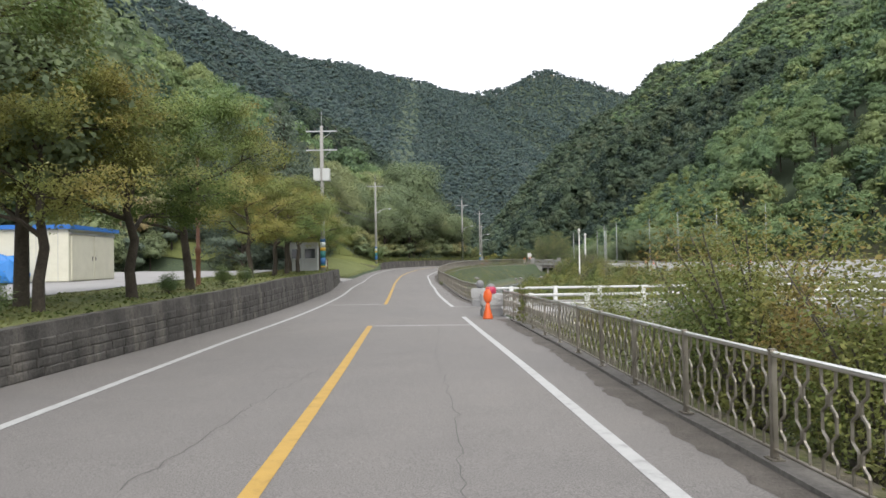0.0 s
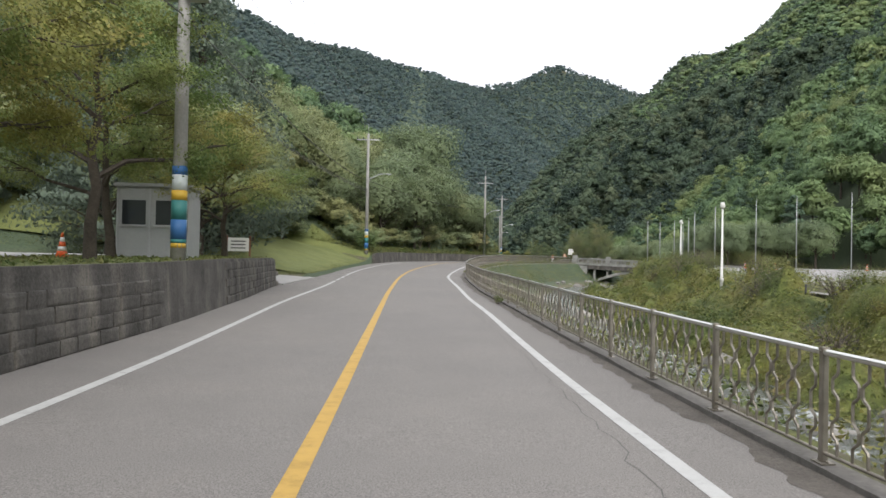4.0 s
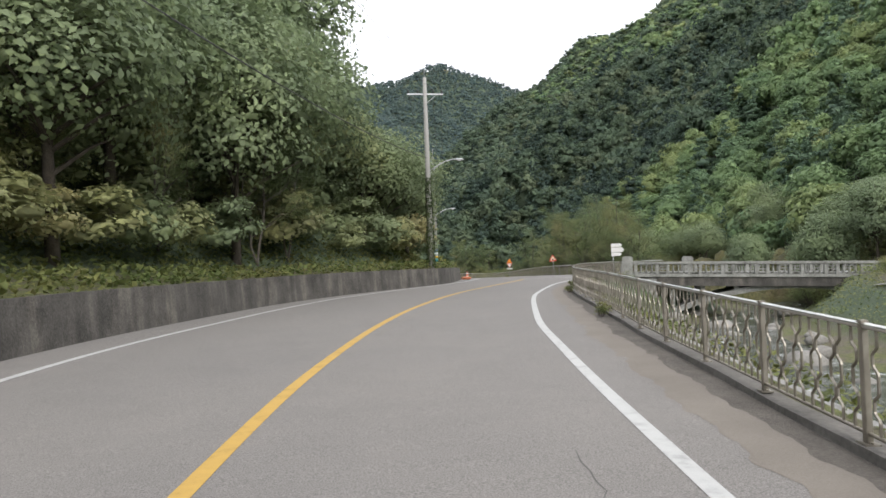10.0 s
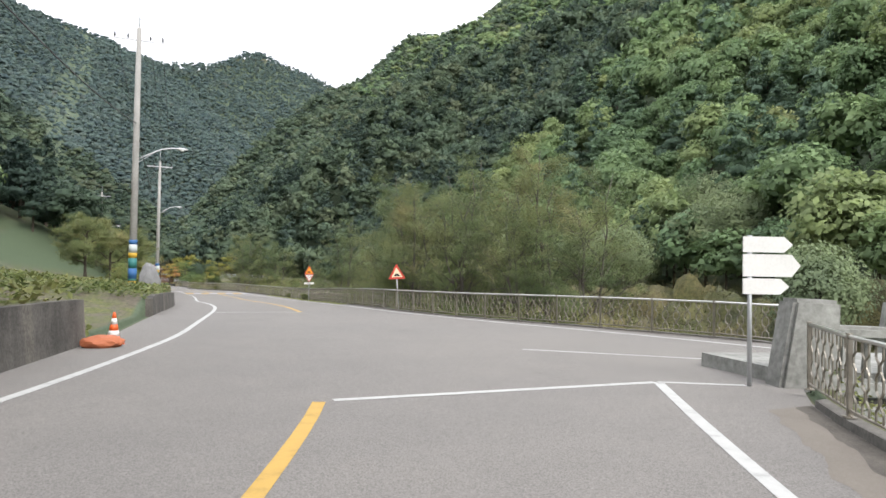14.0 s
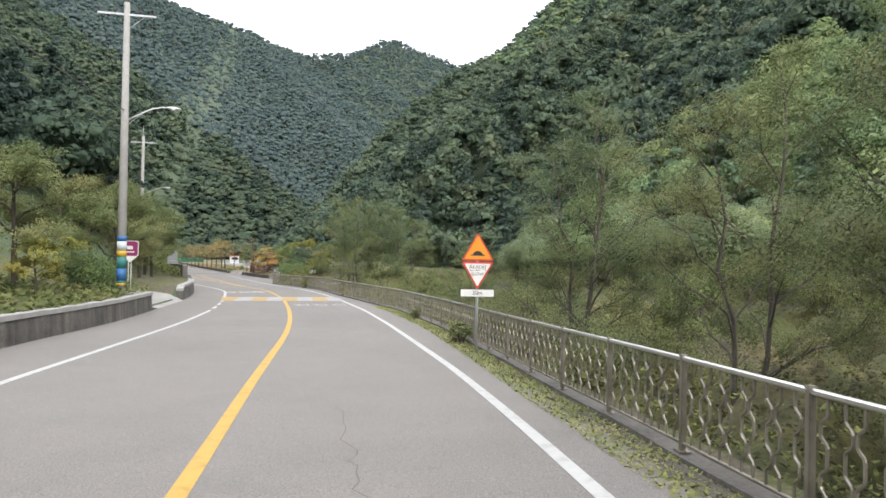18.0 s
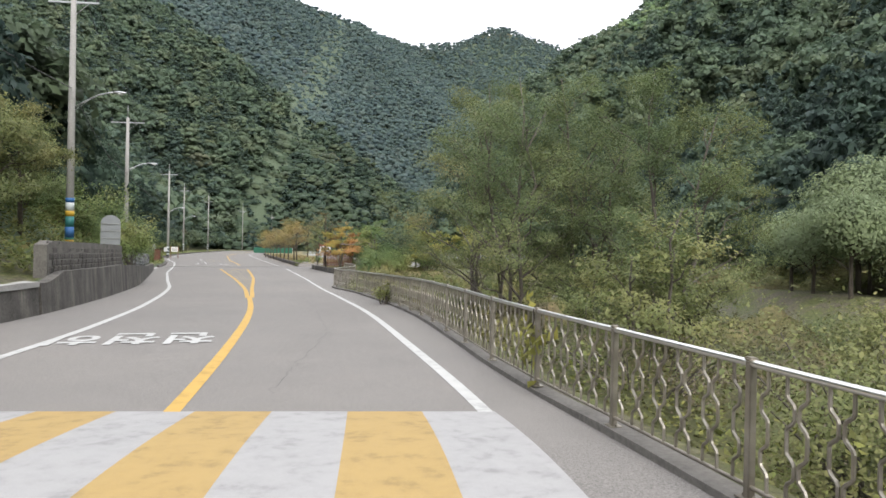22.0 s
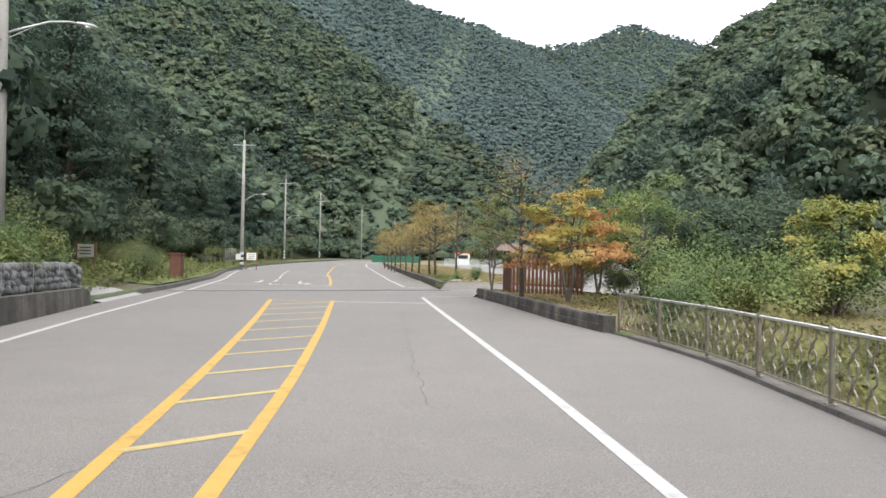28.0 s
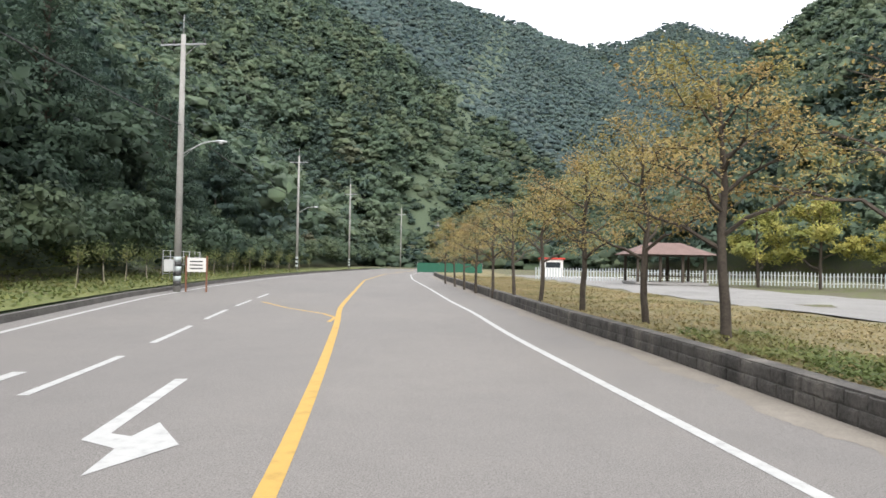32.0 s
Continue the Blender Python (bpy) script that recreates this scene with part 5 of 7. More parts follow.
crack(8, [(20.2, 136), (20.0, 146), (20.6, 160)])
crack(9, [(21.9, 172), (22.3, 184)], .014)
crack(10, [(20.9, 195), (21.1, 201), (20.3, 207), (18.8, 216)], .02)
crack(11, [(8.2, 224), (13.8, 226.3), (19, 227.0)], .025)
crack(12, [(15.4, 234), (14.2, 241), (13, 248)], .022)
crack(13, [(13.0, 254.5), (11.9, 258), (10.6, 261)], .018)
crack(14, [(10, 214.5), (12.4, 221), (13, 232)], .014)
crack(20, [(-2.1, -14.6), (-.8, -14.55), (-.78, -13.2), (-2.08, -13.15), (-2.1, -14.6)], .022)

# drain with a steel grate across the road
M_GRATE = plain("grate_steel", (.10, .10, .098), .6, .6)
drain = thing("drain_grate", "long dark steel drain grate set across the road", "drain")
def drain_line(t):
    return (.9 + 13.3 * t, 255.65 + 7.1 * t)
dv = [(*drain_line(t), .0) for t in np.linspace(0, 1, 40)]
put("grate_frame", line_mesh("grate_frame", [p[:2] for p in dv], .86, .006, M_CONC), drain, "worn concrete edging")
put("grate_bed", line_mesh("grate_bed", [p[:2] for p in dv], .58, .009, M_GRATE), drain)
bar = mesh_from("grate_bar", [(-.28, -.012, 0), (.28, -.012, 0), (.28, .012, 0), (-.28, .012, 0), (-.28, -.012, .012), (.28, -.012, .012), (.28, .012, .012), (-.28, .012, .012)],
                [(4, 5, 6, 7), (0, 1, 5, 4), (2, 3, 7, 6), (1, 2, 6, 5), (3, 0, 4, 7)], plain("grate_bar_steel", (.3, .3, .29), .5, .8))
for k in range(210):
    x, y = drain_line((k + .5) / 210)
    ob = new("grate_bar", bar)
    ob.location, ob.rotation_euler = (x, y, float(road_z(y)) + .01), (0, 0, math.atan2(7.1, 13.3) + math.pi / 2)
    ob.parent = drain

# side roads and lots
def sheet(name, pts, lift, mat, label, kind="structure", category="pavement", thick=None):
    """A flat area on the ground given by corner places (x, y, z)."""
    n = len(pts)
    v = [(x, y, z + lift) for x, y, z in pts] + [(x, y, z + lift - .5) for x, y, z in pts]
    put(name, mesh_from(name, v, [tuple(range(n))] + [(k, k + n, (k + 1) % n + n, (k + 1) % n) for k in range(n)], mat), None, label, category, kind=kind)


sheet("side_road", [(-8.2, 39.9, .02), (-8.3, 48.3, .1), (-13, 51.5, .5), (-26, 53.5, 1.1), (-26, 44, 1.1), (-14, 41.4, .6)], .05, M_PALE, "pale concrete side road climbing off")


def ground_patch(name, side, y0, y1, u0, u1, lift, mat, label, n=14, m=40, category="pavement"):
    """A surface laid on the ground beside the road, between two distances from its edge."""
    v, f = [], []
    for i, y in enumerate(np.linspace(y0, y1, m)):
        a, b = (w(y) if callable(w) else w for w in (u0, u1))
        for j, u in enumerate(np.linspace(a, b, n)):
            x = float(edge_left(y)) - u if side < 0 else float(edge_right(y)) + u
            v.append((x, y, ground_at(x, y) + (lift(u) if callable(lift) else lift)))
            if i and j:
                k = i * n + j
                f.append((k - n - 1, k - n, k, k - 1))
    put(name, mesh_from(name, v, f, mat), None, label, category, kind="structure")


M_GRAVEL = two_scale("lane_gravel", (.15, .145, .135), (.27, .262, .245), 40, .5, .95, .6, .02)
M_TURF = two_scale("dry_turf", (.085, .08, .035), (.2, .175, .085), 14, .8, .95, .7, .03)
ground_patch("gravel_lot", 1, 22, 104, 17, lambda y: far_u(y) - 9, .06, M_PALE, "pale gravel car park across the river")
ground_patch("park_lane", 1, 257.5, 345, lambda y: np.interp(y, [257, 266, 345], [.4, 7.5, 9]), lambda y: np.interp(y, [257, 266, 345], [12, 16, 20]), .05, M_GRAVEL, "pale gravel lane behind the grass strip")
ground_patch("lot_left", -1, -58, 39.4, 5.3, 29, .05, M_PALE, "pale concrete yard behind the planted strip", 12, 40)
ground_patch("drive_left", -1, 248.4, 253.2, -.05, 9, lambda u: .04 * min(u / .8, 1), M_CONC, "short concrete drive leading off the road", 8, 8)
ground_patch("gap_left", -1, 184.4, 190.8, -.05, 5, lambda u: .04 * min(u / .8, 1), M_CONC, "broken concrete apron between two walls", 8, 8)
ground_patch("lawn", -1, 49, 79.2, .5, lambda y: np.maximum(hill_start(y) + 1.0, 7.2), lambda u: .03 + .16 * min(max(u - 1, 0) / 3, 1), M_GRASS, "mown green lawn sloping up from the road", 60, 90, "lawn")
ground_patch("grass_strip", -1, -58, 39, .36, 5.2, .02, M_GRASS, "grassy planted strip above the wall", 8, 60, "lawn")
ground_patch("verge_left", -1, 256, 400, .25, 6, .02, M_GRASS, "grass verge behind the kerb", 8, 70, "lawn")
M_DRYGRASS = two_scale("dry_grass", (.11, .1, .045), (.23, .19, .095), 9, .5, .95, .8, .05)
ground_patch("grass_island", 1, 264.25, 395, .33, lambda y: np.interp(y, [264, 268, 345, 400], [2, 7.3, 8.8, 8.8]), .02, M_DRYGRASS, "dry yellowing grass strip with trees", 8, 70, "lawn")
ground_patch("island_end", 1, 263.3, 264.7, .4, lambda y: np.interp(y, [263.3, 264.7], [2.5, 4.5]), .03, M_DRYGRASS, "dry grass bank at the end of the strip", 24, 16, "lawn")
ground_patch("corner_bed", 1, 244, 256, .33, 9, .02, M_DRYGRASS, "dry grass corner beneath the maple", 8, 12, "lawn")


def ground_cover(name, side, y0, y1, u0, u1, count, size, mat, high, label, seed):
    """Loose leaves and blades over the ground."""
    rng = np.random.RandomState(seed)
    y = y0 + (y1 - y0) * rng.rand(count)
    u = u0 + (u1 - u0) * rng.rand(count)
    x = edge_left(y) - u if side < 0 else edge_right(y) + u
    z = ground_left(u, y) if side < 0 else ground_right(u, y)
    tall = high * (.45 + .55 * (wave(x, y, 3.5, seed) * .5 + .5))
    pos = np.stack([x, y, z + tall * rng.rand(count)], 1)
    nor = np.tile([0, 0, 1.0], (count, 1))
    put(name, leaf_mesh(name, mat, pos, nor, size, rng, .6), None, label, "ground cover", kind="stuff")


ground_cover("creeper_bank", -1, 77, 128, .2, 7, 15000, .2, M_WEED, .6, "bright green creeper over the bank", 31)
ground_cover("garden_creeper", -1, 138.5, 184, .25, 8, 13000, .2, M_WEED, .55, "green leafy creeper over the garden wall", 32)
ground_cover("wall_creeper", -1, 206, 247, .8, 6, 11000, .2, M_WEED, .9, "bright creeper hanging on the bank", 33)
ground_cover("lawn_grass", -1, 48, 80, .3, 20, 66000, .07, M_WEED, .08, "short lawn grass and clover", 34)
ground_cover("strip_grass", -1, -26, 39, .3, 5, 14000, .11, M_WEED, .12, "short grass on the planted strip", 35)
ground_cover("river_weeds", 1, 8, 120, .6, 4.2, 40000, .085, M_BRUSH, .4, "weeds on the river bank", 36)
ground_cover("bridge_weeds", 1, -30, -2.5, .6, 4.2, 16000, .08, M_BRUSH, .4, "weeds on the bank before the bridge", 48)
ground_cover("bank_brush", 1, 124, 243, .6, 9, 80000, .075, M_BRUSH, .8, "olive brush on the wooded bank", 37)
ground_cover("lot_edge_brush", 1, -30, 116, 14, 22, 26000, .16, M_OLIVE, .6, "rough olive scrub on the far river bank", 38)
ground_patch("entrance_lane", 1, 257.0, 263.5, -.1, lambda y: 15 + 0 * y, lambda u: .02 * min(u / .8, 1), M_ASPHALT, "asphalt entrance between the two low walls", 40, 20)
ground_patch("island_turf", 1, 264, 345, .34, lambda y: np.interp(y, [264, 266, 345], [1.2, 7.6, 9.1]), .012, M_TURF, "dry yellow-green turf on the strip", 10, 50, "grass")
M_STRAW = foliage("straw_grass", ((.13, .14, .05), (.21, .18, .08), (.27, .215, .11), (.3, .23, .13)), .7, through=.35, vary=.2)
ground_cover("island_grass", 1, 264.3, 330, .4, 7, 90000, .075, M_STRAW, .1, "dry grass on the strip", 39)
ground_cover("corner_grass", 1, 244, 256, .4, 9, 30000, .07, M_STRAW, .1, "dry grass under the corner trees", 49)
ground_cover("island_creeper", 1, 267.5, 274, .4, 1.9, 4000, .09, M_WEED, .25, "green creeper spreading behind the low wall", 51)
ground_cover("island_creeper", 1, 264.6, 266.2, .4, 1.5, 900, .09, M_WEED, .2, "green creeper spreading behind the low wall", 52)
ground_cover("verge_weeds", -1, 256, 340, .3, 9, 16000, .18, M_WEED, .4, "green weeds behind the kerb", 40)
ground_cover("corner_weeds", -1, 249, 276, 1.2, 8, 7000, .22, M_WEED, 1.3, "shrubby green growth by the drive", 41)
ground_cover("meadow", 1, 222, 250, 1.2, 18, 17000, .13, M_WEED, .7, "pale reeds and weeds beside the stream", 42)
ground_cover("kerb_weeds", 1, 150, 186, -.5, .12, 16000, .045, M_CUTWEED, .05, "cut weeds lying along the kerb", 43)
ground_cover("kerb_tufts", 1, 62, 71, -.3, .12, 1300, .06, M_WEED, .07, "weeds growing along the kerb", 44)


# ---- water and rocks ----
def build_stream():
    m, n, l, p = material("stream_water", .12)
    t = noise_tex(m, 2.2, 6)
    foam = ramp(m, noise_tex(m, .9, 8).outputs[0], ((.50, (.05, .055, .045)), (.6, (.16, .17, .16)), (.68, (.6, .62, .62))))
    l.new(foam.outputs[0], p.inputs["Base Color"])
    bump(m, t.outputs[0], .7, .12)
    v, f = [], []
    ys = np.arange(-58, 330, 2.0)
    for i, y in enumerate(ys):
        c = float(edge_right(y) + river_u(y))
        z = float(road_z(y)) - (2.6 if y > 238 else float(drop(y)) + .08) - .05
        v += [(c - 5.4, y, z), (c + 5.4, y, z)]
        if i:
            f.append((2 * i - 2, 2 * i - 1, 2 * i + 1, 2 * i))
    put("stream", mesh_from("stream", v, f, m), None, "shallow clear stream breaking white over stones", "water", kind="structure")


build_stream()
M_ROCK = two_scale("river_rock", (.09, .085, .075), (.3, .285, .26), 9, 1.3, .9, .6, .03)


def rock_mesh(seed):
    rng = np.random.RandomState(seed)
    bm = bmesh.new()
    bmesh.ops.create_icosphere(bm, subdivisions=2, radius=1)
    k = rng.rand(3) * 9
    for v in bm.verts:
        v.co *= 1 + .28 * noise.noise(v.co * 1.3 + Vector(k)) + .1 * noise.noise(v.co * 3.1 + Vector(k))
        v.co.z *= .62
    for q in bm.faces:
        q.smooth = True
    me = bpy.data.meshes.new("rock")
    bm.to_mesh(me)
    bm.free()
    me.materials.append(M_ROCK)
    return me


ROCKS = [rock_mesh(s) for s in range(4)]


def rocks(seed, n, y0, y1, spread, s0, s1):
    rng = np.random.RandomState(seed)
    for k in range(n):
        y = y0 + (y1 - y0) * rng.rand()
        x = float(edge_right(y) + river_u(y)) + (rng.rand() - .5) * 2 * spread
        s = s0 + (s1 - s0) * rng.rand() ** 2
        ob = put("rock", ROCKS[k % 4], None, "grey rounded boulder lying in the stream", "rock", "stream boulders")
        ob.location, ob.rotation_euler, ob.scale = (x, y, ground_at(x, y) + s * .25), (0, 0, rng.rand() * 6.28), (s, s * (.7 + .4 * rng.rand()), s)


rocks(5, 90, 20, 118, 5.6, .25, 1.0)
rocks(6, 70, 196, 285, 6, .25, .9)
for x, y, s in ((13.45, 263.85, .17), (13.86, 264.2, .18), (13.75, 265.0, .19), (13.5, 264.7, .17), (14.9, 264.9, .2), (14.65, 264.4, .14), (14.2, 264.6, .12), (15.3, 264.8, .12)):
    ob = put("kerb_stone", ROCKS[int(x * 7) % 4], None, "pale loose stone lying at the kerb corner", "stone", "corner stones")
    ob.location, ob.scale = (x, y, ground_at(x, y) + s * .35), (s, s * .8, s)

# ---- utility poles ----
M_POLE = two_scale("pole_concrete", (.23, .225, .21), (.38, .37, .35), 14, 1.0, .9, .2)
M_GALV = plain("galvanised_steel", (.5, .51, .52), .5, .7)
M_DARK = plain("dark_fittings", (.05, .05, .05), .6)
M_BLUE, M_TEAL, M_BAND, M_CREAM = plain("blue_wrap", (.03, .12, .3)), plain("teal_wrap", (.03, .17, .16)), plain("amber_wrap", (.5, .32, .03)), plain("pale_wrap", (.5, .55, .55))
M_LAMP = plain("lamp_glass", (.75, .76, .74), .3)
M_RUST = plain("red_brown_steel", (.20, .085, .045), .6)
M_TRANSF = plain("transformer_grey", (.55, .56, .55), .5)


def utility_pole(x, y, arm_z, top, lamp=None, bands=True, arm=1.15, double=False, label="round concrete utility pole with steel crossarm", transformer=False, lean=0.0, turn=0.0, slim=1.0):
    z0 = ground_at(x, y)
    pole = thing("utility_pole", label, "utility pole", Matrix.Translation((x, y, z0)) @ pose(0, 0, 0, 0, lean, turn), "utility poles")
    h, a = top - z0, arm_z - z0
    part("shaft", tube([(0, 0, -.4), (0, 0, h * .5), (0, 0, h - 1.0)], [.19 * slim, .155 * slim, .115 * slim], 12), M_POLE, pole)
    part("top_spike", tube([(0, 0, h - 1.0), (0, 0, h)], [.035, .015], 6), M_GALV, pole, "thin steel spike")
    arms = [a] + ([a - 1.4] if double else [])
    for q in arms:
        beam = part("crossarm", box(-arm, -.04, q - .045, arm, .04, q + .045, .01), M_GALV, pole, "galvanised crossarm")
        for sx in (-arm + .08, -.42 * arm, .45 * arm, arm - .08):
            bm = bmesh.new()
            add_tube(bm, [(sx, 0, q + .045), (sx, 0, q + .12), (sx, 0, q + .2), (sx, 0, q + .27)], [.03, .06, .045, .03], 7)
            part("insulator", bm, M_DARK, beam)
        part("brace", tube([(.12, 0, q - .55), (.6 * arm, 0, q - .05)], .015, 5), M_GALV, pole)
    if transformer:
        q = a - 3.2
        for sx in (-.34, .34):
            can = part("transformer", box(sx - .26, -.3, q - .5, sx + .26, .2, q + .42, .03), M_TRANSF, pole, "grey box-shaped transformer")
            part("bushing", tube([(sx, -.05, q + .42), (sx, -.05, q + .62)], [.05, .03], 6), M_DARK, can)
        part("bracket", box(-.65, -.1, q - .52, .65, .1, q - .46), M_GALV, pole)
    if lamp:
        lz, dx, dy = lamp[0] - z0, lamp[1] - x, lamp[2] - y
        d = Vector((dx, dy, 0))
        q = d.copy()
        bracket = part("lamp_arm", tube([(0, 0, lz - .75), q * .3 + Vector((0, 0, lz - .42)), q * .6 + Vector((0, 0, lz - .12)), q * .85 + Vector((0, 0, lz - .01)), q + Vector((0, 0, lz))], [.032] * 5, 7), M_GALV, pole, "curved lamp arm")
        head = bmesh.new()
        bmesh.ops.create_uvsphere(head, u_segments=12, v_segments=8, radius=1)
        bmesh.ops.transform(head, matrix=Matrix.LocRotScale(q + d.normalized() * .18 + Vector((0, 0, lz - .01)), Euler((0, 0, math.atan2(dy, dx))), (.34, .13, .075)), verts=head.verts)
        lamp_head = part("lamp_head", head, M_GALV, pole, "grey oval street lamp head")
        part("lamp_lens", tube([q + d.normalized() * .2 + Vector((0, 0, lz - .11)), q + d.normalized() * .2 + Vector((0, 0, lz - .06))], [.09, .12], 10), M_LAMP, lamp_head)
        part("arm_stay", tube([(0, 0, lz - .95), q * .42 + Vector((0, 0, lz - .32))], .012, 5), M_GALV, pole)
    if bands == "zebra":
        for k in range(6):
            part("band", tube([(0, 0, .3 + .24 * k), (0, 0, .54 + .24 * k)], .187 * slim + .003 * (k % 2), 14), M_CREAM if k % 2 else M_DARK, pole)
    elif bands:
        for k, (zb, hb, mat) in enumerate(((.35, .12, M_BAND), (.47, .1, M_TEAL), (.57, .5, M_BLUE), (.75, .2, M_CREAM), (1.07, .5, M_TEAL), (1.57, .25, M_BAND), (1.82, .4, M_CREAM), (2.22, .22, M_BLUE))):
            part("band", tube([(0, 0, zb), (0, 0, zb + hb)], .185 * slim + .004 * (k % 3) + .003, 14), mat, pole)
    return pole


P1 = utility_pole(-7.6, 25.3, 11.6, 13.0, transformer=True, double=True, label="concrete utility pole carrying two transformer cans")
P2 = utility_pole(-8.45, 77, 13.2, 14.8, lamp=(9.95, -6.63, 78.2))
P3 = utility_pole(5.55, 113.5, 13.15, 15.2, lamp=(9.0, 7.36, 113.4), bands=False, label="concrete utility pole wrapped in climbing ivy")
P4 = utility_pole(10.9, 146.2, 13.7, 15.3, lamp=(8.62, 12.82, 146.5))
P5 = utility_pole(13.46, 181.9, 12.3, 13.8, lamp=(8.53, 15.15, 182.2))
P6 = utility_pole(7.41, 221, 12.6, 14.2, lamp=(8.36, 9.52, 220.7))
P7 = utility_pole(1.4, 245, 11.0, 12.4, lamp=(7.91, 2.9, 246.4), arm=1.3, bands=False)
P8 = utility_pole(-9.5, 292.4, 11.4, 12.9, lamp=(6.6, -7.8, 292.8), arm=1.2, bands="zebra")
P9 = utility_pole(-20.9, 341.1, 12.6, 14.4, lamp=(7.2, -19.0, 341.4), slim=.9, bands="zebra")
P10 = utility_pole(-25.4, 380.4, 12.6, 15.4, slim=.9, bands="zebra")
P11 = utility_pole(-26.5, 432, 12.6, 15.2, bands=False, slim=.9)
P12 = utility_pole(-25, 485, 12.8, 15.2, bands=False, slim=.9)
P0 = utility_pole(-9.5, -30, 11.8, 13.2, double=True)


def wire(a, b, sag, r=.012):
    pts = [Vector(a).lerp(Vector(b), t) - Vector((0, 0, sag * 4 * t * (1 - t))) for t in np.linspace(0, 1, 13)]
    w = thing("power_line", "thin dark overhead wire sagging between poles", "wire", group="overhead wires")
    part("strand", tube(pts, r, 5), M_DARK, w)


RUN = ((-9.5, -30, 11.9), (-7.6, 25.3, 11.7), (-8.45, 77, 13.35), (5.55, 113.5, 13.3), (10.9, 146.2, 13.85), (13.46, 181.9, 12.45), (7.41, 221, 12.75), (1.4, 245, 11.15), (-9.5, 292.4, 11.55), (-20.9, 341.1, 12.75), (-25.4, 380.4, 12.75), (-26.5, 432, 12.8))
for a, b in zip(RUN[:-1], RUN[1:]):
    for off in (-1.05, .5, 1.05):
        wire((a[0] + off, a[1], a[2] + .1), (b[0] + off, b[1], b[2] + .1), .5)
    wire((a[0], a[1], a[2] - 4.2), (b[0], b[1], b[2] - 4.2), .7, .022)
for k in range(3):
    wire((-8.45, 77, 8.0 + .12 * k), (-11.3 - .15 * k, 20, 8.5 + .16 * k), .7, .02)

# ivy round the lower shaft
rng = np.random.RandomState(4)
ang, hh = rng.rand(1700) * 6.283, rng.rand(1700)
rad = .17 + .13 * rng.rand(1700) * (1.2 - hh)
iv = np.stack([5.55 + np.cos(ang) * rad, 113.5 + np.sin(ang) * rad, ground_at(5.55, 113.5) + .1 + hh * 5.6], 1)
ivy = thing("ivy", "dark green ivy climbing the concrete pole", "climbing plant")
put("ivy_leaves", leaf_mesh("ivy_leaves", M_IVY, iv, np.stack([np.cos(ang), np.sin(ang), 0 * ang + .2], 1), .11, rng, .8), ivy)

# ---- signs ----
M_SIGNRED, M_SIGNWHITE, M_SIGNORANGE, M_BLACK = plain("sign_red", (.55, .05, .03), .45), plain("sign_white", (.72, .71, .68), .45), plain("sign_orange", (.75, .27, .015), .45), plain("sign_black", (.015, .015, .015), .5)
M_PURPLE, M_CREAMSIGN = plain("sign_magenta", (.22, .02, .1), .5), plain("sign_cream", (.72, .62, .42), .45)
M_SIGNBACK = plain("sign_back_grey", (.34, .36, .37), .5, .3)


def plate(name, pts, y, thick, mat, parent, label="", round_r=.0):
    """A flat plate in the x-z plane, facing -y."""
    bm = bmesh.new()
    front = [bm.verts.new((x, y, z)) for x, z in pts]
    f = bm.faces.new(front)
    r = bmesh.ops.extrude_face_region(bm, geom=[f])
    bmesh.ops.translate(bm, vec=(0, thick, 0), verts=[v for v in r["geom"] if isinstance(v, bmesh.types.BMVert)])
    bmesh.ops.recalc_face_normals(bm, faces=bm.faces)
    return part(name, bm, mat, parent, label)


def rounded(pts, r, n=4):
    """The corners of a polygon, rounded."""
    out, k = [], len(pts)
    for i in range(k):
        p, a, b = Vector(pts[i]), Vector(pts[i - 1]), Vector(pts[(i + 1) % k])
        s, e = p + (a - p).normalized() * r, p + (b - p).normalized() * r
        for t in np.linspace(0, 1, n + 1):
            out.append(tuple((1 - t) ** 2 * s + 2 * t * (1 - t) * p + t * t * e))
    return out


def triangle(side, z, up=True):
    h = side * .866
    return [(-side / 2, z), (side / 2, z), (0, z + h)] if up else [(-side / 2, z), (0, z - h), (side / 2, z)]


def hump_shape(w, h, z):
    return [(-w / 2, z), (w / 2, z), (w / 2, z + .02)] + [(w * .34 * math.cos(a), z + .02 + h * math.sin(a)) for a in np.linspace(.1, 3.04, 9)] + [(-w / 2, z + .02)]


def warning_sign(x, y, top, turn, lean):
    z0 = ground_at(x, y)
    s = thing("warning_sign", "red-bordered triangular hump warning sign on a leaning post", "road sign", pose(x, y, z0, 0, lean, turn))
    t = top - z0
    side, z = .86, t - .745
    part("post", tube([(0, .04, -.3), (0, .04, t - .2)], .03, 8), M_GALV, s)
    board = plate("border", rounded(triangle(side, z), .06), 0, .012, M_SIGNRED, s, "red reflective border")
    plate("face", rounded(triangle(side * .64, z + .095), .03), -.004, .004, M_CREAMSIGN, board)
    plate("hump_symbol", hump_shape(.36, .11, z + .14), -.008, .003, M_BLACK, board)


warning_sign(22.95, 141.9, 3.07, -14, -4)


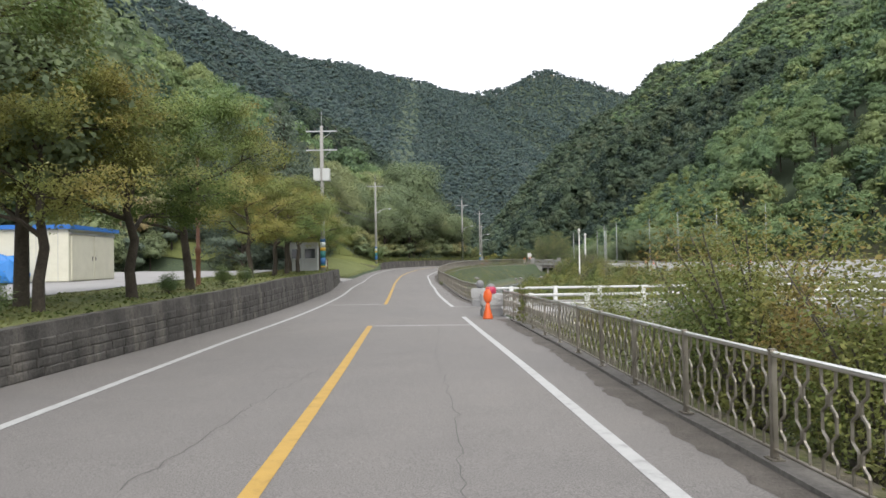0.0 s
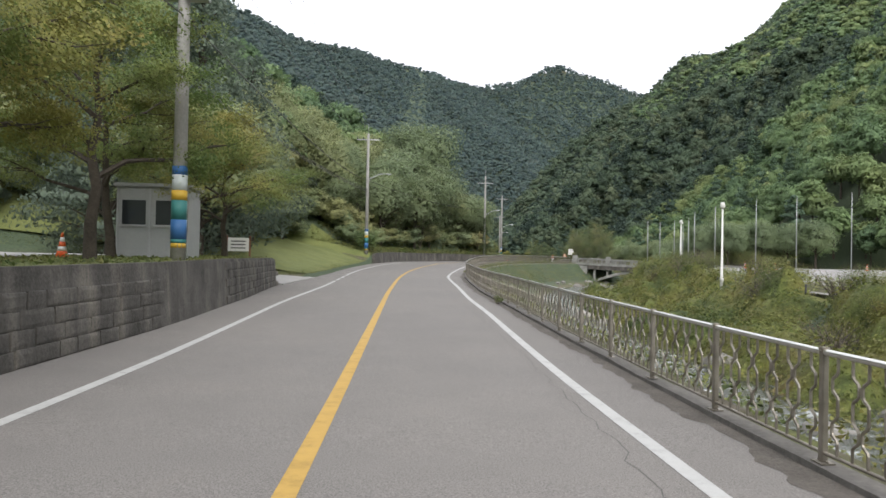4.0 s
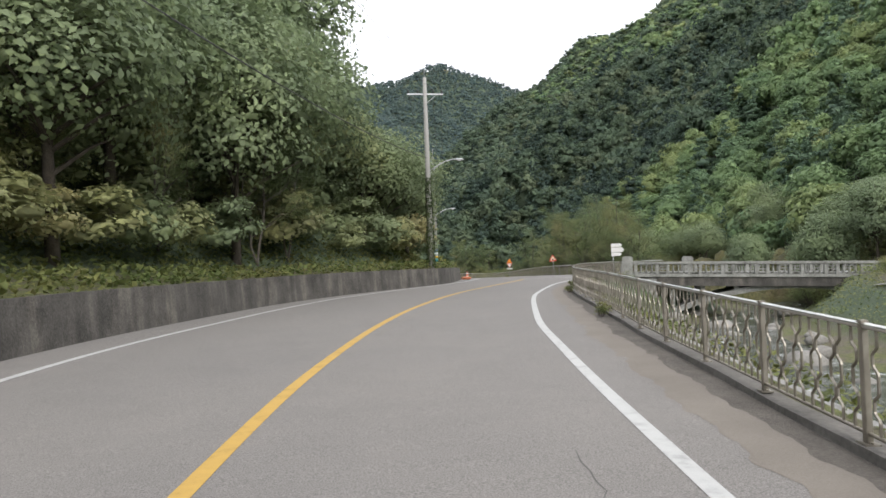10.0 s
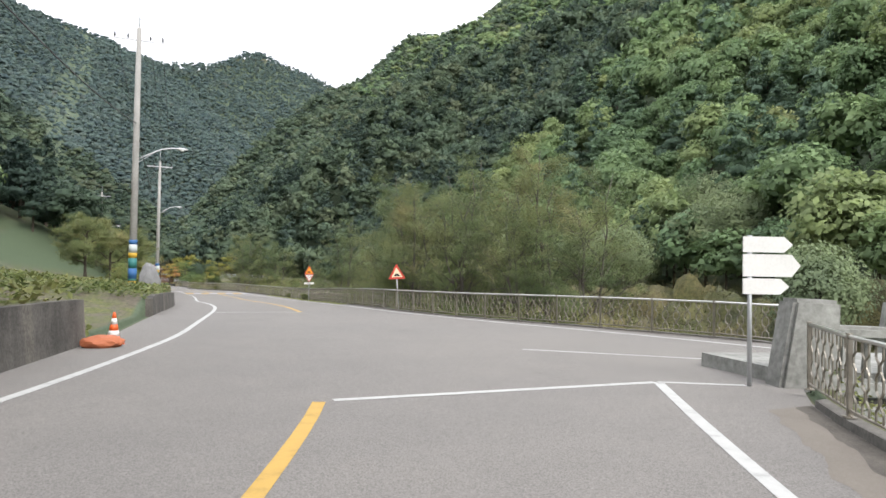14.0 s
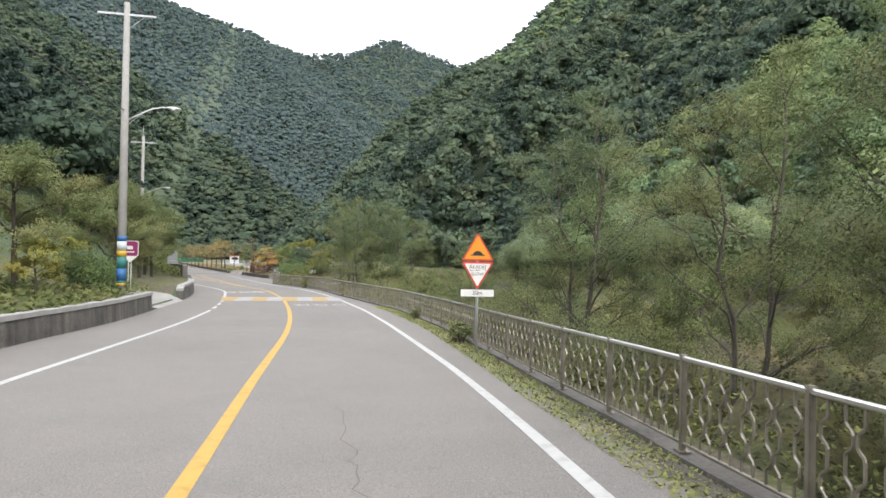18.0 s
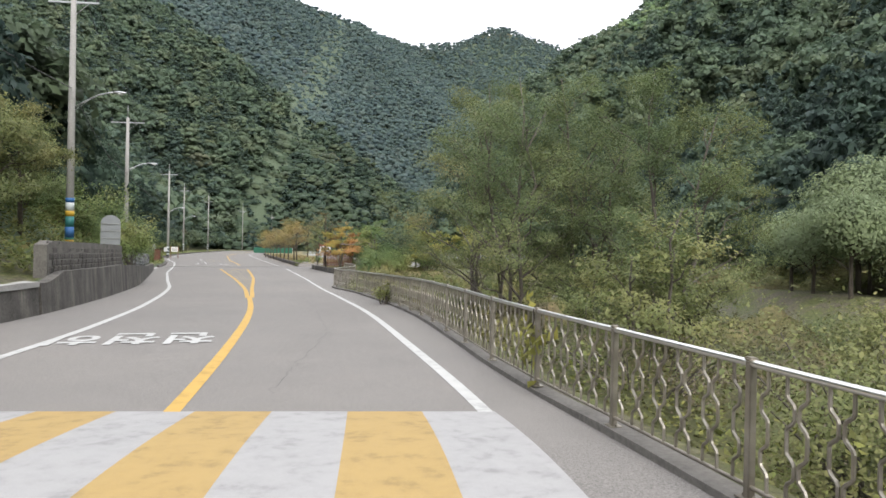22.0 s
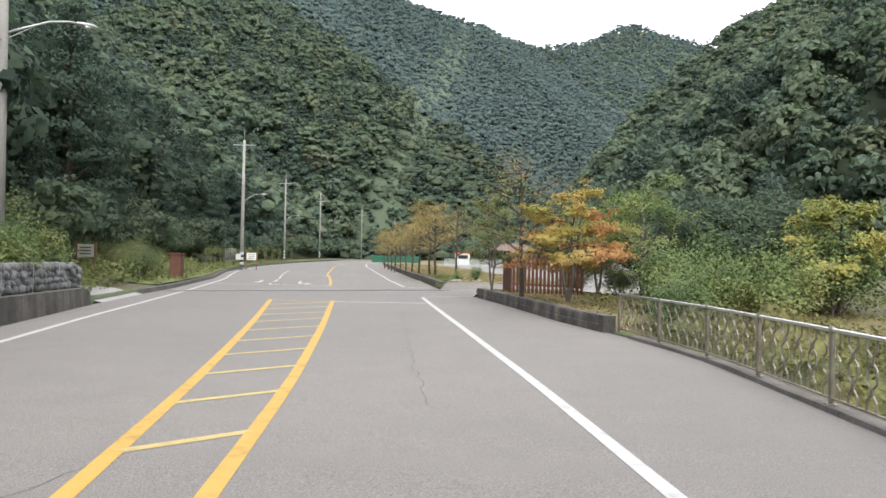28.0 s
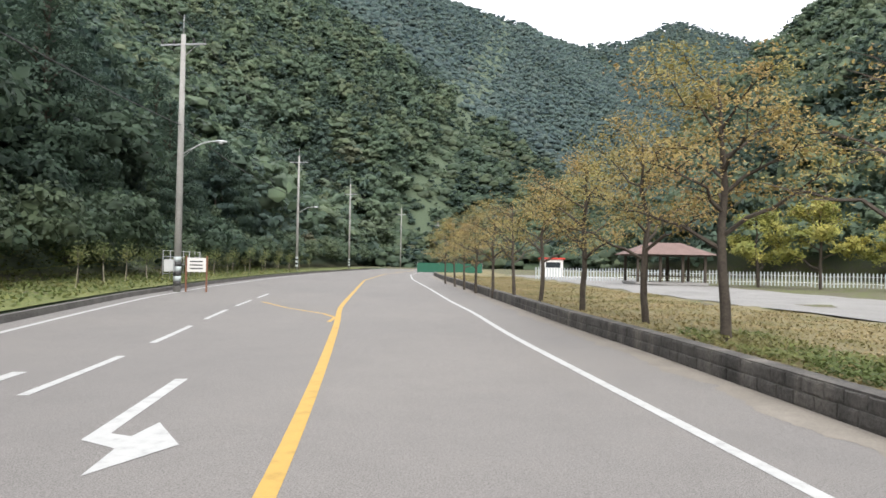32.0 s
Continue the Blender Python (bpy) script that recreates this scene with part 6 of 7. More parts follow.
def slow_sign(x, y, top, turn):
    z0 = ground_at(x, y)
    s = thing("slow_sign", "orange hump warning above a white slow triangle and distance plate", "road sign", pose(x, y, z0, 0, 0, turn))
    t = top - z0
    part("post", tube([(0, .05, -.3), (0, .05, t - .15)], .032, 8), M_GALV, s)
    a = plate("upper_border", rounded(triangle(.76, t - .658), .055), 0, .012, M_SIGNRED, s, "red border of the upper triangle")
    plate("upper_face", rounded(triangle(.64, t - .62), .035), -.004, .004, M_SIGNORANGE, a)
    plate("hump_symbol", hump_shape(.34, .09, t - .54), -.008, .003, M_BLACK, a)
    b = plate("lower_border", rounded(triangle(.76, t - .685, False), .055), 0, .012, M_SIGNRED, s, "red border of the lower triangle")
    plate("lower_face", rounded(triangle(.62, t - .728, False), .035), -.004, .004, M_SIGNWHITE, b)
    words("slow_word", "천천히", .15, pose(0, -.009, t - .84, 90), M_BLACK, "", b)
    words("slow_word", "SLOW", .105, pose(0, -.009, t - .975, 90), M_BLACK, "", b)
    c = plate("distance_plate", rounded([(-.39, t - 1.5), (.39, t - 1.5), (.39, t - 1.335), (-.39, t - 1.335)], .025), -.006, .012, M_SIGNWHITE, s, "white distance plate with dark rim")
    plate("plate_rim", rounded([(-.403, t - 1.513), (.403, t - 1.513), (.403, t - 1.322), (-.403, t - 1.322)], .03), -.002, .008, M_BLACK, c)
    words("distance_word", "30m", .14, pose(0, -.012, t - 1.418, 90), M_BLACK, "", c)


slow_sign(24.34, 165.95, 2.93, -11)


def guide_sign():
    x, y = 19.2, 117.3
    s = thing("guide_sign", "steel post with three blank white arrow boards", "road sign", pose(x, y, ground_at(x, y), 0, 0, -22), "")
    part("post", tube([(0, .04, -.3), (0, .04, 2.3)], .035, 8), M_GALV, s)
    for z, w, h in ((2.16, .66, .24), (1.84, .78, .34), (1.52, .6, .24)):
        plate("arrow_board", [(-.12, z - h / 2), (w - .14, z - h / 2), (w, z), (w - .14, z + h / 2), (-.12, z + h / 2)], 0, .025, M_SIGNWHITE, s)
        plate("clamp", [(-.05, z - .05), (.05, z - .05), (.05, z + .05), (-.05, z + .05)], .026, .03, M_GALV, s)


guide_sign()


def bus_stop_sign(x=13.4, y=183.9):
    z0 = ground_at(x, y)
    s = thing("bus_stop_sign", "magenta bus stop sign on two thin posts", "road sign", pose(x, y, z0, 0, 0, -8))
    for sx in (-.06, .06):
        part("post", tube([(sx, .03, -.2), (sx, .03, 2.0)], .018, 6), M_SIGNWHITE, s)
    b = plate("board", rounded([(-.34, 1.85), (.34, 1.85), (.34, 2.5), (-.34, 2.5)], .09), 0, .02, M_PURPLE, s)
    plate("rim", rounded([(-.37, 1.82), (.37, 1.82), (.37, 2.53), (-.37, 2.53)], .1), .004, .014, M_SIGNWHITE, b)
    plate("bus_symbol", rounded([(-.13, 2.14), (.13, 2.14), (.13, 2.3), (-.13, 2.3)], .03), -.004, .003, M_SIGNWHITE, b)
    plate("text_bar", [(-.2, 2.0), (.2, 2.0), (.2, 2.05), (-.2, 2.05)], -.004, .003, M_SIGNWHITE, b)
    plate("lower_board", rounded([(-.32, 1.83), (0, 1.55), (.32, 1.83)], .04), 0, .02, M_SIGNWHITE, s, "white lower triangle")


bus_stop_sign()


def sign_back(x=10.75, y=217.1):
    z0 = ground_at(x, y) + .25
    s = thing("sign_back", "grey back of a tall shield-shaped road sign", "road sign", pose(x, y, z0, 0, 0, -6))
    for sz in (-.12, .12):
        part("post", tube([(sz, .04, -.5), (sz, .04, 1.7)], .025, 6), M_GALV, s)
    arch = [(-.42, .6), (.42, .6), (.42, 1.5)] + [(.42 * math.cos(a), 1.5 + .34 * math.sin(a)) for a in np.linspace(.15, 2.99, 9)] + [(-.42, 1.5)]
    b = plate("board", arch, 0, .015, M_SIGNBACK, s)
    for z in (.85, 1.15, 1.45):
        plate("stiffener", [(-.38, z), (.38, z), (.38, z + .04), (-.38, z + .04)], -.02, .02, M_GALV, b)


sign_back()


def notice_board(x, y, turn, label, w=.8, h=.5, z=1.0, mat=None):
    s = thing("notice_board", label, "notice board", pose(x, y, ground_at(x, y), 0, 0, turn))
    for sx in (-w * .55, w * .55):
        part("post", box(sx - .04, 0, -.2, sx + .04, .08, z + h + .1, .008), M_RUST, s)
    b = plate("panel", [(-w / 2, z), (w / 2, z), (w / 2, z + h), (-w / 2, z + h)], .01, .04, mat or M_SIGNWHITE, s)
    for k in range(3):
        plate("text_bar", [(-w * .36, z + h * (.2 + .25 * k)), (w * .34, z + h * (.2 + .25 * k)), (w * .34, z + h * (.28 + .25 * k)), (-w * .36, z + h * (.28 + .25 * k))], .004, .004, M_BLACK, b)


notice_board(-9.9, 38.4, 15, "dark-framed white notice board by the side road", .9, .6, .3)
notice_board(-8.6, 292.6, 14, "white notice panel fixed beside the pole", .9, .7, 1.0)
notice_board(-1.9, 254.6, 12, "white notice in a brown timber frame in the weeds", .7, .55, 1.1)

# ---- cones and barriers ----
M_ORANGE = plain("orange_plastic", (.75, .13, .03), .4)
M_PINK = plain("pink_plastic_bag", (.5, .03, .09), .3)


def traffic_paddle(x, y):
    s = thing("traffic_paddle", "bright orange plastic paddle-shaped road barrier", "road barrier", pose(x, y, float(road_z(y)), 0, 0, -20) @ Matrix.Scale(.94, 4))
    bm = bmesh.new()
    add_tube(bm, [(0, 0, 0), (0, 0, .06), (0, 0, .45), (0, 0, .6)], [.2, .19, .09, .06], 12)
    part("base", bm, M_ORANGE, s)
    head = bmesh.new()
    bmesh.ops.create_uvsphere(head, u_segments=16, v_segments=10, radius=1)
    bmesh.ops.transform(head, matrix=Matrix.LocRotScale((0, 0, .86), None, (.17, .085, .27)), verts=head.verts)
    part("head", head, M_ORANGE, s, "rounded orange paddle head")
    part("handle", tube([(-.07, 0, 1.1), (-.06, 0, 1.18), (.06, 0, 1.18), (.07, 0, 1.1)], .02, 6), M_ORANGE, s)


traffic_paddle(2.74, -1.25)


def traffic_cone(x, y, z, lean, label="orange and white striped traffic cone"):
    s = thing("traffic_cone", label, "traffic cone", pose(x, y, z, lean, 0, 10), "traffic cones")
    part("foot", box(-.2, -.2, 0, .2, .2, .04, .012), M_ORANGE, s)
    for k in range(5):
        a, b = .04 + k * .13, .04 + (k + 1) * .13
        part("band", tube([(0, 0, a), (0, 0, b)], [.15 - k * .025, .15 - (k + 1) * .025], 14), M_SIGNWHITE if k % 2 else M_ORANGE, s)


traffic_cone(10.35, 126.4, float(road_z(126.4)), 3)
cone_bag = thing("sandbag", "dirty orange sandbag slumped at the cone", "sandbag", pose(10.15, 125.7, float(road_z(125.7)) + .1))
bg = bmesh.new()
bmesh.ops.create_icosphere(bg, subdivisions=3, radius=1)
for v in bg.verts:
    v.co = Vector((v.co.x * .42, v.co.y * .3, v.co.z * .16)) * (1 + .15 * noise.noise(v.co * 2))
part("sack", bg, plain("dirty_orange_sack", (.4, .12, .05), .7), cone_bag)
for k, (x, y) in enumerate(((38, 62), (44, 70), (33, 78), (41, 55), (46, 84), (36, 92))):
    traffic_cone(x, y, ground_at(x, y) + .06, 0, "orange traffic cone standing on the gravel lot")

# ---- granite pillar with a ball, white-railed bridge ----
M_GRANITE = two_scale("pale_granite", (.28, .28, .28), (.47, .47, .46), 60, 2, .7, .25, .006)
M_GRANITE2 = two_scale("grey_granite", (.13, .13, .135), (.25, .25, .25), 60, 2, .7, .25, .006)
M_RAILWHITE = plain("white_painted_pipe", (.74, .74, .72), .4)


def ball_pillar(x, y, turn, label):
    s = thing("ball_pillar", label, "bridge pillar", pose(x, y, float(road_z(y)) + .0, 0, 0, turn) @ Matrix.Diagonal((.78, .8, .97, 1)), "bridge end pillars")
    part("base", box(-.5, -.36, -.1, .5, .36, .3, .03), M_GRANITE2, s, "darker granite base")
    part("waist", box(-.46, -.32, .3, .46, .32, .4, .03), M_GRANITE, s)
    body = part("block", box(-.52, -.37, .4, .52, .37, .86, .04), M_GRANITE, s, "pale granite block with carved waves")
    pts = [(-.42 + .84 * t, -.378, .55 + .05 * math.sin(t * 14)) for t in np.linspace(0, 1, 22)]
    part("carving", tube(pts, .018, 5), M_GRANITE, body)
    for cx, cz in ((-.25, .7), (.1, .72), (.32, .66), (-.05, .66)):
        bm = bmesh.new()
        bmesh.ops.create_icosphere(bm, subdivisions=2, radius=.06, matrix=Matrix.LocRotScale((cx, -.375, cz), None, (1.2, .3, 1)))
        part("carving", bm, M_GRANITE, body)
    bm = bmesh.new()
    bmesh.ops.create_uvsphere(bm, u_segments=20, v_segments=14, radius=1)
    for v in bm.verts:
        v.co = Vector((v.co.x * .235, v.co.y * .235, v.co.z * .205 + 1.055)) 
        for q in v.link_faces:
            q.smooth = True
    part("ball", bm, M_GRANITE2, s, "smooth grey stone ball")


ball_pillar(2.9, 6.3, -6, "granite bridge pillar topped with a stone ball")
ball_pillar(2.98, .25, 6, "granite bridge pillar wrapped in pink plastic")
wrap = thing("plastic_wrap", "torn pink plastic wrapped round the stone ball", "plastic sheet", pose(2.95, .0, float(road_z(-1)) + .84, 0, 0, 0) @ Matrix.Scale(.8, 4))
bm = bmesh.new()
bmesh.ops.create_icosphere(bm, subdivisions=3, radius=.25)
bmesh.ops.delete(bm, geom=[v for v in bm.verts if v.co.y > .02 or v.co.z > .2], context="VERTS")
for v in bm.verts:
    v.co *= 1.05 + .12 * noise.noise(v.co * 9)
    v.co.z += .14
    v.co.y += .22
part("film", bm, M_PINK, wrap)


def white_bridge():
    zb = float(road_z(3))
    s = thing("footbridge", "concrete bridge with white pipe railings over the stream", "bridge", pose(0, 0, zb))
    part("deck", box(3.1, -.9, -.5, 24, 6.4, .012, .02), M_PALE, s, "pale concrete deck")
    for y in (-.75, 6.25):
        x0 = 3.75
        part("plinth", box(x0, y - .2, .0, 24, y + .2, .24, .03), M_CONC, s, "grey concrete plinth")
        for z, r in ((.82, .055), (.5, .042)):
            part("pipe", tube([(x0 - .2, y, z), (24, y, z)], r, 10), M_RAILWHITE, s, "white painted pipe")
        for x in np.arange(4.35, 24, 2.05):
            bm = bmesh.new()
            add_box(bm, -.09, -.07, .24, .09, .07, .9, .015, Matrix.Translation((x, y, 0)) @ Matrix.Shear("XZ", 4, (0, 0)))
            part("rail_post", bm, M_RAILWHITE, s)
    part("drain_cover", box(3.2, -.2, .012, 3.5, 6.0, .022), M_GRATE, s, "dark slotted drain cover")


white_bridge()

# ---- old concrete arch bridge ----
M_OLDCONC = two_scale("old_bridge_concrete", (.10, .10, .09), (.36, .36, .335), 9, 1.2, .95, .4, .015)


def arch_bridge():
    d = Vector((.92, -.38, 0)).normalized()
    m = Matrix.Translation((20.0, 117.1, float(road_z(117)) + .22)) @ Matrix(((d.x, -d.y, 0, 0), (d.y, d.x, 0, 0), (0, 0, 1, 0), (0, 0, 0, 1))) @ pose(0, 0, 0, 0, 1.9, 0)
    s = thing("arch_bridge", "weathered concrete arch bridge with balustrades", "bridge", m)
    bm = bmesh.new()
    vs = [bm.verts.new(p) for p in ((-.2, .16, .0), (46, .16, .0), (46, 3.94, .0), (4.2, 3.94, .0), (-.6, 2.2, .0))]
    f = bm.faces.new(vs)
    r = bmesh.ops.extrude_face_region(bm, geom=[f])
    bmesh.ops.translate(bm, vec=(0, 0, -.5), verts=[v for v in r["geom"] if isinstance(v, bmesh.types.BMVert)])
    bmesh.ops.recalc_face_normals(bm, faces=bm.faces)
    part("deck", bm, M_OLDCONC, s, "grey stained deck slab")
    block = bpy.data.meshes.new("baluster")
    bb = bmesh.new()
    add_box(bb, -.075, -.07, -.12, .075, .07, -.06)
    add_tube(bb, [(0, 0, -.06), (0, 0, .08), (0, 0, .36), (0, 0, .54)], [.055, .075, .055, .085], 7)
    bb.to_mesh(block)
    bb.free()
    block.materials.append(M_OLDCONC)
    for y, x0 in ((0, .4), (4.1, 4.9)):
        rail = part("balustrade", box(x0, y - .16, -.34, 45.5, y + .14, -.12, .02), M_OLDCONC, s)
        part("handrail", box(x0, y - .17, .53, 45.5, y + .17, .74, .05), M_OLDCONC, rail, "thick weathered handrail")
        part("edge_beam", box(x0, y - .08, -.95, 45.5, y + .14, -.34, .01), M_STONEWALL, s, "dark stained beam under the railing")
        for k in range(int((45 - x0) / .36)):
            x = x0 + .3 + k * .36
            if k % 6 in (0, 4):
                part("pier", box(x - .1, y - .13, -.12, x + .1, y + .13, .53), M_OLDCONC, rail)
            elif k % 6 == 5:
                for z in (.02, .22, .42):
                    part("bar", box(x - .28, y - .06, z - .05, x + .28, y + .06, z + .05, .015), M_OLDCONC, rail)
            else:
                ob = new("baluster", block)
                ob.location, ob.parent = (x, y, 0), rail
        bm = bmesh.new()
        v = add_box(bm, x0 - .9, y - .26, -.9, x0 + .1, y + .26, 1.12, .06)
        for q in bm.verts:
            if q.co.z > .8 and q.co.x < x0 - .5:
                q.co.x += .26
        part("end_pillar", bm, M_OLDCONC, s, "pale chamfered end pillar")
    bm = bmesh.new()
    n, x0, x1, rise = 18, 2.0, 21.0, 2.5
    ring = []
    for k in range(n + 1):
        t = k / n
        x, z = x0 + (x1 - x0) * t, -3.2 + rise * 4 * t * (1 - t)
        ring.append([bm.verts.new(p) for p in ((x, .2, z), (x, 3.9, z), (x, 3.9, z - .38), (x, .2, z - .38))])
    for a, b in zip(ring[:-1], ring[1:]):
        for q in range(4):
            bm.faces.new((a[q], a[(q + 1) % 4], b[(q + 1) % 4], b[q]))
    part("arch", bm, M_OLDCONC, s, "flat concrete arch under the deck")
    for x in (3.2, 5.2, 7.4, 15.6, 17.8, 19.8):
        t = (x - x0) / (x1 - x0)
        for y in (.5, 3.5):
            part("column", box(x - .16, y - .2, -3.3 + rise * 4 * t * (1 - t), x + .16, y + .2, -.5), M_OLDCONC, s)
    part("abutment", box(-1.0, -.2, -4.2, 2.1, 4.2, -.45, .05), M_OLDCONC, s)
    part("abutment", box(21, -.2, -4.2, 46, 4.2, -.45, .05), M_OLDCONC, s)


arch_bridge()

# ---- trees ----
cherry = [make_tree("cherry_tree", lab, 50 + i, 5.8, 3.9, .135, mat, M_BARK, 36000, .075, .3, 10, .38, 1.0, 1, .07) for i, (lab, mat) in enumerate(
    (("cherry tree turning ochre above the stone wall", M_OCHRE), ("spreading cherry tree with low forked limbs", M_CHERRY), ("dense yellow-green cherry tree on the planted strip", M_CHERRY)))]
copies(cherry[0], [(-7.7, -10.9, .92, .3), (-8.9, 10.5, 1.0, 2.0), (-8.9, 19.0, 1.0, 4.0), (-9.4, 31.5, .95, 1.1)], "cherry trees")
copies(cherry[1], [(-7.7, -6.3, 1.08, 1.0), (-8.7, 14.8, 1.0, 5.0), (-9.2, 24.0, 1.05, .4), (-9.6, 35.5, .9, 3.2)], "cherry trees")
copies(cherry[2], [(-7.7, -1.7, 1.14, 2.2), (-10.6, 28, 1.0, 2.6)], "cherry trees")
copies(make_tree("cherry_tree", "tall green cherry tree overhanging the wall", 58, 8.6, 4.4, .19, M_CHERRYGREEN, M_BARK, 70000, .085, .42, 13, .42, 1.1, 1, .05), [(-9.0, -16.0, 1.0, .9)], "cherry trees")

broad = [make_crowned("broadleaf_tree", lab, 70 + i, 8.5, 3.1, False, M_GROVE, 30, 12000, .21, tint) for i, (lab, tint) in enumerate(
    (("dark green broadleaf tree on the bank", .5), ("leafy green tree at the wood's edge", .66), ("shady green tree crowding the bank", .44)))]
copies(broad[0], spread_spots(71, 18, lambda y: edge_left(y) - 15, 79, 128, 3, 12, .75, 1.15, 2.6) + spread_spots(75, 34, edge_right, 150, 228, 26, 37, .55, .95, 2.6), "bank trees")
copies(broad[1], spread_spots(72, 16, lambda y: edge_left(y) - 17, 79, 130, 0, 13, .8, 1.3, 2.8), "bank trees")
copies(broad[2], [*spread_spots(73, 10, lambda y: edge_left(y) - 22, 134, 160, 0, 12, .7, 1.0, 3.0), (-9.1, -9.2, 1.0, 1.2), (-3.8, 116, 1.75, 1.0), (-6.2, 112.5, 1.5, 4.0), (-2.6, 108.5, 1.35, 2.2), (-5.8, 103, 1.4, 5.1), (-8.5, 97, 1.35, .4), *spread_spots(74, 20, lambda y: 0 * y + 38, 113, 133, 0, 20, .6, .95, 2.6)], "bank trees")
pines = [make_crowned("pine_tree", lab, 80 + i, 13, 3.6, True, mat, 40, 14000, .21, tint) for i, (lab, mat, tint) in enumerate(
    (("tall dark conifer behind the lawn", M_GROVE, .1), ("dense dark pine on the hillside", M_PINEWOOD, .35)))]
copies(pines[0], [(-16.0, 50.5, 1.3, .5), (-17.8, 56.5, 1.45, 2), (-27, 59.5, 1.1, 4), (-16.8, 65, 1.25, 1), (-21, 62, 1.2, 3), (-22, 71, 1.15, 5), (-14.4, 46, .9, 2.2), (-24, 54, 1.2, 1.7), (-19.5, 46.5, 1.1, .2), (-25, 66, 1.2, 4)], "lawn pines")
copies(pines[1], spread_spots(82, 26, lambda y: edge_left(y) - 17, 250, 345, 0, 9, .7, 1.1, 3.2), "hillside pines")
copies(make_crowned("plane_tree", "big bright green tree leaning over the lawn", 77, 9.5, 4.2, False, M_GROVE, 34, 15000, .22, .62),
       [(-13.4, 43.5, 1.0, 1), (-21, 73, 1.1, 3), (-18.5, 79.5, .95, 5)], "lawn trees")

acacia = [make_tree("locust_tree", lab, 90 + i, 10.0, 3.2, .09, M_LOCUST, M_GREYBARK, 44000, .055, .2, 11, .95, .95, n, .06, "slender grey-brown forking stems") for i, (lab, n) in enumerate(
    (("slender olive-green locust tree behind the railing", 3), ("thin-leaved locust tree on the river bank", 2), ("open olive tree with bare lower limbs", 3)))]
copies(acacia[0], [(26.6, 142.5, 1.0, .3), (27.0, 150.5, 1.1, 2), (29.5, 158, 1.05, 4), (26.0, 207.5, 1.0, 1), (31, 146, 1.15, 2.5), (33, 154, 1.1, 1.2)], "river bank trees")
copies(acacia[1], [(25.8, 146.6, .95, 1.3), (28.6, 154.4, 1.1, 3), (29.8, 163.5, .9, 5), (25.4, 212, 1.1, .7), (29.5, 204, .95, 2), (34.5, 162, 1.1, .4), (29.6, 138.5, 1.1, 3.3), *spread_spots(83, 18, lambda y: edge_left(y) - 9, 82, 122, 0, 6, .6, .85, 2.2)], "river bank trees")
copies(acacia[2], [(27.6, 138.0, .9, .8), (30.5, 150, 1.15, 2.6), (28.2, 168.5, .85, 4.4), (28.6, 208.5, 1.1, 3), (27.9, 133, .85, 5.2), (31.5, 190, .75, 1.6)], "river bank trees")
sapling = make_tree("sapling", "small olive-green sapling in the brush", 95, 4.6, 1.5, .05, M_OLIVE, M_GREYBARK, 5000, .085, .25, 7, .9, 1.5, 2)
copies(sapling, spread_spots(96, 22, edge_right, 168, 204, 3, 12, .6, 1.2, 1.8) + [(15.8, 255.2, .95, 2)], "bank saplings")
garden = make_tree("garden_tree", "round olive garden tree beside the bus stop", 97, 5.2, 2.6, .11, M_OLIVE, M_BARK, 20000, .085, .28, 9, .55, 1.35)
copies(garden, [(9.6, 171, 1.05, .4), (10.9, 177.5, 1.0, 2), (11.8, 188.5, 1.0, 4), (9.8, 192.5, 1.1, 1), (8.0, 165, .95, 5), (11.6, 196.5, .8, 3), (7.4, 181, 1.1, .9), (11.6, 201, .95, 1.4), (10.4, 205.5, 1.0, 3), (9.3, 210.5, .9, 5), (7.4, 207, 1.1, .3), (8.2, 215, .85, 2.2), (5.6, 212, 1.1, 4)], "garden trees")

autumn = [make_tree("autumn_tree", lab, 100 + i, 5.0, 2.4, .085, M_AUTUMN, M_BARK, n, .075, .33, 12, .6, 1.1, 1, .04) for i, (lab, n) in enumerate(
    (("nearly bare tree with a few amber leaves", 900), ("tree with thinning yellow-orange leaves", 6000), ("amber-brown tree losing its leaves", 4200)))]
copies(autumn[0], [(13.3, 269.4, .95, .4), (7.3, 289.5, .9, 2), (16.95, 250.9, 1.0, 3.2), (3.6, 304, .9, 1)], "autumn trees")
copies(autumn[1], [(11.65, 272.9, 1.05, 1.3), (9.6, 280.6, .95, 4), (2.4, 309, .9, 2)], "autumn trees")
copies(autumn[2], [(10.85, 276.9, .95, 2.2), (8.4, 285.2, .9, 5), (6.1, 294, .9, .6), (4.8, 299, .9, 3.4), (0.9, 315, .85, 1)], "autumn trees")
maple = make_tree("maple_tree", "salmon and yellow maple with layered branches", 106, 4.3, 2.0, .07, M_RED, M_GREYBARK, 15000, .085, .3, 7, .14, .75, 3)
copies(maple, [(18.4, 248.7, 1.0, .6)], "corner maples")
gold = make_tree("golden_tree", "golden-yellow small tree by the white fence", 107, 3.8, 1.9, .07, M_GOLD, M_BARK, 4500, .14, .22, 8, .6, 1.3)
copies(make_tree("young_tree", "green and yellow young tree behind the maple", 108, 4.8, 2.2, .07, M_CHERRY, M_GREYBARK, 6500, .095, .25, 9, .35, 1.15, 2),
       [(21.2, 251.0, 1.0, 1), (20.0, 253.6, .9, 2)], "corner trees")
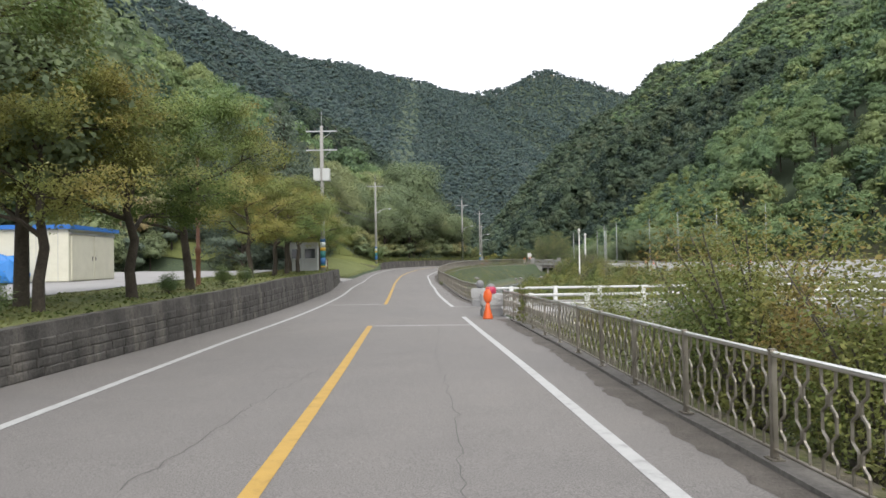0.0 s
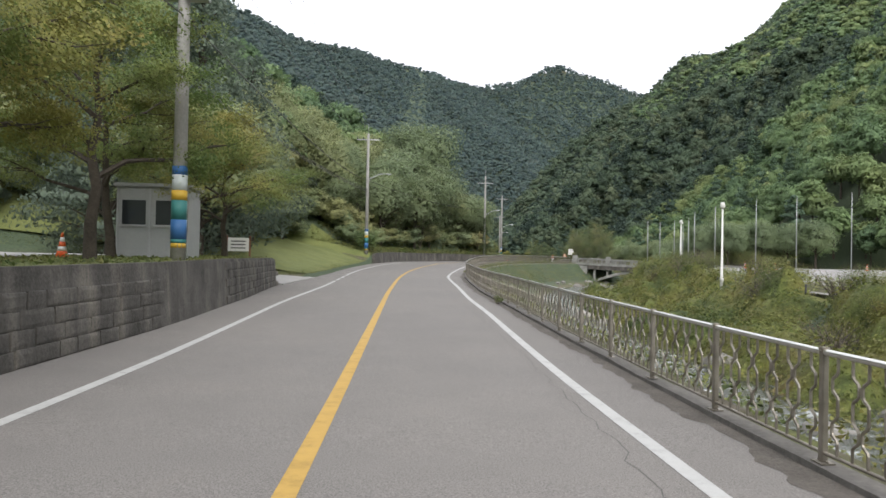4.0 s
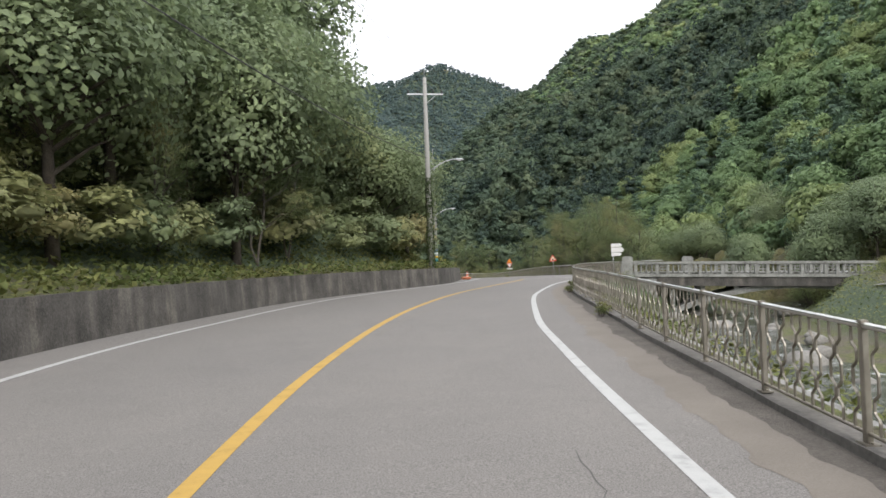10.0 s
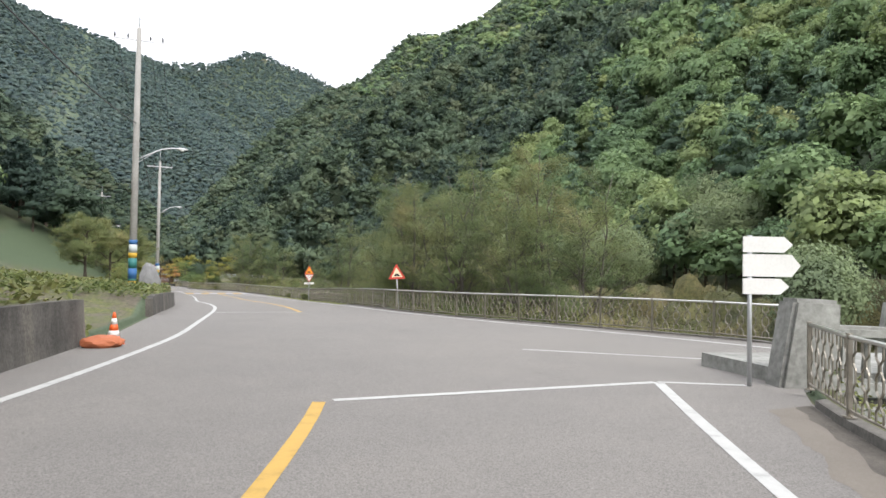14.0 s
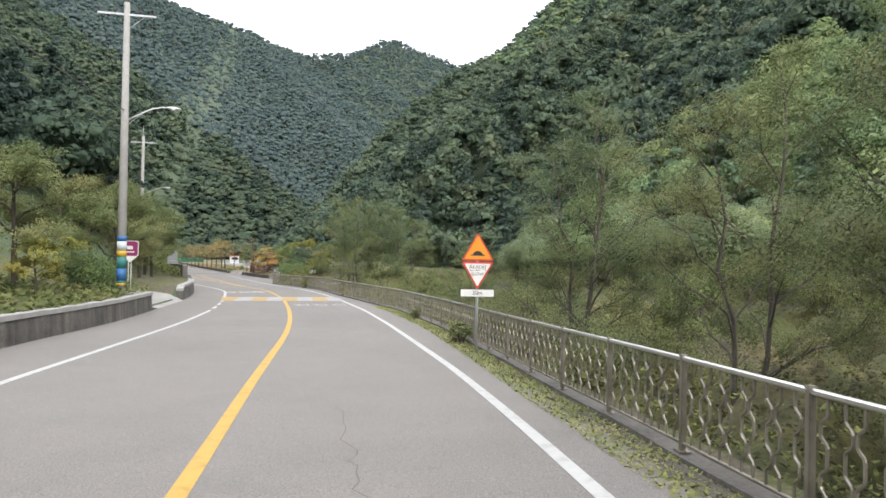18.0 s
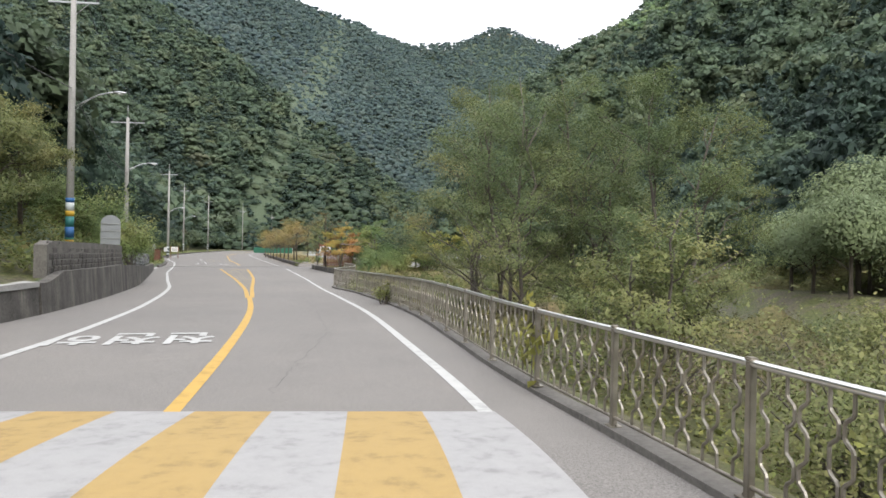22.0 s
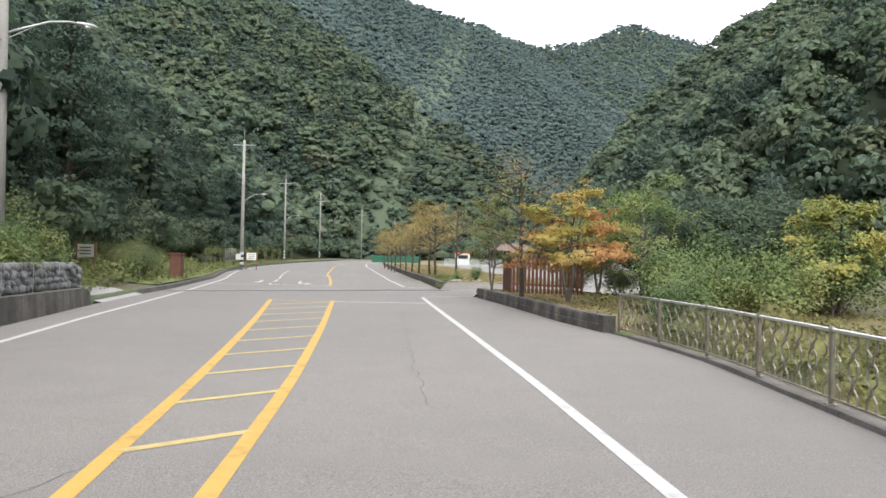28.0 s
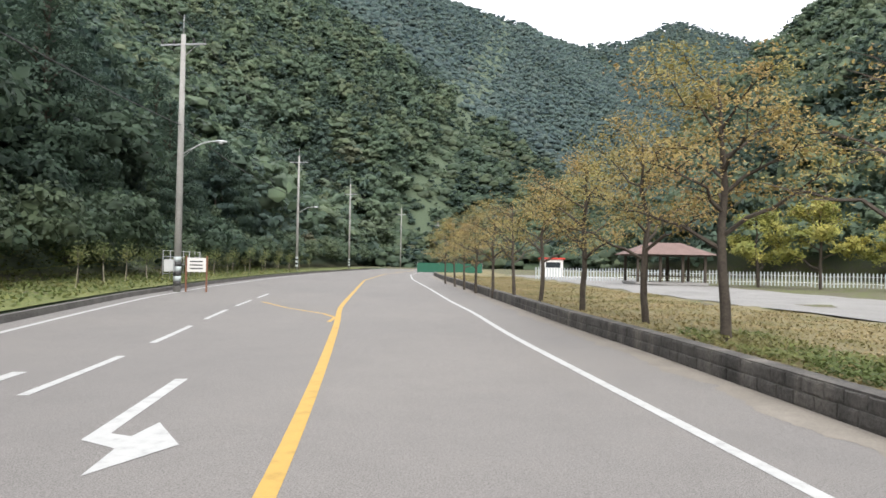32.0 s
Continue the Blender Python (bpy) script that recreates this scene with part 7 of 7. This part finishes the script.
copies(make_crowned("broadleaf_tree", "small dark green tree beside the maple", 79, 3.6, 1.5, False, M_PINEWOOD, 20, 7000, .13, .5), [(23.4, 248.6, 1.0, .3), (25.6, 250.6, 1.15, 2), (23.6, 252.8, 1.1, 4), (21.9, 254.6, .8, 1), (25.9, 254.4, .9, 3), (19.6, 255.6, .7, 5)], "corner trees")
copies(gold, [(25.2, 252, .9, 1), (24.0, 313, 1.5, 2), (27.5, 311, 1.6, 4), (32, 310, 1.4, 1), (36.5, 309, 1.6, 3), (26, 247, 1.0, 5), (12.0, 176, .55, 2), (10.4, 186, .7, 1)], "golden trees")

# ---- shrubs ----
copies(make_bush("shrub", "low dark green shrub behind the maple", 131, 1.15, .85, M_OLIVE, 3600, .075), [(19.2, 254.2, 1.0, .4), (21.0, 254.9, 1.1, 2), (22.6, 254.0, .95, 4), (24.4, 254.8, 1.1, 1), (26.2, 253.4, 1.05, 3), (27.2, 250.2, 1.1, 5)], "corner shrubs")
weed_bush = make_bush("shrub", "yellow-green shrub on the river bank", 110, 2.5, 1.2, M_BANKLEAF, 7500, .062, 20)
copies(weed_bush, spread_spots(111, 22, edge_right, -20, -5, 1.6, 6.5, .5, .8, 1.2) + [(5.0, -17.5, 1.0, 2), (5.6, -15.8, 1.05, 3), (5.2, -19.5, .95, 4), (6.6, -4.2, 1.2, 1), (7.7, -7.2, 1.2, 2), (5.5, -14.5, 1.05, 4)] + spread_spots(112, 8, edge_right, 8, 40, 14, 18, .5, .8, 1.6), "bank shrubs")
olive_bush = make_bush("shrub", "olive scrub bush above the stream", 113, 1.9, 1.5, M_OLIVE, 11000, .05, 26)
copies(olive_bush, spread_spots(114, 12, edge_right, 62, 84, 14, 21, .5, .9, 1.9) + spread_spots(129, 5, edge_right, 88, 108, 17, 22, .3, .5, 2.5) + spread_spots(126, 8, edge_right, 16, 60, 13.5, 18, .5, .8, 1.9) + [(-1.5, 258.6, .8, 1), (-3.2, 260, .9, 2), (-4.6, 262.5, .85, 3), (-5.6, 266, .8, 4), (-6.8, 270, .7, 1), (-3.8, 256.8, .9, 5)] + spread_spots(115, 40, edge_right, 128, 205, 1.4, 9, .6, 1.15, 1.4) + spread_spots(127, 22, lambda y: 0 * y + 36, 112, 124, 0, 18, .9, 1.5, 1.8) + spread_spots(128, 26, edge_right, 160, 215, 16, 30, 1.0, 1.7, 2.2), "scrub bushes")
dry_bush = make_bush("shrub", "brown half-bare bush behind the railing", 116, 1.8, 1.4, M_DRY, 2600, .045, 60)
copies(dry_bush, spread_spots(117, 30, edge_right, 168, 206, 1.8, 10, .7, 1.3, 1.6) + spread_spots(118, 10, edge_right, 20, 70, 13.5, 19, .7, 1.2, 1.8), "dry bushes")
green_bush = make_bush("shrub", "dense dark green rounded shrub", 119, 2.1, 1.05, M_LEAF, 6000, .1, 16)
copies(green_bush, [(-8.6, 78.6, 1.0, 1), (10.5, 168, .9, 2), (12.4, 180.3, .75, 4), (11.9, 186.6, .9, 3), (9.5, 223, 1.0, 1), (6.8, 228, 1.1, 2), (4.5, 234, 1.2, 4), (-10.6, -9, .45, 1), (-7.5, -4.2, .3, 2), (-7.6, 1.6, .35, 3), (-7.5, -13, .4, 5), (-7.4, 4, .33, 4), (14.6, 268.2, .35, 1), (13.6, 266.6, .3, 2), (20.9, 246.4, .85, 3), (21.6, 244.9, .9, 1), (20.7, 244.0, .7, 5), (22.6, 247.5, 1.0, 2), (24.0, 250.5, 1.1, 4), (23.4, 244.6, 1.0, 1), (25.8, 246.8, 1.2, 3), (26.4, 252.6, 1.0, 5), (17.2, 268, .35, 2),
                    (2.2, 237, 1.9, 1), (.6, 245.6, 1.1, 2), (2.8, 243, .9, 4), (-.2, 249, 1.0, 5), *spread_spots(127, 16, lambda y: edge_left(y) - 9.5, 258, 345, 0, 4, .6, 1.1, 2.0), *spread_spots(120, 14, lambda y: edge_left(y) - 9, 206, 250, 0, 5, .8, 1.3, 1.6)], "green shrubs")
tuft = make_bush("weed_tuft", "green weed tuft growing at the railing's foot", 122, .5, .35, M_WEED, 420, .08, 8)
copies(tuft, [(float(edge_right(y)) - .05, y, s, y) for y, s in ((210.6, 1.3), (168.4, 1.1), (168.9, .9), (86, .7), (97, .6), (103, .6), (178, .8), (31, .5), (263.4, .7))], "weed tufts")
vine = thing("vine", "yellow-green vine climbing the railing", "climbing plant", pose(float(edge_right(195.3)) + .18, 195.3, float(road_z(195.3))))
rng = np.random.RandomState(9)
vp = rng.randn(26, 3) * np.array([.05, .3, .28]) + np.array([0, 0, .65])
put("vine_leaves", leaf_mesh("vine_leaves", M_GOLD, vp, np.tile([-1, -.3, .3], (26, 1)), .17, rng, .9), vine)
part("vine_stem", tube([(0, 0, 0), (.04, .1, .5), (0, -.1, 1.0)], .008, 5), M_GREYBARK, vine)

creeper = thing("vine", "leafy yellow-green creeper hung over the railing", "climbing plant", pose(float(edge_right(-4.3)) + .2, -4.3, float(road_z(-4.3))))
cp = rng.randn(170, 3) * np.array([.09, .42, .3]) + np.array([0, 0, .55])
put("vine_leaves", leaf_mesh("vine_leaves", M_WEED, cp, np.tile([-1, -.4, .5], (170, 1)), .13, rng, .8), creeper)
part("vine_stem", tube([(.05, -.2, -.2), (.05, .1, .5), (0, -.15, 1.0)], .008, 5), M_GREYBARK, creeper)

# the row of staked saplings on the verge
stake = thing("staked_sapling", "thin young tree tied to a stake on the verge", "tree")
bm = bmesh.new()
add_tube(bm, [(0, 0, -.2), (0, 0, .9), (.05, .03, 1.9)], [.03, .022, .01], 6)
part("trunk", bm, M_GREYBARK, stake)
part("stake", tube([(.12, 0, -.2), (.03, 0, 1.0)], .018, 5), plain("stake_wood", (.4, .36, .28)), stake)
sp = rng.randn(260, 3) * np.array([.26, .26, .28]) + np.array([0, 0, 1.65])
put("crown", leaf_mesh("crown", M_OLIVE, sp, unit(sp), .12, rng), stake)
copies(stake, [(float(edge_left(y)) - 2.0 - .5 * math.sin(y), y, .9 + .2 * math.sin(y * 3), y) for y in np.arange(286, 352, 3.1)], "verge saplings")

# ---- yard buildings ----
M_PANEL = plain("cream_panel", (.66, .64, .52), .5)
M_BLUETRIM = plain("blue_trim", (.03, .16, .5), .5)
M_TARP = plain("blue_tarpaulin", (.03, .2, .55), .5)
M_CABIN = plain("grey_cabin_panel", (.42, .43, .43), .6)
M_DARKGLASS, _a, _b, _c = material("dark_window_glass", .08)
_c.inputs["Base Color"].default_value = (.03, .035, .04, 1)


def warehouse():
    z = ground_at(-20, 9) + .05
    s = thing("warehouse", "cream panel warehouse with a blue roof edge", "building", pose(-16.6, 7.0, z, 0, 0, 3))
    wall = part("wall", box(-9, 0, 0, 0, 5.2, 2.55, .01), M_PANEL, s)
    part("roof", box(-9.15, -.15, 2.55, .15, 5.35, 2.63), M_PANEL, s)
    part("fascia", box(-9.2, -.2, 2.5, .2, 5.4, 2.7), M_BLUETRIM, s, "bright blue roof edge")
    d = part("sliding_door", box(0, .25, .05, .05, 2.6, 2.25, .01), M_PANEL, s)
    part("handle", box(.05, 2.4, 1.0, .07, 2.46, 1.2), M_DARK, d)
    d = part("sliding_door", box(.0, 2.66, .05, .06, 4.95, 2.25, .01), M_PANEL, s)
    part("handle", box(.06, 2.75, 1.0, .08, 2.81, 1.2), M_DARK, d)
    part("door_track", box(0, .1, 2.26, .09, 5.1, 2.34), M_GALV, s)
    for x in np.arange(-8.5, -.3, 1.0):
        part("seam", box(x, -.012, .0, x + .02, 0, 2.5), M_GALV, s)
    t = thing("tarp_heap", "crumpled blue tarpaulin over a heap", "tarpaulin", pose(-19.3, 6.2, z))
    bm = bmesh.new()
    bmesh.ops.create_icosphere(bm, subdivisions=3, radius=1)
    for v in bm.verts:
        v.co = Vector((v.co.x * 1.2, v.co.y * .6, max(v.co.z, 0) * 1.3)) * (1 + .25 * noise.noise(v.co * 2.2))
    part("sheet", bm, M_TARP, t)


warehouse()


def kiosk():
    z = ground_at(-9.8, 29) + .02
    s = thing("kiosk", "small grey panel ticket kiosk under the trees", "kiosk", pose(-9.75, 29.4, z, 0, 0, 4))
    part("wall", box(-1.05, -.7, 0, 1.05, .7, 2.15, .03), M_CABIN, s)
    part("roof", box(-1.15, -.8, 2.15, 1.15, .8, 2.27, .03), M_CABIN, s)
    w = part("window", box(.1, -.715, 1.0, .9, -.70, 1.75), M_DARKGLASS, s)
    part("sill", box(.05, -.78, .95, .95, -.7, 1.0), M_GALV, w)
    w = part("window", box(-.9, -.715, 1.0, -.2, -.70, 1.75), M_DARKGLASS, s)
    part("sill", box(-.95, -.78, .95, -.15, -.7, 1.0), M_GALV, w)
    for x in (-1.06, -.1, 1.02):
        part("corner_strip", box(x, -.73, 0, x + .05, -.7, 2.15), M_GALV, s)


kiosk()
traffic_cone(-11.5, 27, ground_at(-11.5, 27) + .02, 0, "orange traffic cone beside the kiosk")


def yard_lamp(x, y, label, mat, top=6.6):
    z0 = ground_at(x, y)
    h = top - z0
    s = thing("yard_lamp", label, "lamp post", pose(x, y, z0))
    part("post", tube([(0, 0, -.2), (0, 0, .05), (0, 0, .1), (0, 0, 1.3), (0, 0, 1.35), (0, 0, 1.5), (0, 0, 1.55), (0, 0, h - .4)], [.13, .13, .1, .09, .12, .12, .075, .05], 10), mat, s)
    part("head", tube([(0, 0, h - .4), (0, 0, h - .3), (0, 0, h)], [.06, .17, .1], 10), mat, s)


yard_lamp(-8.5, 1.4, "red-brown painted steel lamp post in the strip", M_RUST)
yard_lamp(16.3, 50, "pale ornate lamp post across the stream", M_SIGNWHITE, 5.2)
yard_lamp(22, 74, "pale ornate lamp post beside the lot", M_SIGNWHITE, 5.6)
for x, y, top in ((23.1, 88.5, 6.2), (25.5, 91.6, 6.3), (28.7, 96, 6.8), (30.7, 98.6, 6.7), (29.8, 94, 7.0), (27.5, 85.6, 7.2), (28.8, 83, 7.6), (35.5, 88, 8.9), (40.2, 88, 9.4), (46.6, 88, 10), (54.7, 88, 10.6)):
    z0 = ground_at(x, y)
    s = thing("flagpole", "thin grey bare flagpole at the car park", "flagpole", pose(x, y, z0), "flagpoles")
    part("shaft", tube([(0, 0, -.2), (0, 0, .5 * top), (0, 0, top - z0)], [.06, .05, .03], 8), M_GALV, s)
    part("finial", tube([(0, 0, top - z0), (0, 0, top + .12 - z0)], [.05, .03], 8), M_GALV, s)
ys = list(np.arange(24, 100, 3.6))
rope = thing("rope_fence", "low dark posts with slack rope round the lot", "fence")
spots = [(float(edge_right(y)) + 16.6, y) for y in ys]
for x, y in spots:
    part("post", tube([(x, y, ground_at(x, y) - .2), (x, y, ground_at(x, y) + .85)], .05, 6), M_DARK, rope)
for a, b in zip(spots[:-1], spots[1:]):
    for h in (.75, .4):
        part("rope", tube([(a[0], a[1], ground_at(*a) + h), ((a[0] + b[0]) / 2, (a[1] + b[1]) / 2, (ground_at(*a) + ground_at(*b)) / 2 + h - .1), (b[0], b[1], ground_at(*b) + h)], .012, 4), M_DARK, rope)

# ---- stone monument ----
def monument():
    x, y = 12.1, 159.2
    z = ground_at(x, y)
    s = thing("monument", "upright rough grey boulder monument on a slab", "monument", pose(x, y, z, 0, 0, 10))
    bm = bmesh.new()
    bmesh.ops.create_icosphere(bm, subdivisions=4, radius=1)
    for v in bm.verts:
        n = 1 + .22 * noise.noise(v.co * 1.1 + Vector((3, 1, 7))) + .06 * noise.noise(v.co * 4)
        t = (v.co.z + 1) / 2
        v.co = Vector((v.co.x * (.85 - .3 * t), v.co.y * .4, v.co.z * 1.0 + .95)) * n * .92
    part("boulder", bm, M_GRANITE2, s)
    part("slab", box(-.9, -.95, -.2, .9, -.35, .42, .03), M_GRANITE, s, "pale flat base slab")


monument()

# ---- gabions over the retaining wall ----
gab = thing("gabion", "wire gabion baskets filled with grey stone", "gabion wall")
rng = np.random.RandomState(12)
M_GABION = two_scale("gabion_stone", (.09, .092, .095), (.24, .245, .245), 12, 2, .9, .6, .02)
GSTONE = [r.copy() for r in ROCKS]
for g in GSTONE:
    g.materials.clear()
    g.materials.append(M_GABION)
for y in np.arange(226, 247.6, .24):
    for r in range(4):
        x = float(edge_left(y)) - .55
        ob = new("stone", GSTONE[rng.randint(4)])
        ob.location = (x + rng.randn() * .03, y + rng.randn() * .04, float(road_z(y)) + float(wall_top(y)) + .12 + r * .19)
        ob.scale, ob.rotation_euler = (.14 + .03 * rng.rand(), .14, .15), tuple(rng.rand(3) * 6)
        ob.parent = gab
part("backing", tube([(float(edge_left(y)) - .85, y, float(road_z(y)) + float(wall_top(y)) + .35) for y in np.arange(226, 247.6, 1.5)], .34, 6), M_GABION, gab)
for y in np.arange(226, 247.6, 1.95):
    x, z = float(edge_left(y)) - .42, float(road_z(y)) + float(wall_top(y))
    part("wire_frame", tube([(x, y, z), (x, y, z + .82), (x - .7, y, z + .82)], .012, 4), M_GALV, gab)
part("top_wire", tube([(float(edge_left(y)) - .42, y, float(road_z(y)) + float(wall_top(y)) + .82) for y in np.arange(226, 247.6, 1.5)], .012, 4), M_GALV, gab)

# ---- slatted enclosure, pavilion, fences beyond the entrance ----
M_SLAT = two_scale("red_brown_slats", (.07, .028, .018), (.15, .06, .038), 30, 3, .7, .3)


def slat_screen():
    a, b = Vector((16.7, 254.1)), Vector((19.25, 252.6))
    z = ground_at(17.5, 253)
    s = thing("slat_screen", "red-brown slatted timber screen round the bins", "screen")
    d = (b - a) / 17
    ang = math.atan2(d.y, d.x)
    for k in range(18):
        p = a + d * k
        ob = part("slat", box(-.055, -.014, .06, .055, .014, 1.5 + .02 * (k % 3), .006), M_SLAT, s)
        ob.location, ob.rotation_euler = (p.x, p.y, z), (0, 0, ang)
    for h in (.35, 1.2):
        ob = part("rail", box(-.05, .016, h, (b - a).length + .05, .05, h + .08), M_SLAT, s)
        ob.location, ob.rotation_euler = (a.x, a.y, z), (0, 0, ang)
    ob = part("side_panel", box(-.06, 0, .05, 0, 2.3, 1.5, .01), M_SLAT, s, "solid red-brown side panel")
    ob.location, ob.rotation_euler = (a.x - .06, a.y, z), (0, 0, radians(8))


slat_screen()
M_SHINGLE = two_scale("brown_shingle", (.10, .06, .05), (.2, .13, .11), 18, 2, .8, .4)


def pavilion(x=17.4, y=313.0):
    z = ground_at(x, y) + .05
    s = thing("pavilion", "open timber pavilion with a brown hipped roof", "pavilion", pose(x, y, z, 0, 0, 8))
    part("floor", box(-2.6, -1.9, 0, 2.6, 1.9, .18, .02), M_CONC, s)
    for px in (-2.4, -.8, .8, 2.4):
        for py in (-1.7, 1.7):
            part("post", box(px - .09, py - .09, .18, px + .09, py + .09, 2.2, .01), M_BARK, s)
    bm = bmesh.new()
    lo = [bm.verts.new(p) for p in ((-3.1, -2.4, 2.15), (3.1, -2.4, 2.15), (3.1, 2.4, 2.15), (-3.1, 2.4, 2.15))]
    hi = [bm.verts.new(p) for p in ((-1.2, 0, 3.05), (1.2, 0, 3.05))]
    for q in ((lo[0], lo[1], hi[1], hi[0]), (lo[1], lo[2], hi[1]), (lo[2], lo[3], hi[0], hi[1]), (lo[3], lo[0], hi[0]), (lo[3], lo[2], lo[1], lo[0])):
        bm.faces.new(q)
    part("roof", bm, M_SHINGLE, s, "brown shingled hipped roof")
    part("eaves_beam", box(-2.7, -2.0, 2.05, 2.7, 2.0, 2.15), M_BARK, s)
    for py in (-1.3, 1.3):
        part("bench", box(-2.2, py - .2, .55, 2.2, py + .2, .62, .01), M_BARK, s)


pavilion()
M_PICKET = plain("weathered_picket_paint", (.4, .44, .45), .6)
picket_line = [(float(8 + 1.05 * t), 323 - .13 * t - .004 * t * t) for t in np.arange(0, 38, .24)]
picket_me = mesh_from("picket", [(-.05, -.012, 0), (.05, -.012, 0), (.05, .012, 0), (-.05, .012, 0), (-.05, -.012, 1.05), (.05, -.012, 1.05), (.05, .012, 1.05), (-.05, .012, 1.05), (0, -.012, 1.15), (0, .012, 1.15)],
                      [(0, 1, 5, 4), (4, 5, 8), (1, 2, 6, 5), (2, 3, 7, 6), (6, 7, 9), (3, 0, 4, 7), (4, 8, 9, 7), (5, 6, 9, 8)], M_PICKET)
pf = thing("picket_fence", "white picket fence behind the gravel lane", "fence")
for x, y in picket_line:
    ob = new("picket", picket_me)
    ob.location, ob.parent = (x, y, ground_at(x, y)), pf
for h in (.3, .85):
    part("rail", tube([(x, y + .03, ground_at(x, y) + h) for x, y in picket_line[::6]], .025, 4), M_RAILWHITE, pf)


def booth(x=9.6, y=338):
    z = ground_at(x, y)
    s = thing("guard_booth", "small white booth with a red roof edge", "booth", pose(x, y, z, 0, 0, 10))
    part("wall", box(-1.1, -1, 0, 1.1, 1, 1.9, .02), M_SIGNWHITE, s)
    part("window", box(-.8, -1.012, 1.0, .8, -1.0, 1.6), M_DARKGLASS, s)
    part("roof", box(-1.25, -1.15, 1.9, 1.25, 1.15, 2.1, .02), M_SIGNRED, s, "red roof edge")


booth()
net = thing("green_net", "green shade netting stretched by the bend", "netting", pose(-3.5, 355, ground_at(-3.5, 355)))
part("net", box(-5, -.05, 0, 4, .05, 1.3, .01), plain("green_netting", (.015, .11, .065), .7), net)
for sx in (-5, -2, 1, 4):
    part("post", tube([(sx, .1, -.2), (sx, .1, 1.4)], .04, 6), M_GALV, net)
cage = thing("mesh_fence", "pale steel mesh fence at the wood's edge", "fence", pose(-13.5, 298, ground_at(-13.5, 298), 0, 0, 105))
for k in range(7):
    part("post", tube([(k * 1.6, 0, -.2), (k * 1.6, 0, 1.8)], .03, 6), M_GALV, cage)
for h in (.4, .9, 1.4, 1.75):
    part("rail", tube([(0, 0, h), (9.6, 0, h)], .018, 5), M_GALV, cage)
cab = thing("meter_box", "grey equipment box strapped to the pole", "equipment box", pose(-9.62, 292.1, ground_at(-9.5, 292.4) + 1.0, 0, 0, 10))
part("case", box(-.3, -.32, 0, .15, -.05, .6, .02), M_TRANSF, cab)
planter = thing("brown_pillar", "brown square gate pillar in the shrubs", "gate pillar", pose(-1.6, 262.5, ground_at(-1.6, 262.5), 0, 0, 10))
part("shaft", box(-.3, -.3, -.1, .3, .3, 1.3, .03), M_SLAT, planter)
part("cap", box(-.36, -.36, 1.3, .36, .36, 1.4, .02), M_SLAT, planter)

# ---- stones of the walls, piece by piece ----
lay_stones(wall_1, -18, 22, 1, LEFT, lambda y: max(float(wall_top(y)) - .06, .1), .72, .25, 225, 61, .04)
lay_stones(wall_1, 28.5, 39.3, 1, LEFT, lambda y: max(float(wall_top(y)) - .06, .1), .7, .27, 85, 65, .05)
lay_stones(wall_7, 206.2, 218.6, 1, lambda y: LEFT(y) - .34, lambda y: .85, .5, .17, 150, 62, .05, lambda y: float(wall_top(y)))
lay_stones(wall_8, 243.6, 256.6, -1, edge_right, lambda y: .40, .42, .2, 80, 63, .03)
lay_stones(wall_9, 264, 306, -1, edge_right, lambda y: .38, .45, .19, 220, 64, .03)
